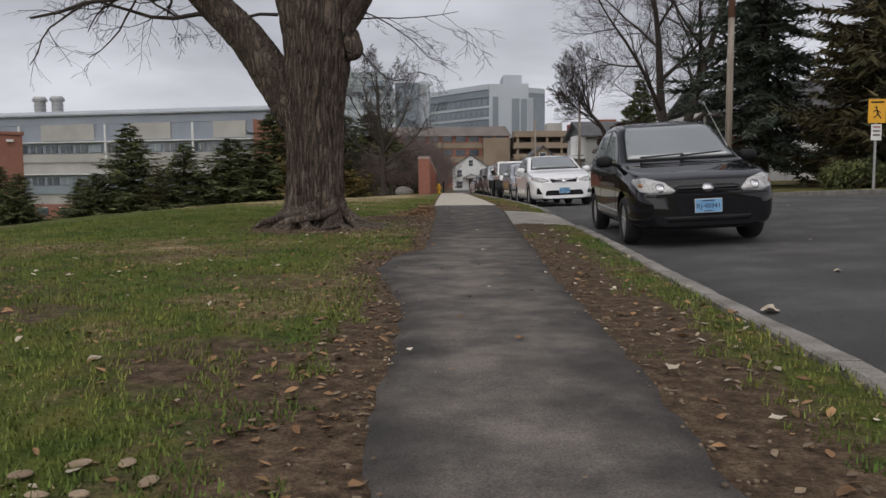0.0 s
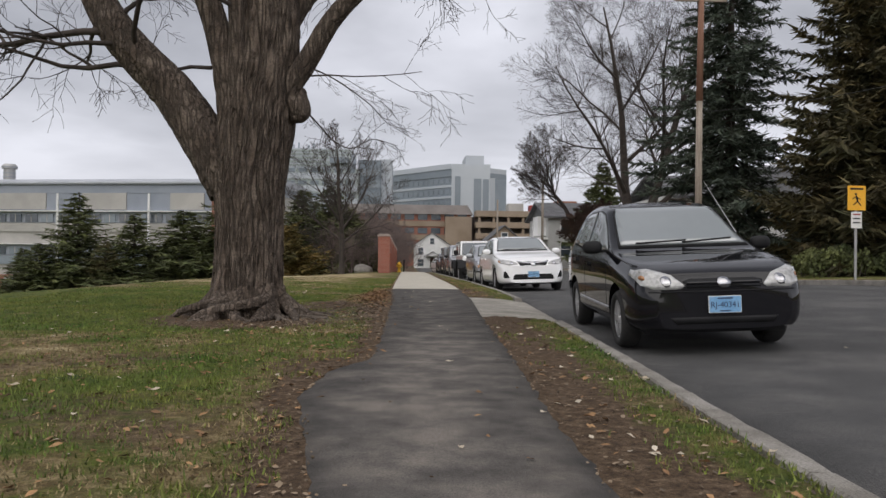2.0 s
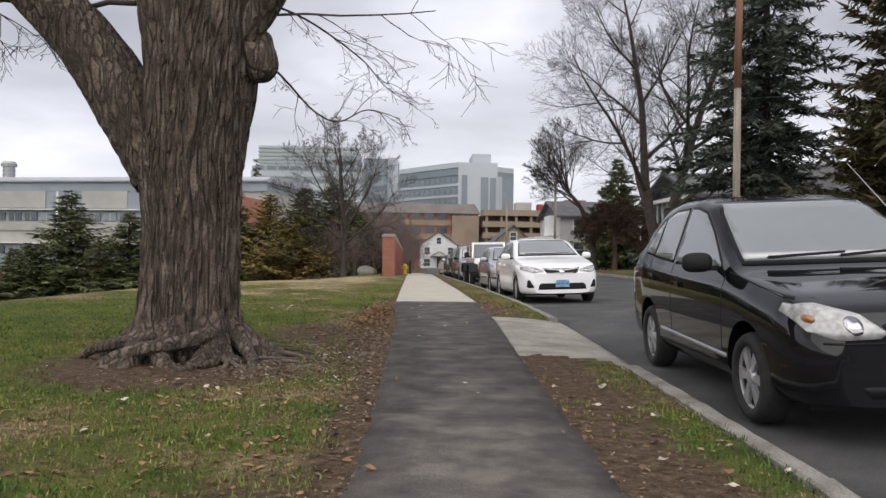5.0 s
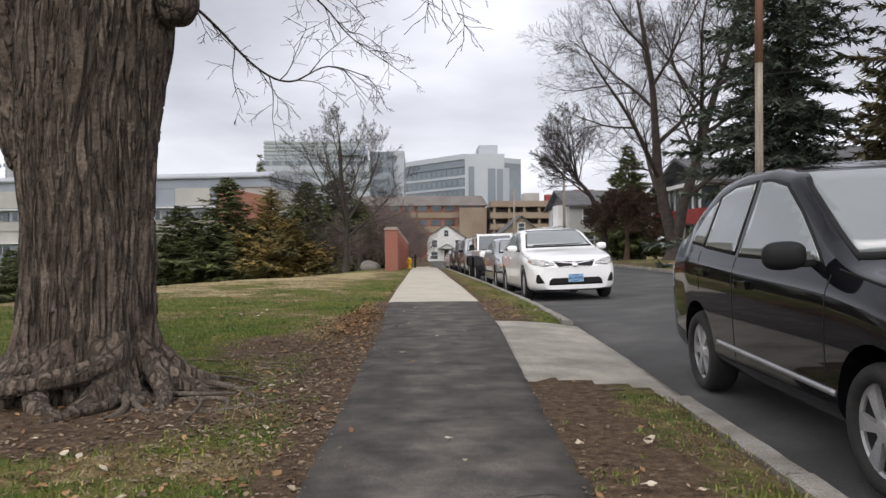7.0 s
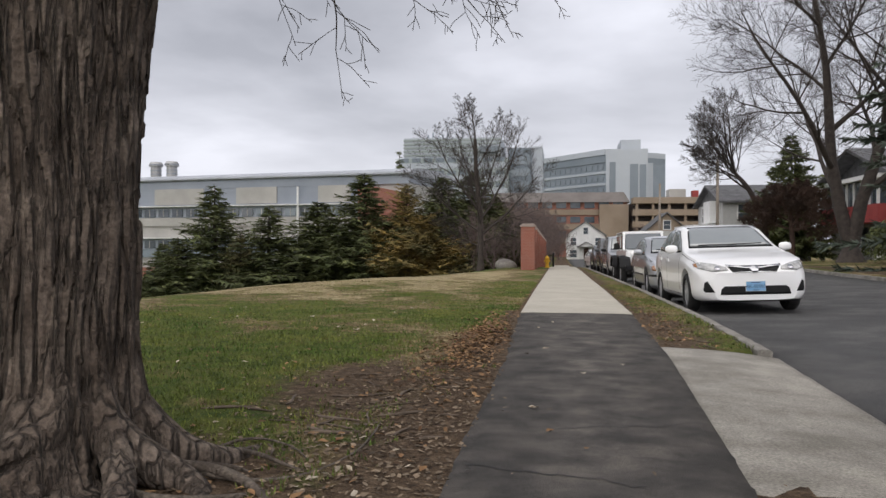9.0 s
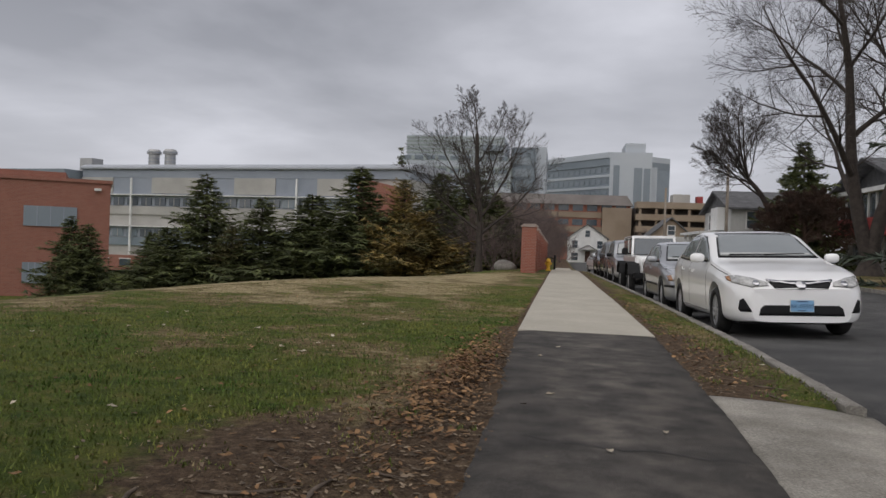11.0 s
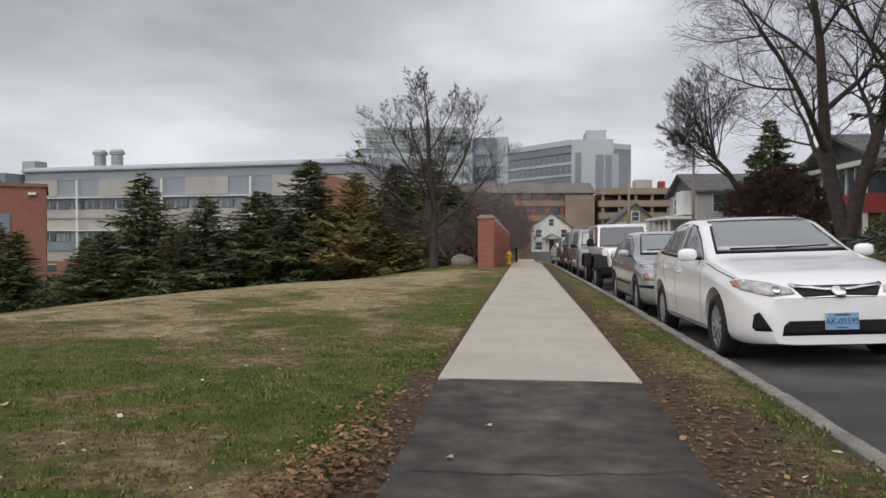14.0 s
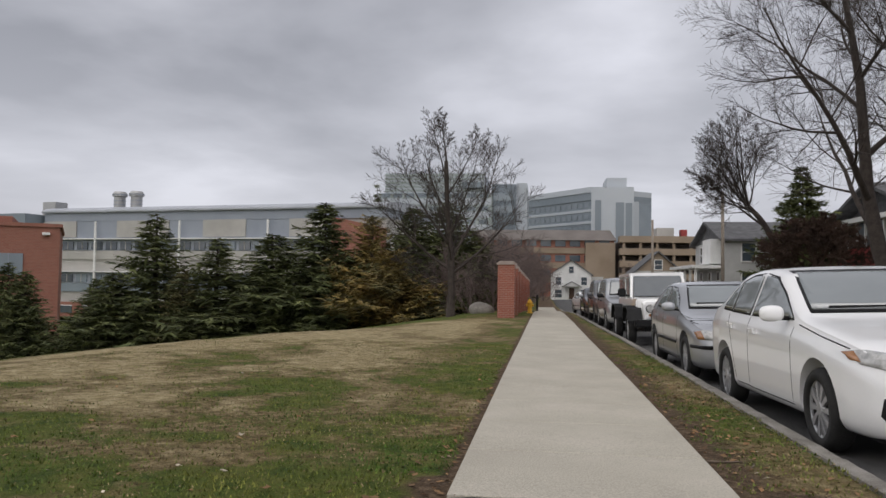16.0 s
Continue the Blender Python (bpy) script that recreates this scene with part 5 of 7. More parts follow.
CAMRY = dict(tall=1.035, slim=0.975, L=4.80, W=0.91, R=0.325, fw=0.95, rw=3.725, spokes=10, paint=M["whitecar"], painted="clean white paintwork", soft=0.08, tumble=0.33,
             top=[(0, 0.60), (0.03, 0.68), (0.10, 0.745), (0.4, 0.85), (0.9, 0.935), (1.25, 0.985), (1.42, 1.025), (2.2, 1.395), (2.55, 1.455), (2.95, 1.47), (3.4, 1.435), (4.15, 1.115), (4.3, 1.09), (4.72, 1.065), (4.80, 0.85)],
             belt=[(0, 0.58), (0.2, 0.74), (0.9, 0.86), (1.4, 0.915), (2.6, 0.965), (3.8, 1.01), (4.8, 0.95)],
             wide=[(0, 0.60), (0.04, 0.72), (0.16, 0.815), (0.42, 0.88), (0.9, 0.91), (3.9, 0.91), (4.4, 0.87), (4.7, 0.79), (4.8, 0.66)],
             low=[(0, 0.22), (0.3, 0.19), (4.4, 0.21), (4.8, 0.32)],
             side_glass=[[(1.60, 0.985), (1.95, 1.18), (2.30, 1.335), (2.62, 1.375), (2.72, 1.005)], [(2.82, 1.01), (2.74, 1.38), (3.05, 1.375), (3.32, 1.33), (3.44, 1.035)], [(3.50, 1.04), (3.40, 1.31), (3.62, 1.22), (3.86, 1.08), (3.86, 1.06)]],
             seams=[((1.50, 0.92), (1.50, 0.30)), ((2.77, 0.97), (2.78, 0.30)), ((2.78, 0.29), (1.50, 0.28)), ((3.55, 1.0), (3.42, 0.75)), ((3.42, 0.75), (3.25, 0.30)), ((3.25, 0.30), (2.78, 0.30)), ((0.45, 0.80), (1.40, 0.94))],
             handles=[(2.58, 0.845), (3.40, 0.875)], handle="whitepart", mirror=(1.70, 0.97), mirrorpaint=M["whitecar"],
             windscreen=[(-0.69, 1.055), (0.69, 1.055), (0.60, 1.30), (0.555, 1.39), (-0.555, 1.39), (-0.60, 1.30)],
             front=[("headlight", [(0.40, 0.665), (0.62, 0.645), (0.82, 0.70), (0.85, 0.775), (0.80, 0.80), (0.60, 0.765), (0.43, 0.715)], "lamp", "swept clear headlight", 0.008, True),
                    ("indicator_lens", [(0.815, 0.715), (0.848, 0.725), (0.85, 0.775), (0.82, 0.785)], "amber", "amber side indicator", 0.012, True),
                    ("headlight_reflector", ellipse(0.56, 0.695, 0.045, 0.036, 14), "chrome", "", 0.012, True),
                    ("grille", [(-0.40, 0.715), (-0.33, 0.630), (0.33, 0.630), (0.40, 0.715), (0.30, 0.735), (-0.30, 0.735)], "trim", "black upper grille", 0.004, False),
                    ("grille_bar", [(-0.42, 0.722), (-0.12, 0.680), (0.12, 0.680), (0.42, 0.722), (0.42, 0.748), (0.12, 0.712), (-0.12, 0.712), (-0.42, 0.748)], "chrome", "chrome grille bar", 0.014, False),
                    ("badge", ellipse(0, 0.675, 0.068, 0.046), "chrome", "chrome oval badge", 0.022, False),
                    ("lower_intake", [(-0.54, 0.30), (0.54, 0.30), (0.52, 0.39), (0.47, 0.43), (-0.47, 0.43), (-0.52, 0.39)], "trim", "wide black lower intake", 0.004, False),
                    ("fog_lamp_recess", [(0.62, 0.34), (0.75, 0.34), (0.775, 0.375), (0.76, 0.49), (0.72, 0.51)], "trim", "black triangular recess", 0.004, True)],
             wipers=[(-0.55, 1.07, 0.0, 1.075), (-0.05, 1.07, 0.55, 1.085)], plate="AK-05592", plate_z=0.425)
SALOON = dict(CAMRY, paint=M["silvercar"], painted="silver metallic paintwork", handle="silverpart", mirrorpaint=M["silvercar"], spokes=9, plate=None,
              top=[(0, 0.58), (0.03, 0.66), (0.10, 0.71), (0.4, 0.79), (0.9, 0.875), (1.30, 0.945), (1.45, 0.985), (2.25, 1.36), (2.6, 1.425), (3.0, 1.435), (3.45, 1.39), (4.15, 1.09), (4.3, 1.065), (4.72, 1.04), (4.80, 0.85)],
              windscreen=[(-0.67, 1.02), (0.67, 1.02), (0.58, 1.27), (0.545, 1.345), (-0.545, 1.345), (-0.58, 1.27)],
              side_glass=[[(1.62, 0.975), (1.98, 1.16), (2.32, 1.30), (2.62, 1.335), (2.72, 0.995)], [(2.82, 1.0), (2.74, 1.335), (3.05, 1.33), (3.34, 1.27), (3.50, 1.03)]],
              side_bits=[("side_moulding", line_poly((0.12, 0.50), (0.55, 0.50), 0.045), "trim", "black bumper strip"), ("side_moulding", line_poly((1.55, 0.50), (3.25, 0.51), 0.04), "trim", "black door strip")],
              front=[("headlight", [(0.30, 0.60), (0.82, 0.60), (0.85, 0.70), (0.78, 0.725), (0.34, 0.70)], "lamp", "wide rectangular headlight", 0.010, True),
                     ("indicator_lens", [(0.76, 0.605), (0.83, 0.605), (0.855, 0.70), (0.79, 0.715)], "amber", "amber corner lens", 0.014, True),
                     ("grille", [(-0.24, 0.60), (0.24, 0.60), (0.20, 0.685), (-0.20, 0.685)], "trim", "dark grille", 0.006, False),
                     ("bumper_strip", line_poly((-0.80, 0.50), (0.80, 0.50), 0.05), "trim", "black bumper strip", 0.014, False),
                     ("lower_intake", [(-0.5, 0.29), (0.5, 0.29), (0.5, 0.37), (-0.5, 0.37)], "trim", "", 0.006, False)])
WAGON = dict(SALOON, paint=M["greycar"], painted="dark grey paintwork", handle="trim", mirrorpaint=M["greycar"], R=0.345, spokes=7, tumble=0.22,
             top=[(0, 0.72), (0.04, 0.85), (0.12, 0.92), (0.5, 1.0), (1.1, 1.07), (1.25, 1.11), (1.85, 1.60), (2.2, 1.70), (3.2, 1.72), (4.1, 1.68), (4.55, 1.35), (4.7, 1.1), (4.8, 0.9)],
             belt=[(0, 0.70), (0.3, 0.88), (1.2, 1.0), (4.8, 1.08)], low=[(0, 0.28), (0.3, 0.25), (4.4, 0.27), (4.8, 0.36)],
             windscreen=[(-0.68, 1.15), (0.68, 1.15), (0.60, 1.48), (0.57, 1.59), (-0.57, 1.59), (-0.60, 1.48)],
             side_glass=[[(1.45, 1.06), (1.95, 1.52), (2.35, 1.58), (2.45, 1.07)], [(2.53, 1.07), (2.45, 1.59), (3.2, 1.60), (3.35, 1.08)], [(3.45, 1.08), (3.35, 1.59), (4.1, 1.55), (4.35, 1.15)]],
             mirror=(1.55, 1.06), side_bits=[], handles=[(2.25, 0.94), (3.2, 0.96)],
             front=[("headlight", [(0.40, 0.72), (0.82, 0.75), (0.85, 0.85), (0.78, 0.87), (0.42, 0.82)], "lamp", "headlight", 0.010, True),
                    ("grille", [(-0.36, 0.68), (0.36, 0.68), (0.38, 0.82), (-0.38, 0.82)], "trim", "dark grille", 0.006, False),
                    ("lower_intake", [(-0.6, 0.36), (0.6, 0.36), (0.6, 0.48), (-0.6, 0.48)], "trim", "", 0.006, False)],
             wipers=[(-0.5, 1.16, 0.0, 1.17)])


def parked(y_nose, x_left, half_w, length, turn):
    x = x_left + half_w * 1.05
    u = x - kerb_x(y_nose)
    z0, z1 = road_z(u, y_nose), road_z(u, y_nose + length)
    cross = math.degrees(math.atan2(road_z(u + 1, y_nose) - road_z(u - 1, y_nose), 2))
    return pose(x, y_nose, z0 + 0.002, math.degrees(math.atan2(z1 - z0, length)), -cross, turn)


car(ECHO, "car", "small glossy black saloon car parked at the kerb", parked(9.14, 2.33, 0.83, 4.2, -2.6))
car(CAMRY, "car", "white saloon car with a black lower grille", parked(22.2, 2.55, 0.91, 4.8, 1.5))
car(SALOON, "car", "older silver saloon car with black bumper strips", parked(28.0, 2.50, 0.90, 4.8, 0.8))
car(WAGON, "car", "dark grey station wagon further along the kerb", parked(49.2, 2.45, 0.91, 4.8, 1.2))
car(dict(WAGON, paint=M["silvercar"], painted="silver grey paintwork", mirrorpaint=M["trim"]), "car", "silver grey off-road car behind a white jeep", parked(43.0, 2.45, 0.91, 4.8, 1.0))
car(dict(SALOON, paint=M["greycar"], painted="dark paintwork"), "car", "dark saloon car further along the kerb", parked(55.5, 2.4, 0.9, 4.8, 1.2))
car(dict(SALOON, paint=M["whitecar"], painted="pale paintwork"), "car", "pale saloon car near the end of the street", parked(70, 3.0, 0.9, 4.8, 8))


def jeep(m):
    ob = thing("jeep", "white off-road car with a black bumper and fenders", "car", m, "cars parked along the kerb")
    ob.scale = (1.05, 1.05, 1.05)
    W = M["whitecar"]
    part("body", box(-0.72, 0.42, 0.55, 0.72, 4.1, 1.14, 0.04), W, ob, "boxy white tub")
    bm = bmesh.new()
    prof = [(0.28, 0.54, 1.04), (0.34, 0.57, 1.10), (0.9, 0.64, 1.15), (1.38, 0.70, 1.18)]
    rings = []
    for y, w, z in prof:
        rings.append([bm.verts.new(p) for p in ((-w, y, 0.62), (-w, y, z - 0.05), (-w + 0.08, y, z), (w - 0.08, y, z), (w, y, z - 0.05), (w, y, 0.62))])
    for a, b in zip(rings, rings[1:]):
        for i in range(6):
            bm.faces.new((a[i], a[(i + 1) % 6], b[(i + 1) % 6], b[i]))
    bm.faces.new(rings[0][::-1])
    bm.faces.new(rings[-1])
    bmesh.ops.recalc_face_normals(bm, faces=bm.faces[:])
    part("bonnet", bm, W, ob)
    gr = part("grille", box(-0.52, 0.235, 0.66, 0.52, 0.285, 1.07, 0.02), W, ob)
    for i in range(7):
        x = (i - 3) * 0.078
        part("slot", box(x - 0.022, 0.228, 0.74, x + 0.022, 0.24, 1.0, 0.004), M["trim"], gr)
    for s in (-1, 1):
        lamp = part("headlight", cone((s * 0.41, 0.20, 0.90), (s * 0.41, 0.25, 0.90), 0.095, 0.105, 24), M["trim"], ob)
        part("lens", cone((s * 0.41, 0.193, 0.90), (s * 0.41, 0.202, 0.90), 0.08, 0.088, 24), M["lamp"], lamp)
        part("indicator_lens", cone((s * 0.41, 0.215, 0.745), (s * 0.41, 0.236, 0.745), 0.035, 0.035, 14), M["amber"], ob)
        for y, ln in ((0.80, 1.15), (3.55, 1.15)):
            bm = bmesh.new()
            pts = [(-0.58, 0.60), (-0.46, 0.88), (-0.30, 0.97), (0.30, 0.97), (0.46, 0.86), (0.58, 0.60)]
            lo = []
            for d in (0.0, 0.05):
                lo.append([[bm.verts.new((s * x, y + a * (1 - d * 0.6), b - d)) for a, b in pts] for x in (0.60, 0.95)])
            for d in (0, 1):
                for i in range(5):
                    bm.faces.new((lo[d][0][i], lo[d][0][i + 1], lo[d][1][i + 1], lo[d][1][i]))
            for i in range(5):
                bm.faces.new((lo[0][1][i], lo[0][1][i + 1], lo[1][1][i + 1], lo[1][1][i]))
            bmesh.ops.recalc_face_normals(bm, faces=bm.faces[:])
            part("fender", bm, M["trim"], ob, "black plastic fender")
        for y in (0.80, 3.55):
            wheel(ob, s * 0.80, y, 0.385, 1.0, 5, M["alloy"])
        part("windscreen_post", cone((s * 0.70, 1.40, 1.15), (s * 0.64, 1.72, 1.72), 0.04, 0.04, 8), W, ob)
        part("side_window", box(s * 0.70 - 0.006, 1.75, 1.19, s * 0.70 + 0.006, 2.45, 1.66), M["carglass"], ob)
        part("side_window", box(s * 0.70 - 0.006, 2.55, 1.19, s * 0.70 + 0.006, 3.95, 1.66), M["carglass"], ob)
        part("side_post", box(s * 0.70 - 0.02, 2.45, 1.12, s * 0.70 + 0.02, 2.55, 1.72), W, ob)
        bm = box(s * 0.92 - 0.10, 1.50, 1.18, s * 0.92 + 0.10, 1.60, 1.40, 0.03)
        part("wing_mirror", bm, M["trim"], ob)
        part("mirror_arm", box(min(s * 0.7, s * 0.86), 1.53, 1.20, max(s * 0.7, s * 0.86), 1.57, 1.24), M["trim"], ob)
    part("windscreen_frame", box(-0.70, 1.70, 1.69, 0.70, 1.78, 1.78, 0.02), W, ob)
    bm = box(-0.62, 1.41, 1.20, 0.62, 1.425, 1.72)
    for v in bm.verts:
        v.co.y += (v.co.z - 1.20) * 0.56
        v.co.x *= 1.02 - (v.co.z - 1.2) * 0.12
    part("windscreen", bm, M["glass"], ob)
    part("roof", box(-0.71, 1.70, 1.72, 0.71, 4.05, 1.80, 0.03), W, ob, "white hard top")
    part("tail_panel", box(-0.70, 3.98, 1.12, 0.70, 4.05, 1.75), W, ob)
    part("bumper", box(-0.80, 0.02, 0.46, 0.80, 0.22, 0.64, 0.03), M["trim"], ob, "heavy black bumper")
    part("underbody", box(-0.55, 0.25, 0.35, 0.55, 4.0, 0.60), M["trim"], ob)
    part("seats", box(-0.5, 2.2, 0.9, 0.5, 2.4, 1.45, 0.05), M["trim"], ob)


jeep(parked(36.3, 2.50, 0.90, 4.4, 1.0))
# ---- buildings and street furniture ----
def block(name, x0, y0, z0, x1, y1, z1, material, parent, label=""):
    return part(name, box(x0, y0, z0, x1, y1, z1), material, parent, label)


def laboratory():
    """Seen at a slant: the row of bays runs away from the street; u is measured along it from the brick end."""
    far = lambda u: -u / (0.98 - 0.199 * (24.58 + u) / 118.6)
    ob = thing("laboratory_building", "long low laboratory with white panels and grey vaulted roof", "building", pose(-24.3, 135.0, 0, 0, 0, -11.5))

    def bay(name, u0, u1, y0, y1, z0, z1, material, label="", parent=None):
        return block(name, far(max(u0, u1)), y0, z0, far(min(u0, u1)), y1, z1, M[material], parent or ob, label)

    bay("wall", 0, 58, 0, 22, -6.5, 11.2, "panel", "white concrete panel wall")
    bm = bmesh.new()
    rings = []
    for x in (far(58.2), 0.3):
        ring = []
        for k in range(17):
            a = math.pi * k / 16
            ring.append(bm.verts.new((x, 11 - 11.7 * math.cos(a), 12.6 + 1.55 * math.sin(a) ** 0.55)))
        rings.append(ring)
    for i in range(16):
        bm.faces.new((rings[0][i], rings[1][i], rings[1][i + 1], rings[0][i + 1]))
    for r in rings:
        bm.faces.new(r)
    bmesh.ops.recalc_face_normals(bm, faces=bm.faces[:])
    roof = part("roof", bm, M["roofmetal"], ob, "grey standing seam vaulted roof")
    bay("attic_wall", 0, 58, -0.35, 22, 11.1, 12.9, "bluegrey", "blue grey clad attic storey")
    bay("eaves_band", -0.2, 58.2, -0.9, 0.2, 12.75, 13.0, "roofmetal", "", roof)
    bay("recess_band", 8.5, 58, -0.25, 0, 8.0, 11.2, "bluegrey", "blue grey cladding band")
    for a, b in ((58, 52.2), (45, 36), (30.1, 22.9), (15.6, 10)):
        bay("white_panel", a, b, -0.5, -0.25, 8.2, 11.1, "panel")
    for a, b, zb, zt in ((58, 8.5, 5.8, 7.9), (58, 8.5, -0.1, 2.0)):
        bay("window_band", a, b, -0.12, 0, zb, zt, "bluegrey")
        u = 57.2
        rng = random.Random(int(zt * 10))
        while u > 10.5:
            wdw = bay("window", u, u - 1.9, -0.3, -0.12, zb + 0.15, zt - 0.55, "glass" if rng.random() < 0.72 else "skyglass")
            bay("mullion", u - 0.9, u - 1.0, -0.34, -0.3, zb + 0.15, zt - 0.55, "panel", "", wdw)
            u -= 2.55
        bay("shading_fin", a, b, -1.1, -0.1, zt - 0.12, zt + 0.06, "white", "thin white sun shade")
        bay("sill_panel", a, b, -0.3, 0, zb - 1.6, zb - 0.05, "skyglass" if zb < 0 else "panel", "pale sill panel")
    for u in (48.4, 33.8, 18.9):
        bay("downpipe", u - 0.14, u + 0.14, -1.1, -0.86, -3.4, 11.0, "white", "white vertical post")
    bay("base_wall", 8, 58, -0.4, 0, -6.5, -3.6, "farbrick", "red brick base")
    for k in range(12):
        u = 54.5 - 4.0 * k
        wdw = bay("window", u, u - 2.0, -0.5, -0.4, -5.6, -4.2, "glass")
        bay("window_frame", u + 0.1, u - 2.1, -0.56, -0.5, -4.3, -4.15, "white", "", wdw)
    bm = box(far(8.4), -1.2, -6.5, 0, 0.1, 11.3)
    for v in bm.verts:
        if v.co.z > 0 and v.co.x > -1:
            v.co.z = 9.4
    part("end_wall", bm, M["farbrick"], ob, "red brick end bay with a sloping top")
    for u in (47.1, 44.1):
        vent = part("roof_vent", lathe([(0, 0), (1.0, 0), (1.0, 2.2), (1.3, 2.25), (1.3, 2.75), (1.0, 3.15), (0, 3.15)], 18), M["galv"], ob, "round steel roof vent")
        vent.matrix_basis = pose(far(u), 3.0, 13.6)
        for z in (0.7, 1.4, 2.5):
            part("vent_band", lathe([(1.02, z), (1.08 if z < 2 else 1.36, z), (1.08 if z < 2 else 1.36, z + 0.12), (1.02, z + 0.12)], 18), M["bluegrey"], vent)
    bay("rear_wing", 58.6, 96, -4, 20, -6.5, 12.4, "hazegrey", "dark rear wing")
    part("roof_vent", box(far(63.5), 6, 12.0, far(61.0), 9, 15.6, 0.1), M["galv"], ob)


laboratory()


def brick_building():
    ob = thing("brick_building", "plain red brick building with grey window panels", "building", pose(-48.0, 88, 0, 0, 0, 33))
    block("wall", -27, 0, -6.5, 0, 18, 6.0, M["farbrick"], ob, "red brick wall")
    block("parapet", -27.2, -0.2, 6.0, 0.2, 18.2, 6.35, M["farbrick"], ob)
    block("upper_storey", -27, 4, 6.3, -4.5, 17, 7.2, M["farbrick"], ob)
    for x, z, w, h in ((-8.2, 1.2, 5.0, 2.1), (-16, 1.2, 5.0, 2.1), (-8.2, -4.8, 2.4, 2.2), (-4.0, -4.8, 2.2, 2.2), (-16, -4.8, 3.0, 2.2)):
        wdw = block("window", x, -0.15, z, x + w, 0, z + h, M["hazegrey"], ob, "grey window panel")
        for k in (1, 2, 3):
            part("glazing_bar", box(x + w * k / 4 - 0.04, -0.2, z, x + w * k / 4 + 0.04, -0.15, z + h), M["bluegrey"], wdw)
    block("wall_lamp", -1.6, -0.4, 5.2, -0.9, 0, 5.45, M["white"], ob)


brick_building()


def hospital():
    ob = thing("hospital_tower", "large pale hospital block with blue glass bands, hazy in the distance", "building")
    Y = 300
    turn = pose(17.3, Y, 0, 0, 0, -52.4)

    def slant(name, x0, y0, z0, x1, y1, z1, material, label="", parent=None):
        bm = box(x0, y0, z0, x1, y1, z1)
        bmesh.ops.transform(bm, matrix=turn, verts=bm.verts[:])
        return part(name, bm, M[material], parent or ob, label)

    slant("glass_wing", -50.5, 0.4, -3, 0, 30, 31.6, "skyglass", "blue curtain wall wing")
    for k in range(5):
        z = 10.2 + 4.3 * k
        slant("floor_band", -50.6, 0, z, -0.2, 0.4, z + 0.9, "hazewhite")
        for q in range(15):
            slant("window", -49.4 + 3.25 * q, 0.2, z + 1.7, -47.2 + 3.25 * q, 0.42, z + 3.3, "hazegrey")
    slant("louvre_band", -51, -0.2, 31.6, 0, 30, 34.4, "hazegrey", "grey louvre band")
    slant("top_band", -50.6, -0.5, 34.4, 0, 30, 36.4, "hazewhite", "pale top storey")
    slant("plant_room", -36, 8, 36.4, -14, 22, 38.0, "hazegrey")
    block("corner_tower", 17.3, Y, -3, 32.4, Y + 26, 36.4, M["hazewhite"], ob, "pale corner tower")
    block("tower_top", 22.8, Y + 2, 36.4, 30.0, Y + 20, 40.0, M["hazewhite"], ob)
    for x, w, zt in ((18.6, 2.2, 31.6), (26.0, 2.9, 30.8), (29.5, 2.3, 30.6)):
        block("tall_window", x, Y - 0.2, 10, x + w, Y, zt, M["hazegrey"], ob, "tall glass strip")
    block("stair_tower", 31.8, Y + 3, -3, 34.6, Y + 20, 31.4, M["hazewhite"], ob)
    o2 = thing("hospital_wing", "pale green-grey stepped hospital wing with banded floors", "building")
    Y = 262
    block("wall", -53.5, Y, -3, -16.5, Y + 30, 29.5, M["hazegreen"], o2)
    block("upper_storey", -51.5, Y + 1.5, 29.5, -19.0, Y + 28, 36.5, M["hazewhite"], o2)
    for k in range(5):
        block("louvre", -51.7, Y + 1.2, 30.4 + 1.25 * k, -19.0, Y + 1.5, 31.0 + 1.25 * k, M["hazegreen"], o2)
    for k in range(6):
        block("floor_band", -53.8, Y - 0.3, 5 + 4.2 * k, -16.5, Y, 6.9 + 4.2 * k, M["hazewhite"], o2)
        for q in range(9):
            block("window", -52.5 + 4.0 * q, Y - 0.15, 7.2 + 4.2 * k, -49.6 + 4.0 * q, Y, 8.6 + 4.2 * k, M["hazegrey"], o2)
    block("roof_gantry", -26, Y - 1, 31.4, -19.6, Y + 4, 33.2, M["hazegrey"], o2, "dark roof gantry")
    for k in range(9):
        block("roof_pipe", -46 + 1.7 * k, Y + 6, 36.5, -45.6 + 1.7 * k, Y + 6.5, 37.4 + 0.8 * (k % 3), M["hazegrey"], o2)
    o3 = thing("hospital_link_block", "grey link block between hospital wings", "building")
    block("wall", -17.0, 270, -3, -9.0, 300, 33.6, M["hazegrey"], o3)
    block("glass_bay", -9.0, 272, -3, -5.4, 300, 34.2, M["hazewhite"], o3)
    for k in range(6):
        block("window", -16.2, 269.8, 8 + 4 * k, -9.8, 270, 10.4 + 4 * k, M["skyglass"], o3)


hospital()


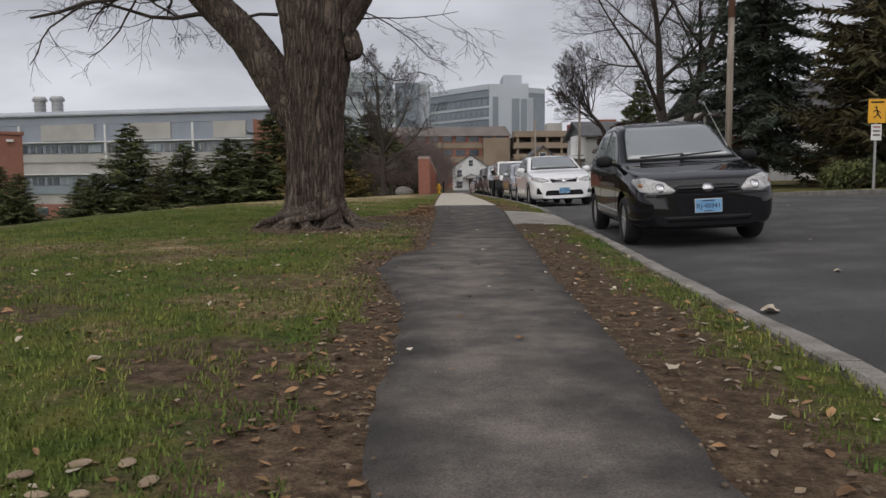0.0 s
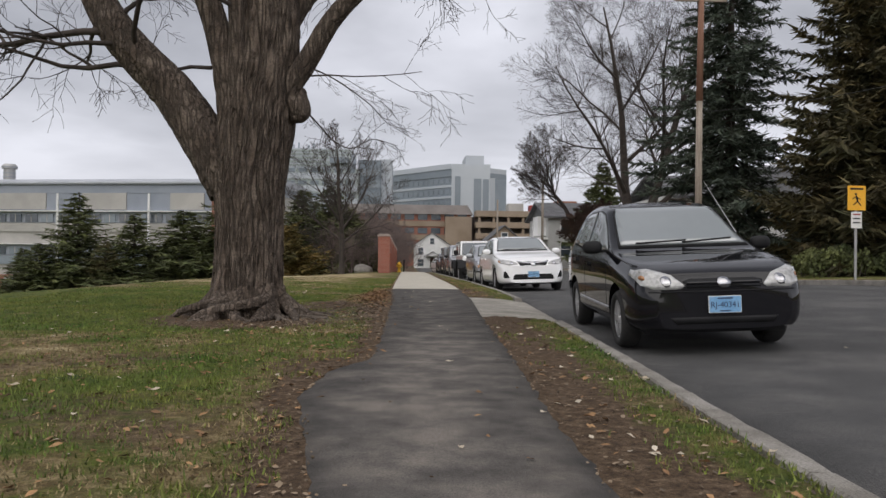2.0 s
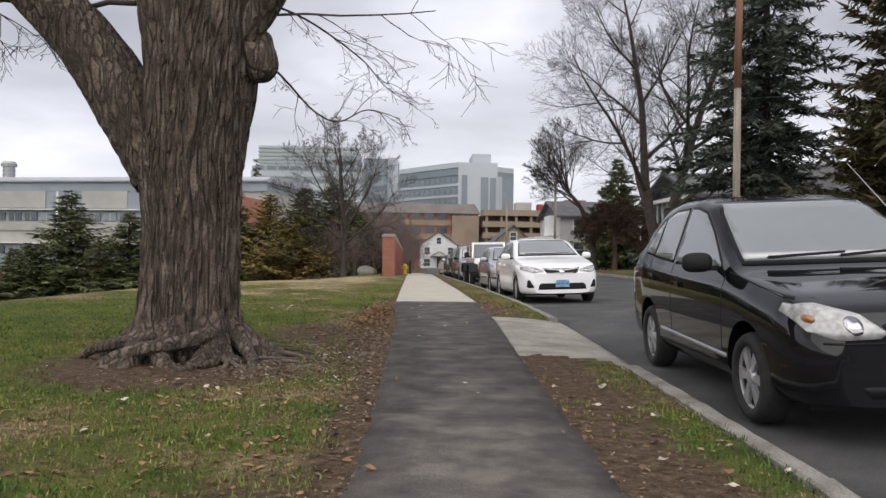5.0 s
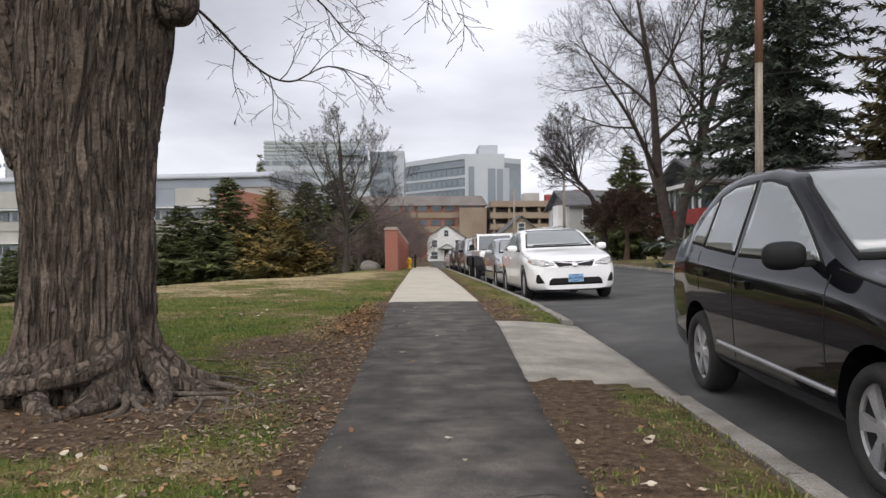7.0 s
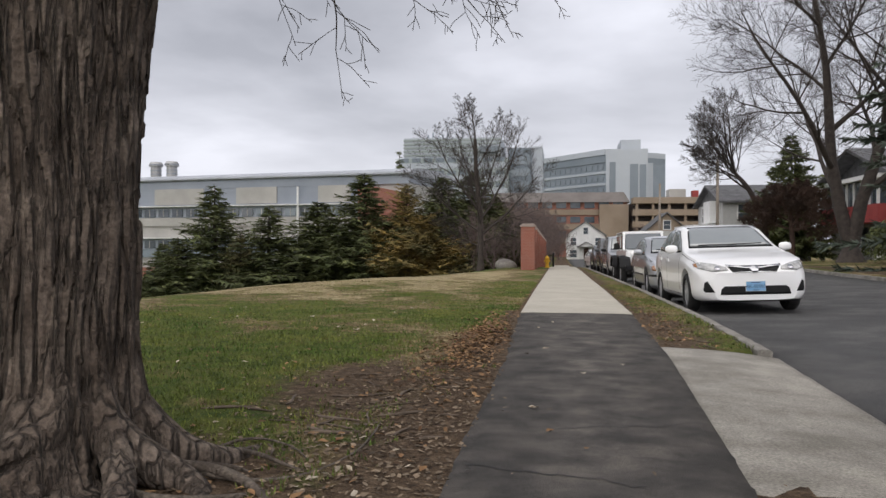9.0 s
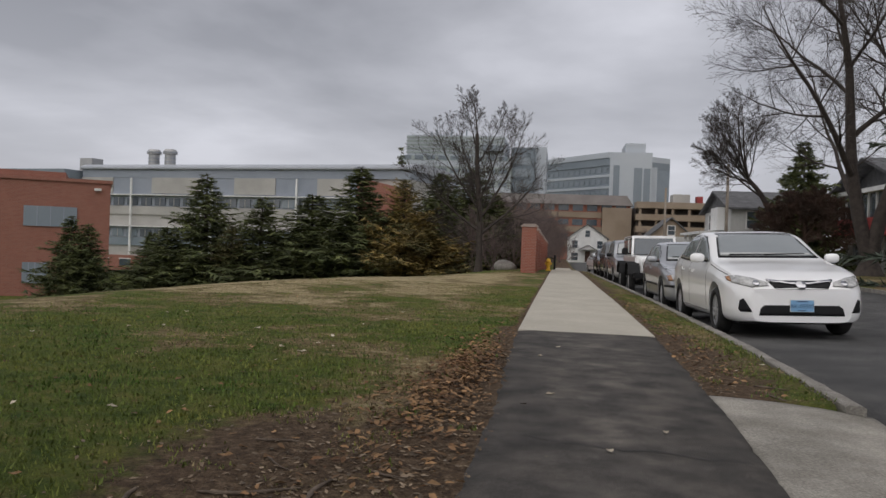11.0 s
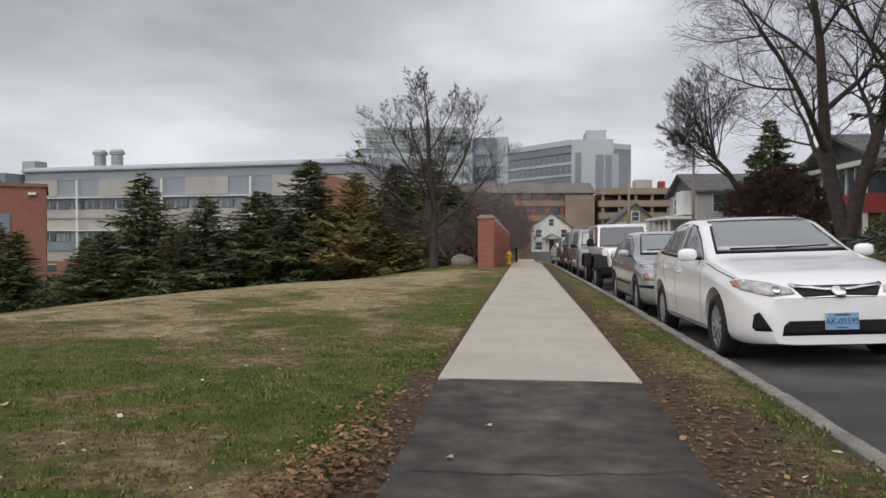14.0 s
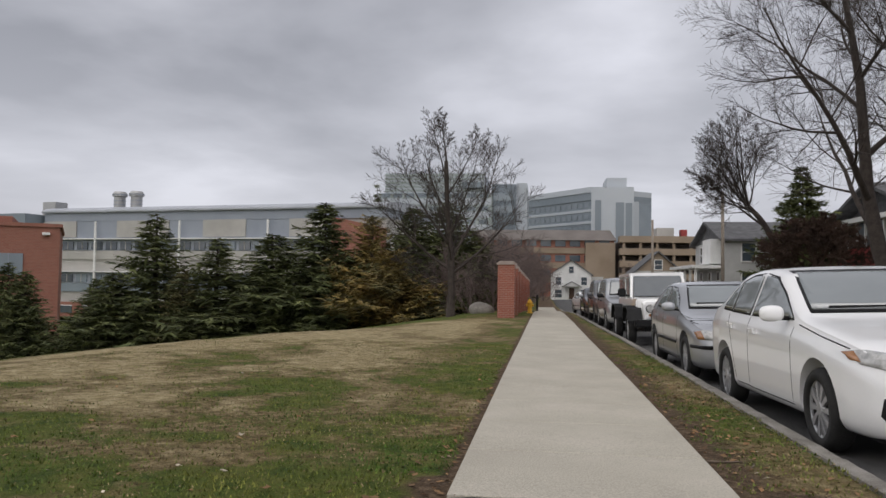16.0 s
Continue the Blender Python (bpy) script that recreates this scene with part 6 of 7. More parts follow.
def garages():
    ob = thing("brick_office_building", "brick and tan office block with a dark low roof", "building")
    block("wall", -16, 205, -3, 17.0, 225, 11.6, M["farbrick"], ob)
    bm = box(-17, 204, 11.6, 17.6, 226, 14.3)
    for v in bm.verts:
        if v.co.z > 13:
            v.co.y += 4 if v.co.y < 215 else -4
            v.co.x *= 0.93
    part("roof", bm, M["brownroof"], ob)
    for k in range(3):
        block("tan_band", -16.1, 204.7, 1.2 + 3.6 * k, 16.8, 205, 2.6 + 3.6 * k, M["tan"], ob)
        for q in range(9):
            block("window", -14.5 + 3.5 * q, 204.85, 2.9 + 3.6 * k, -12.0 + 3.5 * q, 205.02, 4.4 + 3.6 * k, M["glass"], ob)
    block("stair_bay", 10.2, 203.5, -3, 17.2, 205, 11.0, M["tan"], ob)
    o2 = thing("parking_garage", "tan concrete parking garage with open decks", "building")
    block("core", 18.4, 206, -3, 46, 232, 11.6, M["brownroof"], o2)
    for k in range(5):
        block("deck_band", 18.0, 200, -0.6 + 2.9 * k, 46.2, 206.2, 0.9 + 2.9 * k, M["tan"], o2, "tan parapet band")
    for k in range(8):
        block("column", 18.6 + 3.8 * k, 200.4, -3, 19.2 + 3.8 * k, 201.0, 12, M["tan"], o2)
    block("stair_tower", 38.8, 199, -3, 44, 206, 15.2, M["farbrick"], o2)
    block("rooftop_box", 27.5, 208, 12.4, 31.5, 214, 15.0, M["panel"], o2)
    block("rooftop_box", 33.2, 208, 12.4, 34.6, 211, 14.6, M["redpaint"], o2)


garages()


def gable_roof(x0, x1, y0, y1, z, h, along_y=True, over=0.35, thick=0.18):
    """Two sloped slabs; the ridge runs along y (gable to the street end) or along x."""
    bm = bmesh.new()
    if along_y:
        mid = (x0 + x1) / 2
        tris = [((x0 - over, z - over * h / (mid - x0)), (mid, z + h)), ((x1 + over, z - over * h / (mid - x0)), (mid, z + h))]
        for (xa, za), (xb, zb) in tris:
            vs = [bm.verts.new(p) for p in ((xa, y0 - over, za), (xb, y0 - over, zb), (xb, y1 + over, zb), (xa, y1 + over, za), (xa, y0 - over, za + thick), (xb, y0 - over, zb + thick), (xb, y1 + over, zb + thick), (xa, y1 + over, za + thick))]
            for f in ((0, 1, 2, 3), (4, 5, 6, 7), (0, 1, 5, 4), (1, 2, 6, 5), (2, 3, 7, 6), (3, 0, 4, 7)):
                bm.faces.new([vs[i] for i in f])
    else:
        mid = (y0 + y1) / 2
        for ya, yb in ((y0 - over, mid), (y1 + over, mid)):
            za, zb = z - over * h / (mid - y0), z + h
            vs = [bm.verts.new(p) for p in ((x0 - over, ya, za), (x0 - over, yb, zb), (x1 + over, yb, zb), (x1 + over, ya, za), (x0 - over, ya, za + thick), (x0 - over, yb, zb + thick), (x1 + over, yb, zb + thick), (x1 + over, ya, za + thick))]
            for f in ((0, 1, 2, 3), (4, 5, 6, 7), (0, 1, 5, 4), (1, 2, 6, 5), (2, 3, 7, 6), (3, 0, 4, 7)):
                bm.faces.new([vs[i] for i in f])
    bmesh.ops.recalc_face_normals(bm, faces=bm.faces[:])
    return bm


def gable_wall(x0, x1, y, z, h, d=0.2):
    bm = bmesh.new()
    for yy in (y, y + d):
        bm.faces.new([bm.verts.new(p) for p in ((x0, yy, z), (x1, yy, z), ((x0 + x1) / 2, yy, z + h))])
    fs = bm.faces[:]
    a, b = [f.verts[:] for f in fs]
    for i in range(3):
        bm.faces.new((a[i], a[(i + 1) % 3], b[(i + 1) % 3], b[i]))
    bmesh.ops.recalc_face_normals(bm, faces=bm.faces[:])
    return bm


def sash(ob, x, y, z, w, h, side="front", frame_m="white"):
    wd = part("window", box(x - w / 2, y - 0.05, z, x + w / 2, y + 0.02, z + h) if side == "front" else box(x - 0.05, y - w / 2, z, x + 0.02, y + w / 2, z + h), M["glass"], ob)
    for a0, a1, b0, b1 in ((-w / 2 - 0.1, w / 2 + 0.1, -0.1, 0.0), (-w / 2 - 0.1, w / 2 + 0.1, h, h + 0.1), (-w / 2 - 0.1, -w / 2, 0, h), (w / 2, w / 2 + 0.1, 0, h), (-w / 2, w / 2, h / 2 - 0.03, h / 2 + 0.03)):
        bm = box(x + a0, y - 0.09, z + b0, x + a1, y + 0.02, z + b1) if side == "front" else box(x - 0.09, y + a0, z + b0, x + 0.02, y + a1, z + b1)
        part("frame", bm, M[frame_m], wd)


def white_house():
    ob = thing("house", "white wooden gabled house at the street's end", "house")
    x0, x1, y0, y1, zb, ze = 1.8, 9.6, 170, 181, -3, 3.0
    block("wall", x0, y0, zb, x1, y1, ze, M["white"], ob, "white clapboard wall")
    part("gable", gable_wall(x0, x1, y0, ze, 2.7), M["white"], ob)
    part("roof", gable_roof(x0, x1, y0, y1, ze, 2.75, True, 0.4), M["shingle"], ob, "grey shingle roof")
    sash(ob, 5.7, y0, 3.2, 0.9, 1.3)
    for x in (3.2, 8.2):
        sash(ob, x, y0, 0.9, 1.1, 1.5)
        sash(ob, x, y0, -1.6, 1.3, 1.5)
    block("door", 5.3, y0 - 0.06, -1.9, 6.3, y0, 0.3, M["redtwig"], ob)
    part("porch_roof", gable_roof(4.2, 7.4, y0 - 1.6, y0 - 0.1, 0.6, 0.9, True, 0.3, 0.12), M["shingle"], ob)
    part("porch_gable", gable_wall(4.2, 7.4, y0 - 1.6, 0.6, 0.9, 0.1), M["white"], ob)
    for x in (4.3, 7.3):
        part("porch_post", box(x - 0.1, y0 - 1.6, -2.2, x + 0.1, y0 - 1.4, 0.6), M["white"], ob)
    block("side_wing", 9.6, 174, -3, 12.2, 180, 2.6, M["siding"], ob)


white_house()


def tan_house():
    ob = thing("house", "small tan gabled house behind parked cars", "house")
    x0, x1, y0 = 12.4, 18.0, 120
    block("wall", x0, y0, -2.5, x1, y0 + 9, 3.0, M["siding"], ob)
    part("gable", gable_wall(x0, x1, y0, 3.0, 2.4), M["tan"], ob)
    part("roof", gable_roof(x0, x1, y0, y0 + 9, 3.0, 2.45, True, 0.4), M["shingle"], ob)
    sash(ob, 15.2, y0, 3.2, 0.9, 1.2)
    sash(ob, 13.8, y0, 0.6, 1.0, 1.4)


tan_house()


def porch_house():
    ob = thing("house", "grey-white two-storey house with a front porch", "house")
    x0, x1, y0, y1 = 14.6, 22.0, 80, 92
    zb = ground_z(15, 85) - 0.3
    block("wall", x0, y0, zb, x1, y1, 4.9, M["siding"], ob, "grey-white clapboard wall")
    part("roof", gable_roof(x0, x1, y0, y1, 4.9, 1.7, False, 0.5), M["shingle"], ob, "dark shingle roof")
    part("gable", gable_wall(y0, y1, 0, 4.9, 1.7), M["shingle"], ob).matrix_basis = pose(x0 + 0.2, 0, 0, 0, 0, 90)
    for z in (0.9, 3.2):
        for y in (82.2, 85.5, 89):
            sash(ob, x0, y, z, 1.0, 1.4, "side")
        for x in (16.4, 19.8):
            sash(ob, x, y0, z, 1.0, 1.4)
    block("porch_floor", x0 - 2.2, y0 + 0.6, zb, x0, y1 - 1, zb + 0.8, M["siding"], ob)
    block("porch_roof", x0 - 2.5, y0 + 0.3, 2.6, x0, y1 - 0.7, 2.85, M["white"], ob)
    for k in range(5):
        y = y0 + 0.8 + 2.35 * k
        part("porch_post", box(x0 - 2.2, y - 0.09, zb + 0.8, x0 - 2.02, y + 0.09, 2.6), M["white"], ob)
    block("upper_bay", x0 - 0.9, y0 + 1.2, 3.0, x0, y0 + 4.2, 5.0, M["white"], ob)


porch_house()


def red_house():
    ob = thing("house", "dark red house with a glazed upper porch and white trim", "house", Matrix.Translation((0.63, -6.45, 0)) @ Matrix.Scale(1.3, 4))
    x0, x1, y0, y1 = 18.2, 26, 56.5, 68
    zb = ground_z(18, 60) - 0.3
    block("wall", x0, y0, zb, x1, y1, 4.6, M["siding"], ob, "pale lower wall")
    block("red_band", x0 - 1.3, y0 + 0.4, 2.1, x0, y1 - 1.5, 3.1, M["redpaint"], ob, "dark red siding band")
    block("red_band", x0 + 0.3, y0 - 0.06, 2.1, x1, y0, 3.1, M["redpaint"], ob)
    block("porch_glass", x0 - 1.2, y0 + 0.5, 3.1, x0, y1 - 1.6, 4.5, M["glass"], ob)
    for k in range(9):
        y = y0 + 0.45 + 1.15 * k
        part("porch_mullion", box(x0 - 1.3, y, 3.1, x0 - 1.16, y + 0.12, 4.5), M["white"], ob)
    for k in range(4):
        part("porch_post", box(x0 - 1.3, y0 + 0.5 + 3 * k, zb, x0 - 1.1, y0 + 0.7 + 3 * k, 2.1), M["white"], ob)
    block("porch_eave", x0 - 1.6, y0 + 0.2, 4.5, x0, y1 - 1.2, 4.75, M["white"], ob)
    part("roof", gable_roof(x0 - 0.6, x1, y0, y1, 4.75, 1.8, False, 0.5), M["shingle"], ob, "grey shingle roof")
    part("gable", gable_wall(y0, y1, 0, 4.75, 1.8), M["shingle"], ob).matrix_basis = pose(x0 + 0.2, 0, 0, 0, 0, 90)
    for y in (58.5, 62, 65):
        sash(ob, x0, y, 0.5, 1.0, 1.4, "side")
    block("awning", x0 - 1.9, y0 + 4.4, 1.6, x0 - 1.2, y0 + 6.2, 1.75, M["signwhite"], ob)
    o2 = thing("house", "white two-storey house partly behind trees", "house")
    x0, x1, y0, y1 = 24.5, 32, 54, 63
    zb = ground_z(26, 58) - 0.3
    block("wall", x0, y0, zb, x1, y1, 4.8, M["white"], o2, "white clapboard wall")
    part("roof", gable_roof(x0, x1, y0, y1, 4.8, 2.8, False, 0.5), M["shingle"], o2)
    part("gable", gable_wall(y0, y1, 0, 4.8, 2.8), M["white"], o2).matrix_basis = pose(x0 + 0.2, 0, 0, 0, 0, 90)
    for y in (55.6, 58.5, 61.4):
        for z in (0.9, 3.1):
            sash(o2, x0, y, z, 0.95, 1.4, "side")
    for x in (26.2, 29.5):
        for z in (0.9, 3.1):
            sash(o2, x, y0, z, 0.95, 1.4)
    o3 = thing("house", "white bungalow with a dark eave behind dark pines", "house")
    x0, x1, y0, y1 = 24.0, 40, 33, 44
    zb = ground_z(26, 36) - 0.3
    block("wall", x0, y0, zb, x1, y1, 3.1, M["white"], o3, "white wall")
    part("roof", gable_roof(x0, x1, y0, y1, 3.1, 2.2, False, 0.6), M["shingle"], o3)
    part("gable", gable_wall(y0, y1, 0, 3.1, 2.2), M["shingle"], o3).matrix_basis = pose(x0 + 0.2, 0, 0, 0, 0, 90)
    for x in (26, 29, 32.5, 36):
        sash(o3, x, y0, 1.0, 1.3, 1.4)


red_house()


def brick_wall():
    ob = tagged(new("wall_brick"), "red brick garden wall with capped piers", "wall", kind="structure")
    n = 9
    for k in range(n):
        y = 49.0 + 4.4 * k
        z = base_z(y) - 0.3
        top = -0.29 + 2.38 - 0.018 * (y - 49)
        pier = part("pier", box(-1.64, y, z, -0.92, y + 0.72, top - 0.14, 0.01), M["brick"], ob, "red brick pier with a stone cap")
        part("pier_cap", box(-1.70, y - 0.06, top - 0.14, -0.86, y + 0.78, top - 0.05, 0.02), M["cap"], pier)
        part("pier_cap", box(-1.62, y + 0.02, top - 0.05, -0.94, y + 0.70, top + 0.02, 0.03), M["cap"], pier)
        if k < n - 1:
            pan = part("wall_panel", box(-1.44, y + 0.72, z - 0.1, -1.12, y + 4.4, top - 0.62), M["brick"], ob)
            part("coping", box(-1.50, y + 0.74, top - 0.62, -1.06, y + 4.38, top - 0.54, 0.015), M["cap"], pan)


brick_wall()


def hydrant(x, y):
    z = base_z(y)
    ob = thing("fire_hydrant", "yellow fire hydrant beside the pavement", "hydrant", pose(x, y, z))
    part("barrel", lathe([(0, -0.05), (0.16, -0.05), (0.16, 0.05), (0.11, 0.07), (0.11, 0.5), (0.15, 0.52), (0.15, 0.56), (0.13, 0.6), (0.09, 0.68), (0.03, 0.71), (0.03, 0.76), (0, 0.76)], 20), M["hydrant"], ob, smooth=True)
    for s in (-1, 1):
        part("outlet", cone((s * 0.08, 0, 0.42), (s * 0.2, 0, 0.42), 0.06, 0.065, 12), M["hydrant"], ob)
    part("outlet", cone((0, -0.08, 0.38), (0, -0.21, 0.38), 0.075, 0.08, 12), M["hydrant"], ob)


hydrant(-0.42, 57.5)


def bollard(x, y):
    ob = thing("bollard", "dark post at the pavement's far end", "post", pose(x, y, base_z(y)))
    part("post", lathe([(0, -0.1), (0.07, -0.1), (0.07, 1.0), (0.04, 1.06), (0, 1.06)], 12), M["trim"], ob)


bollard(-0.1, 66)


def pole(x, y, h, r, label, two=False, arm=False):
    z = ground_z(x, y)
    ob = thing("utility_pole", label, "utility pole", pose(x, y, z))
    if two:
        part("lower_pole", cone((0, 0, -0.2), (0.0, 0, 7.4), r, r * 0.86, 14), M["polewood"], ob, "pale weathered lower pole", True)
        part("upper_pole", cone((0.0, 0, 7.4), (0.05, 0, h), r * 0.95, r * 0.75, 14), M["polered"], ob, "reddish upper pole", True)
    else:
        part("shaft", cone((0, 0, -0.2), (0, 0, h), r, r * 0.75, 12), M["polewood"], ob, "", True)
    if arm:
        part("crossarm", box(-1.1, -0.06, h - 0.9, 1.1, 0.06, h - 0.78), M["polewood"], ob)
        for s in (-0.9, -0.4, 0.4, 0.9):
            part("insulator", lathe([(0, 0), (0.05, 0), (0.06, 0.06), (0.03, 0.14), (0, 0.14)], 10), M["trim"], ob).matrix_basis = pose(s, 0, h - 0.78)
    return ob


pole(12.3, 33.5, 12.5, 0.15, "tall weathered utility pole with a reddish top", True, True)
pole(12.2, 70, 7.9, 0.13, "plain grey utility pole beside a bare tree", False)
pole(11.7, 100, 9.2, 0.15, "distant bare utility pole", False)


def cable(a, b, sag, label):
    A, B = Vector(a), Vector(b)
    pts = [A.lerp(B, k / 16) - Vector((0, 0, sag * 4 * (k / 16) * (1 - k / 16))) for k in range(17)]
    T = Tubes()
    T.tube(pts, [0.012] * 17, 5)
    tagged(new("overhead_cable", T.mesh("overhead_cable", M["cable"])), label, "cable")


cable((12.3, 33.5, 7.6), (12.2, 70, 7.9), 0.6, "thin black overhead cable between poles")
cable((12.3, 33.5, 7.0), (22.0, 26, 8.4), 0.5, "thin black overhead service cable")
cable((12.3, 33.5, 8.2), (20.5, 47, 5.4), 0.6, "thin black overhead service cable")


def crossing_sign():
    x, y = 13.15, 23.6
    z = ground_z(x, y)
    ob = thing("crossing_sign", "yellow pedestrian crossing sign with a small white plate", "road sign", pose(x, y, z))
    part("post", box(-0.03, -0.02, -0.1, 0.03, 0.02, 2.75), M["galv"], ob)
    s = part("sign_plate", box(-0.27, -0.045, 2.02, 0.27, -0.03, 2.74, 0.004), M["signyellow"], ob, "yellow sheet with a dark walking symbol")
    bits = [((-0.02, 2.44), (0.03, 2.28), 0.05), ((0.03, 2.28), (0.12, 2.16), 0.035), ((0.02, 2.28), (-0.10, 2.17), 0.035), ((-0.02, 2.42), (0.11, 2.33), 0.028), ((-0.02, 2.42), (-0.12, 2.35), 0.028)]
    bm = bmesh.new()
    for a, b, w in bits:
        q = line_poly(a, b, w)
        bm.faces.new([bm.verts.new((u, -0.047, v)) for u, v in q])
    bm.faces.new([bm.verts.new((-0.03 + 0.035 * math.cos(t * math.pi / 6), -0.047, 2.49 + 0.035 * math.sin(t * math.pi / 6))) for t in range(12)])
    part("symbol", bm, M["trim"], s)
    part("lettering_bar", box(-0.2, -0.047, 2.62, 0.2, -0.0452, 2.67), M["trim"], s)
    p2 = part("plate", box(-0.16, -0.045, 1.50, 0.16, -0.03, 1.98, 0.004), M["signwhite"], ob, "small white plate")
    for k in range(3):
        part("lettering_bar", box(-0.11, -0.047, 1.88 - 0.12 * k, 0.11, -0.0452, 1.92 - 0.12 * k), M["redpaint"] if k == 0 else M["trim"], p2)


crossing_sign()


def boulder(x, y, s):
    bm = bmesh.new()
    bmesh.ops.create_icosphere(bm, subdivisions=3, radius=s)
    for v in bm.verts:
        v.co = Vector((v.co.x * 1.4, v.co.y, v.co.z * 0.9)) * (1 + 0.3 * noise.noise(v.co * 1.4))
    ob = thing("boulder", "large grey boulder at the lawn's edge", "boulder", pose(x, y, ground_z(x, y) + 0.35 * s))
    part("stone", bm, M["rock"], ob, "", True)


boulder(-3.1, 58, 0.5)
# ---- grass, leaves and litter ----
def blades():
    rng = random.Random(9)
    lists = {"grass": ([], []), "drygrass": ([], [])}
    made = 0
    while made < 260000:
        if rng.random() < 0.80:
            y = 1.0 + 32 * rng.random() ** 1.5
            x = -0.15 - 6.8 * rng.random() ** 1.25
        else:
            y = 1.0 + 30 * rng.random() ** 1.2
            x = rng.uniform(0.7, 2.35)
        if x > 0 and (x > kerb_x(y) or (11.8 < y < 17.1) or x < (path_r(y) if y < 20.7 else 1.42) + 0.03):
            continue
        if x < 0 and x > (path_l(y) if y < 20.7 else -0.26) - 0.03:
            continue
        made += 1
        n = noise.noise((x * 3, y * 3, 2)) * 0.5 + noise.noise((x * 9, y * 9, 6)) * 0.3
        if soil_at(x, y) + n > 0.62:
            continue
        dry = dry_at(x, y) + 0.35 * n + rng.uniform(-0.3, 0.3) * (1 + sm(12, 24, y))
        V, F = lists["drygrass" if dry > 0.52 else "grass"]
        far = 1 + 0.05 * max(0, y - 6)
        tuft = 1 + 0.8 * max(0, noise.noise((x * 2.2, y * 2.2, 9)))
        h = rng.uniform(0.012, 0.038) * tuft * (0.55 if dry > 0.52 else 1.0) * (1 - 0.35 * sm(16, 26, y))
        w = rng.uniform(0.003, 0.006) * far
        a = rng.uniform(0, 6.28)
        flat = 1.6 if dry > 0.52 else 0.8
        d = Vector((math.cos(a), math.sin(a), 0))
        s = Vector((-d.y, d.x, 0)) * w
        p = Vector((x, y, ground_z(x, y) - 0.004))
        i = len(V)
        V.extend((p - s, p + s, p + d * h * rng.uniform(0.2, 1) * flat + Vector((0, 0, h))))
        F.append((i, i + 1, i + 2))
    for key, (V, F) in lists.items():
        lab = "short green lawn grass blades" if key == "grass" else "short dry straw-coloured grass blades"
        tagged(new("grass" if key == "grass" else "dry_grass", mesh_from(key, V, F, M[key])), lab, "grass", kind="stuff")


blades()


def flakes(name, label, category, material, spots, seed, size, curl=0.5):
    """Small curled pieces lying on the ground."""
    rng = random.Random(seed)
    V, F = [], []
    for count, cx, cy, rx, ry, *heap in spots:
        for _ in range(count):
            x, y = rng.gauss(cx, rx), rng.gauss(cy, ry)
            if 20.7 < y and -0.25 < x < 1.42 and rng.random() < 0.97:
                continue
            on_path = y < 20.7 and path_l(y) < x < path_r(y)
            if on_path and rng.random() < 0.93:
                continue
            if x > kerb_x(y) - 0.02 and rng.random() < 0.9:
                continue
            z = base_z(y) + 0.024 if on_path else (road_z(x - kerb_x(y), y) if x > kerb_x(y) + 0.14 else ground_z(x, y))
            s = size * rng.uniform(0.45, 1.5)
            a = rng.uniform(0, 6.28)
            u = Vector((math.cos(a), math.sin(a), rng.uniform(-0.35, 0.35))) * s
            v = Vector((-math.sin(a), math.cos(a), rng.uniform(-0.35, 0.35))) * s * rng.uniform(0.35, 0.7)
            pile = heap[0] * math.exp(-((x - cx) / rx) ** 2 * 0.5) * rng.random() if heap else 0
            p = Vector((x, y, z + 0.006 + s * 0.18 * rng.random() + pile))
            c = Vector((0, 0, s * curl * rng.uniform(0.1, 0.7)))
            i = len(V)
            V.extend((p - u, p - v * 0.8 - u * 0.2 + c * 0.4, p + u * 0.4 - v + c, p + u, p + v * 0.9 + u * 0.2 + c * 0.8, p - u * 0.4 + v * 0.8 + c * 0.2, p - c * 0.1))
            for k in range(6):
                F.append((i + k, i + (k + 1) % 6, i + 6))
    tagged(new(name, mesh_from(name, V, F, material)), label, category, kind="stuff")


flakes("leaf_litter", "drift of brown dead leaves beside the path", "leaves", M["leaf"],
       [(1900, -0.52, 17.6, 0.14, 1.1, 0.08), (700, -0.55, 15.8, 0.24, 1.0, 0.05), (260, -0.45, 6, 0.25, 3), (260, 1.25, 5, 0.3, 3.2), (1100, -2.2, 6.5, 1.5, 3.2), (500, -1.0, 10, 0.8, 2.0), (300, -2.2, 17, 1.4, 3), (420, 1.75, 23, 0.2, 2.6), (260, 1.75, 29, 0.22, 4), (220, -0.36, 23, 0.12, 3), (200, 1.55, 18.6, 0.22, 1.0), (70, -3, 24, 2, 5), (120, -0.3, 3, 0.25, 1.5)], 3, 0.022)
flakes("pale_leaf_litter", "scattered pale curled leaves", "leaves", M["paleleaf"],
       [(90, -2.6, 16, 1.6, 4), (120, -2.3, 7, 1.5, 3.5), (60, 1.3, 4.5, 0.35, 2.5), (40, -0.7, 11.8, 0.4, 0.9), (30, 1.7, 20, 0.25, 4), (26, -2.5, 2.6, 0.5, 0.4), (26, 0.4, 8, 0.5, 5), (30, 4.5, 12, 2, 6), (24, -1.2, 1.85, 0.12, 0.08)], 4, 0.024)
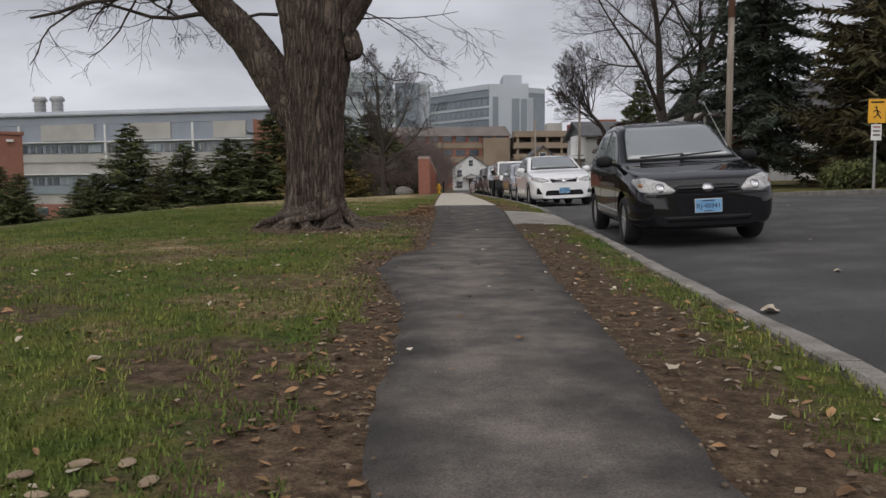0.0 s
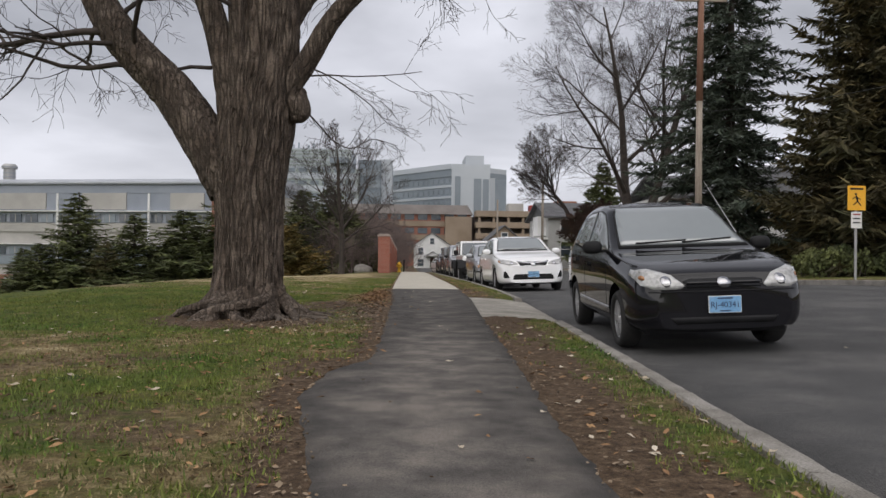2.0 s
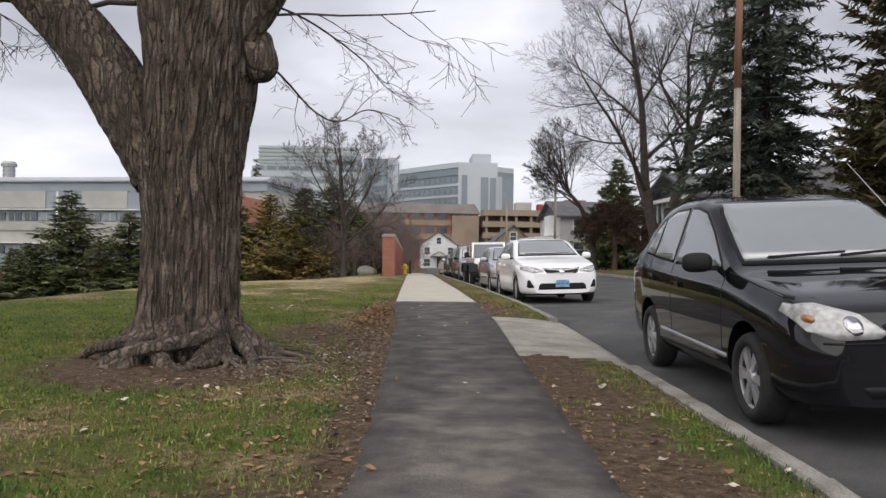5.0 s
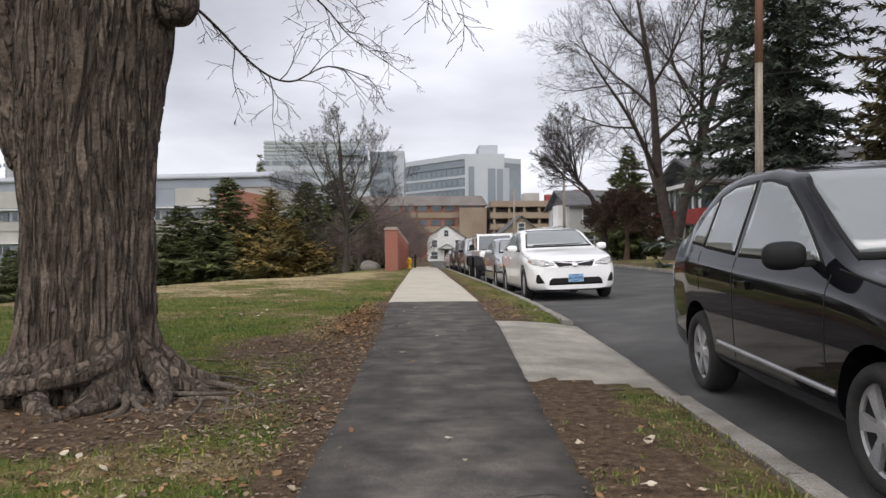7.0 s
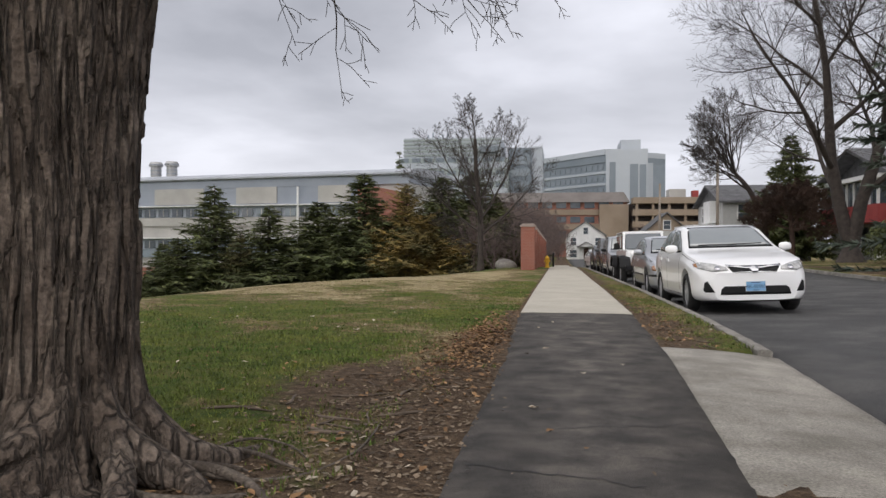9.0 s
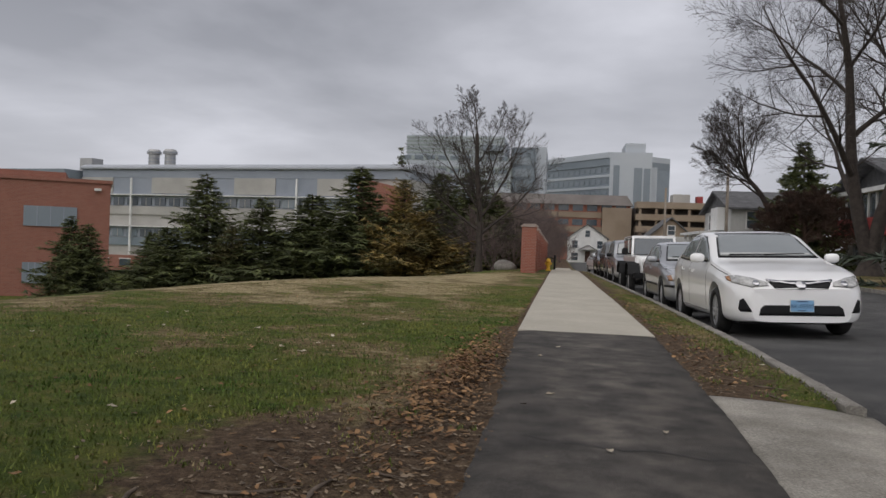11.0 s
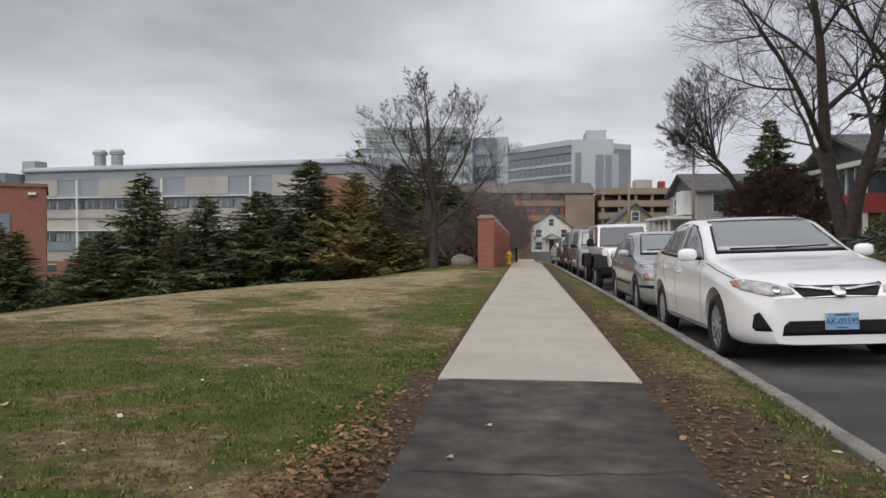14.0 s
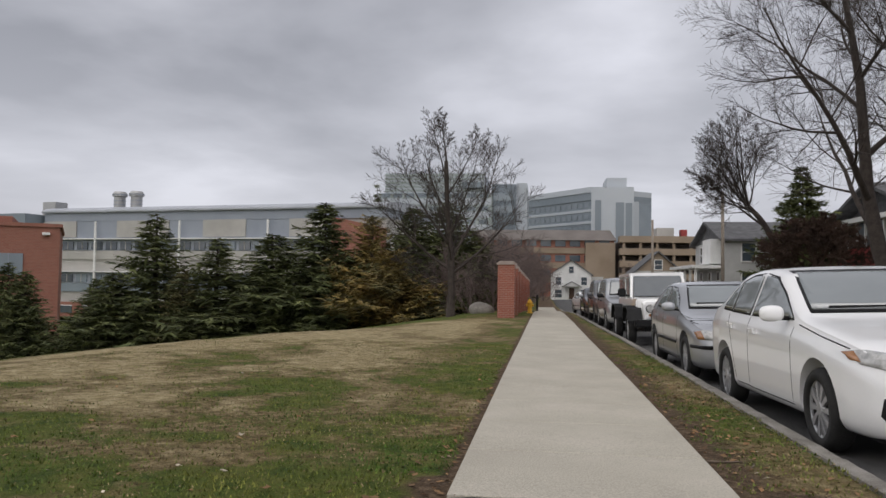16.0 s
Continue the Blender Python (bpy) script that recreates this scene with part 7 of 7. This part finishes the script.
flakes("wood_chips", "scattered wood chips and bark fragments", "wood chips", M["chip"],
       [(2300, -0.75, 13.4, 0.45, 1.3), (1000, -0.55, 11.0, 0.28, 0.9), (400, -0.4, 15.6, 0.2, 1.2), (500, -0.35, 4.5, 0.2, 2.5), (450, 1.2, 5.5, 0.28, 3.2), (160, 1.5, 10, 0.25, 1.4), (700, -1.5, 11.0, 0.6, 0.5), (150, -2.8, 2.0, 0.5, 0.6), (200, 1.65, 18.6, 0.25, 1.0), (300, 0.3, 6, 0.4, 5), (160, -0.3, 19, 0.1, 1.5)], 5, 0.015, 0.25)


def sticks():
    rng = random.Random(17)
    for k in range(34):
        if k < 24:
            x, y, ln = rng.gauss(-0.95, 0.38), rng.gauss(13.9, 0.9), rng.uniform(0.12, 0.42)
        else:
            x, y, ln = rng.gauss(1.6, 0.25), rng.uniform(3, 22), rng.uniform(0.15, 0.4)
        if x > path_l(y) - 0.06 and x < 0.8:
            continue
        a = rng.gauss(0.2, 0.7)
        p = Vector((x, y, ground_z(x, y) + 0.015))
        d = Vector((math.cos(a), math.sin(a), 0))
        n = Vector((-d.y, d.x, 0))
        pts = [p + d * ln * (f - 0.5) + n * 0.05 * ln * math.sin(f * 5 + k) for f in (0, 0.25, 0.5, 0.75, 1)]
        for q in pts:
            q.z = ground_z(q.x, q.y) + 0.008
        r = rng.uniform(0.005, 0.013)
        T = Tubes()
        T.tube(pts, [r * 0.6, r, r * 0.9, r * 0.8, r * 0.4], 7)
        tagged(new("stick", T.mesh("stick", M["stick"])), "short weathered stick lying on bare soil", "stick", "sticks by the path")


sticks()


def pebbles():
    rng = random.Random(23)
    V, F = [], []
    base = bmesh.new()
    bmesh.ops.create_icosphere(base, subdivisions=1, radius=1)
    bv, bf = [v.co.copy() for v in base.verts], [[v.index for v in f.verts] for f in base.faces]
    base.free()
    for _ in range(1100):
        y = rng.uniform(1.5, 20.5)
        side = rng.random() < 0.5
        x = path_l(y) - abs(rng.gauss(0, 0.10)) + 0.03 if side else path_r(y) + abs(rng.gauss(0, 0.12)) - 0.03
        if 11.9 < y < 17.1 and not side:
            continue
        s = rng.uniform(0.003, 0.0095)
        p = Vector((x, y, ground_z(x, y) + 0.02 * (path_l(y) < x < path_r(y)) + s * 0.3))
        sc = Vector((rng.uniform(.7, 1.4), rng.uniform(.7, 1.4), rng.uniform(.5, .9))) * s
        i = len(V)
        V.extend(p + Vector((v.x * sc.x, v.y * sc.y, v.z * sc.z)) for v in bv)
        F.extend(tuple(i + k for k in f) for f in bf)
    tagged(new("pebbles", mesh_from("pebbles", V, F, M["chip"])), "loose crumbs of gravel along the path edge", "gravel", kind="stuff")


pebbles()


def single_leaf(x, y, size, turn, material, label, name="leaf"):
    on = y < 20.7 and path_l(y) < x < path_r(y)
    z = base_z(y) + 0.026 if on else (road_z(x - kerb_x(y), y) + 0.006 if x > kerb_x(y) + 0.14 else ground_z(x, y) + 0.022)
    n = 12
    V, F = [Vector((0, 0, 0.004))], []
    for k in range(n):
        a = 2 * math.pi * k / n
        r = size * (0.62 + 0.38 * abs(math.cos(a * 2.5))) * (1.25 if k == 0 else 1)
        V.append(Vector((r * math.cos(a), 0.72 * r * math.sin(a), 0.006 + 0.35 * size * (0.4 + 0.6 * math.sin(a * 2 + turn)) ** 2)))
    for k in range(n):
        F.append((0, 1 + k, 1 + (k + 1) % n))
    ob = new(name, mesh_from("leaf", V, F, M[material]))
    ob.matrix_world = pose(x, y, z, 0, 0, math.degrees(turn))
    sol = ob.modifiers.new("thickness", "SOLIDIFY")
    sol.thickness = 0.002
    tagged(ob, label, "leaf", "single fallen leaves")


def scatter():
    rng = random.Random(77)
    for k in range(70):
        if k < 34:
            x, y = rng.uniform(-5.2, -0.9), rng.uniform(4, 22)
        elif k < 56:
            x, y = rng.uniform(0.9, 1.9), rng.uniform(2.2, 11)
        else:
            x, y = rng.uniform(0.0, 0.9), rng.uniform(3, 20)
        pale = rng.random() < 0.55
        single_leaf(x, y, rng.uniform(0.018, 0.040) if k < 56 else rng.uniform(0.015, 0.03), rng.uniform(0, 6.28), "paleleaf" if pale else "leaf", "pale curled fallen leaf lying on the ground" if pale else "brown curled fallen leaf lying on the ground")
    for x, y, s in ((2.15, 4.9, 0.09), (2.3, 3.6, 0.07), (3.4, 6.5, 0.05)):
        single_leaf(x, y, s, 1.0, "paleleaf", "pale scrap of leaves on the street")


scatter()


def flat_stones():
    rng = random.Random(5)
    for k in range(9):
        x, y = -1.12 + 0.13 * (k % 4) - 0.1 * (k // 4), 1.78 + 0.11 * (k // 3) + rng.uniform(-0.03, 0.03)
        bm = bmesh.new()
        bmesh.ops.create_icosphere(bm, subdivisions=2, radius=0.026)
        for v in bm.verts:
            v.co = Vector((v.co.x * 1.3, v.co.y * 0.8, v.co.z * 0.3)) * (1 + 0.9 * noise.noise(v.co * 14 + Vector((k, 0, 0))))
        ob = thing("stone", "pale flat stone at the lawn's edge", "stone", pose(x, y, ground_z(x, y) + 0.012, 0, 0, rng.uniform(0, 180)), "pale stones")
        part("body", bm, M["chip"], ob)


flat_stones()


def path_cracks():
    rng = random.Random(31)
    for k, (y, x0, x1, slant) in enumerate([(11.0, 0.2, 1.08, 0.25), (12.6, -0.1, 0.7, -0.2), (13.3, 0.1, 1.15, 0.3), (9.6, -0.1, 0.9, 0.1), (15.4, 0.0, 1.2, -0.25), (7.2, -0.3, 0.8, 0.15), (18.2, -0.1, 1.3, 0.1)]):
        V, F = [], []
        n = 22
        for i in range(n + 1):
            f = i / n
            x = x0 + (x1 - x0) * f
            yy = y + slant * f + 0.07 * noise.noise((f * 6, k * 3.1, 0)) + 0.03 * noise.noise((f * 19, k, 5))
            w = 0.0035 + 0.005 * abs(noise.noise((f * 9, k, 9))) * (1 - abs(2 * f - 1) * 0.7)
            z = base_z(yy) + 0.018 + 0.006 * noise.noise((x * 2.5, yy * 1.5, 0)) + 0.004
            V.extend(((x, yy - w, z), (x, yy + w, z)))
            if i:
                a = 2 * i
                F.append((a - 2, a, a + 1, a - 1))
        ob = link("crack", mesh_from("crack", V, F, M["trim"]), bpy.data.objects["pavement_asphalt"])


path_cracks()
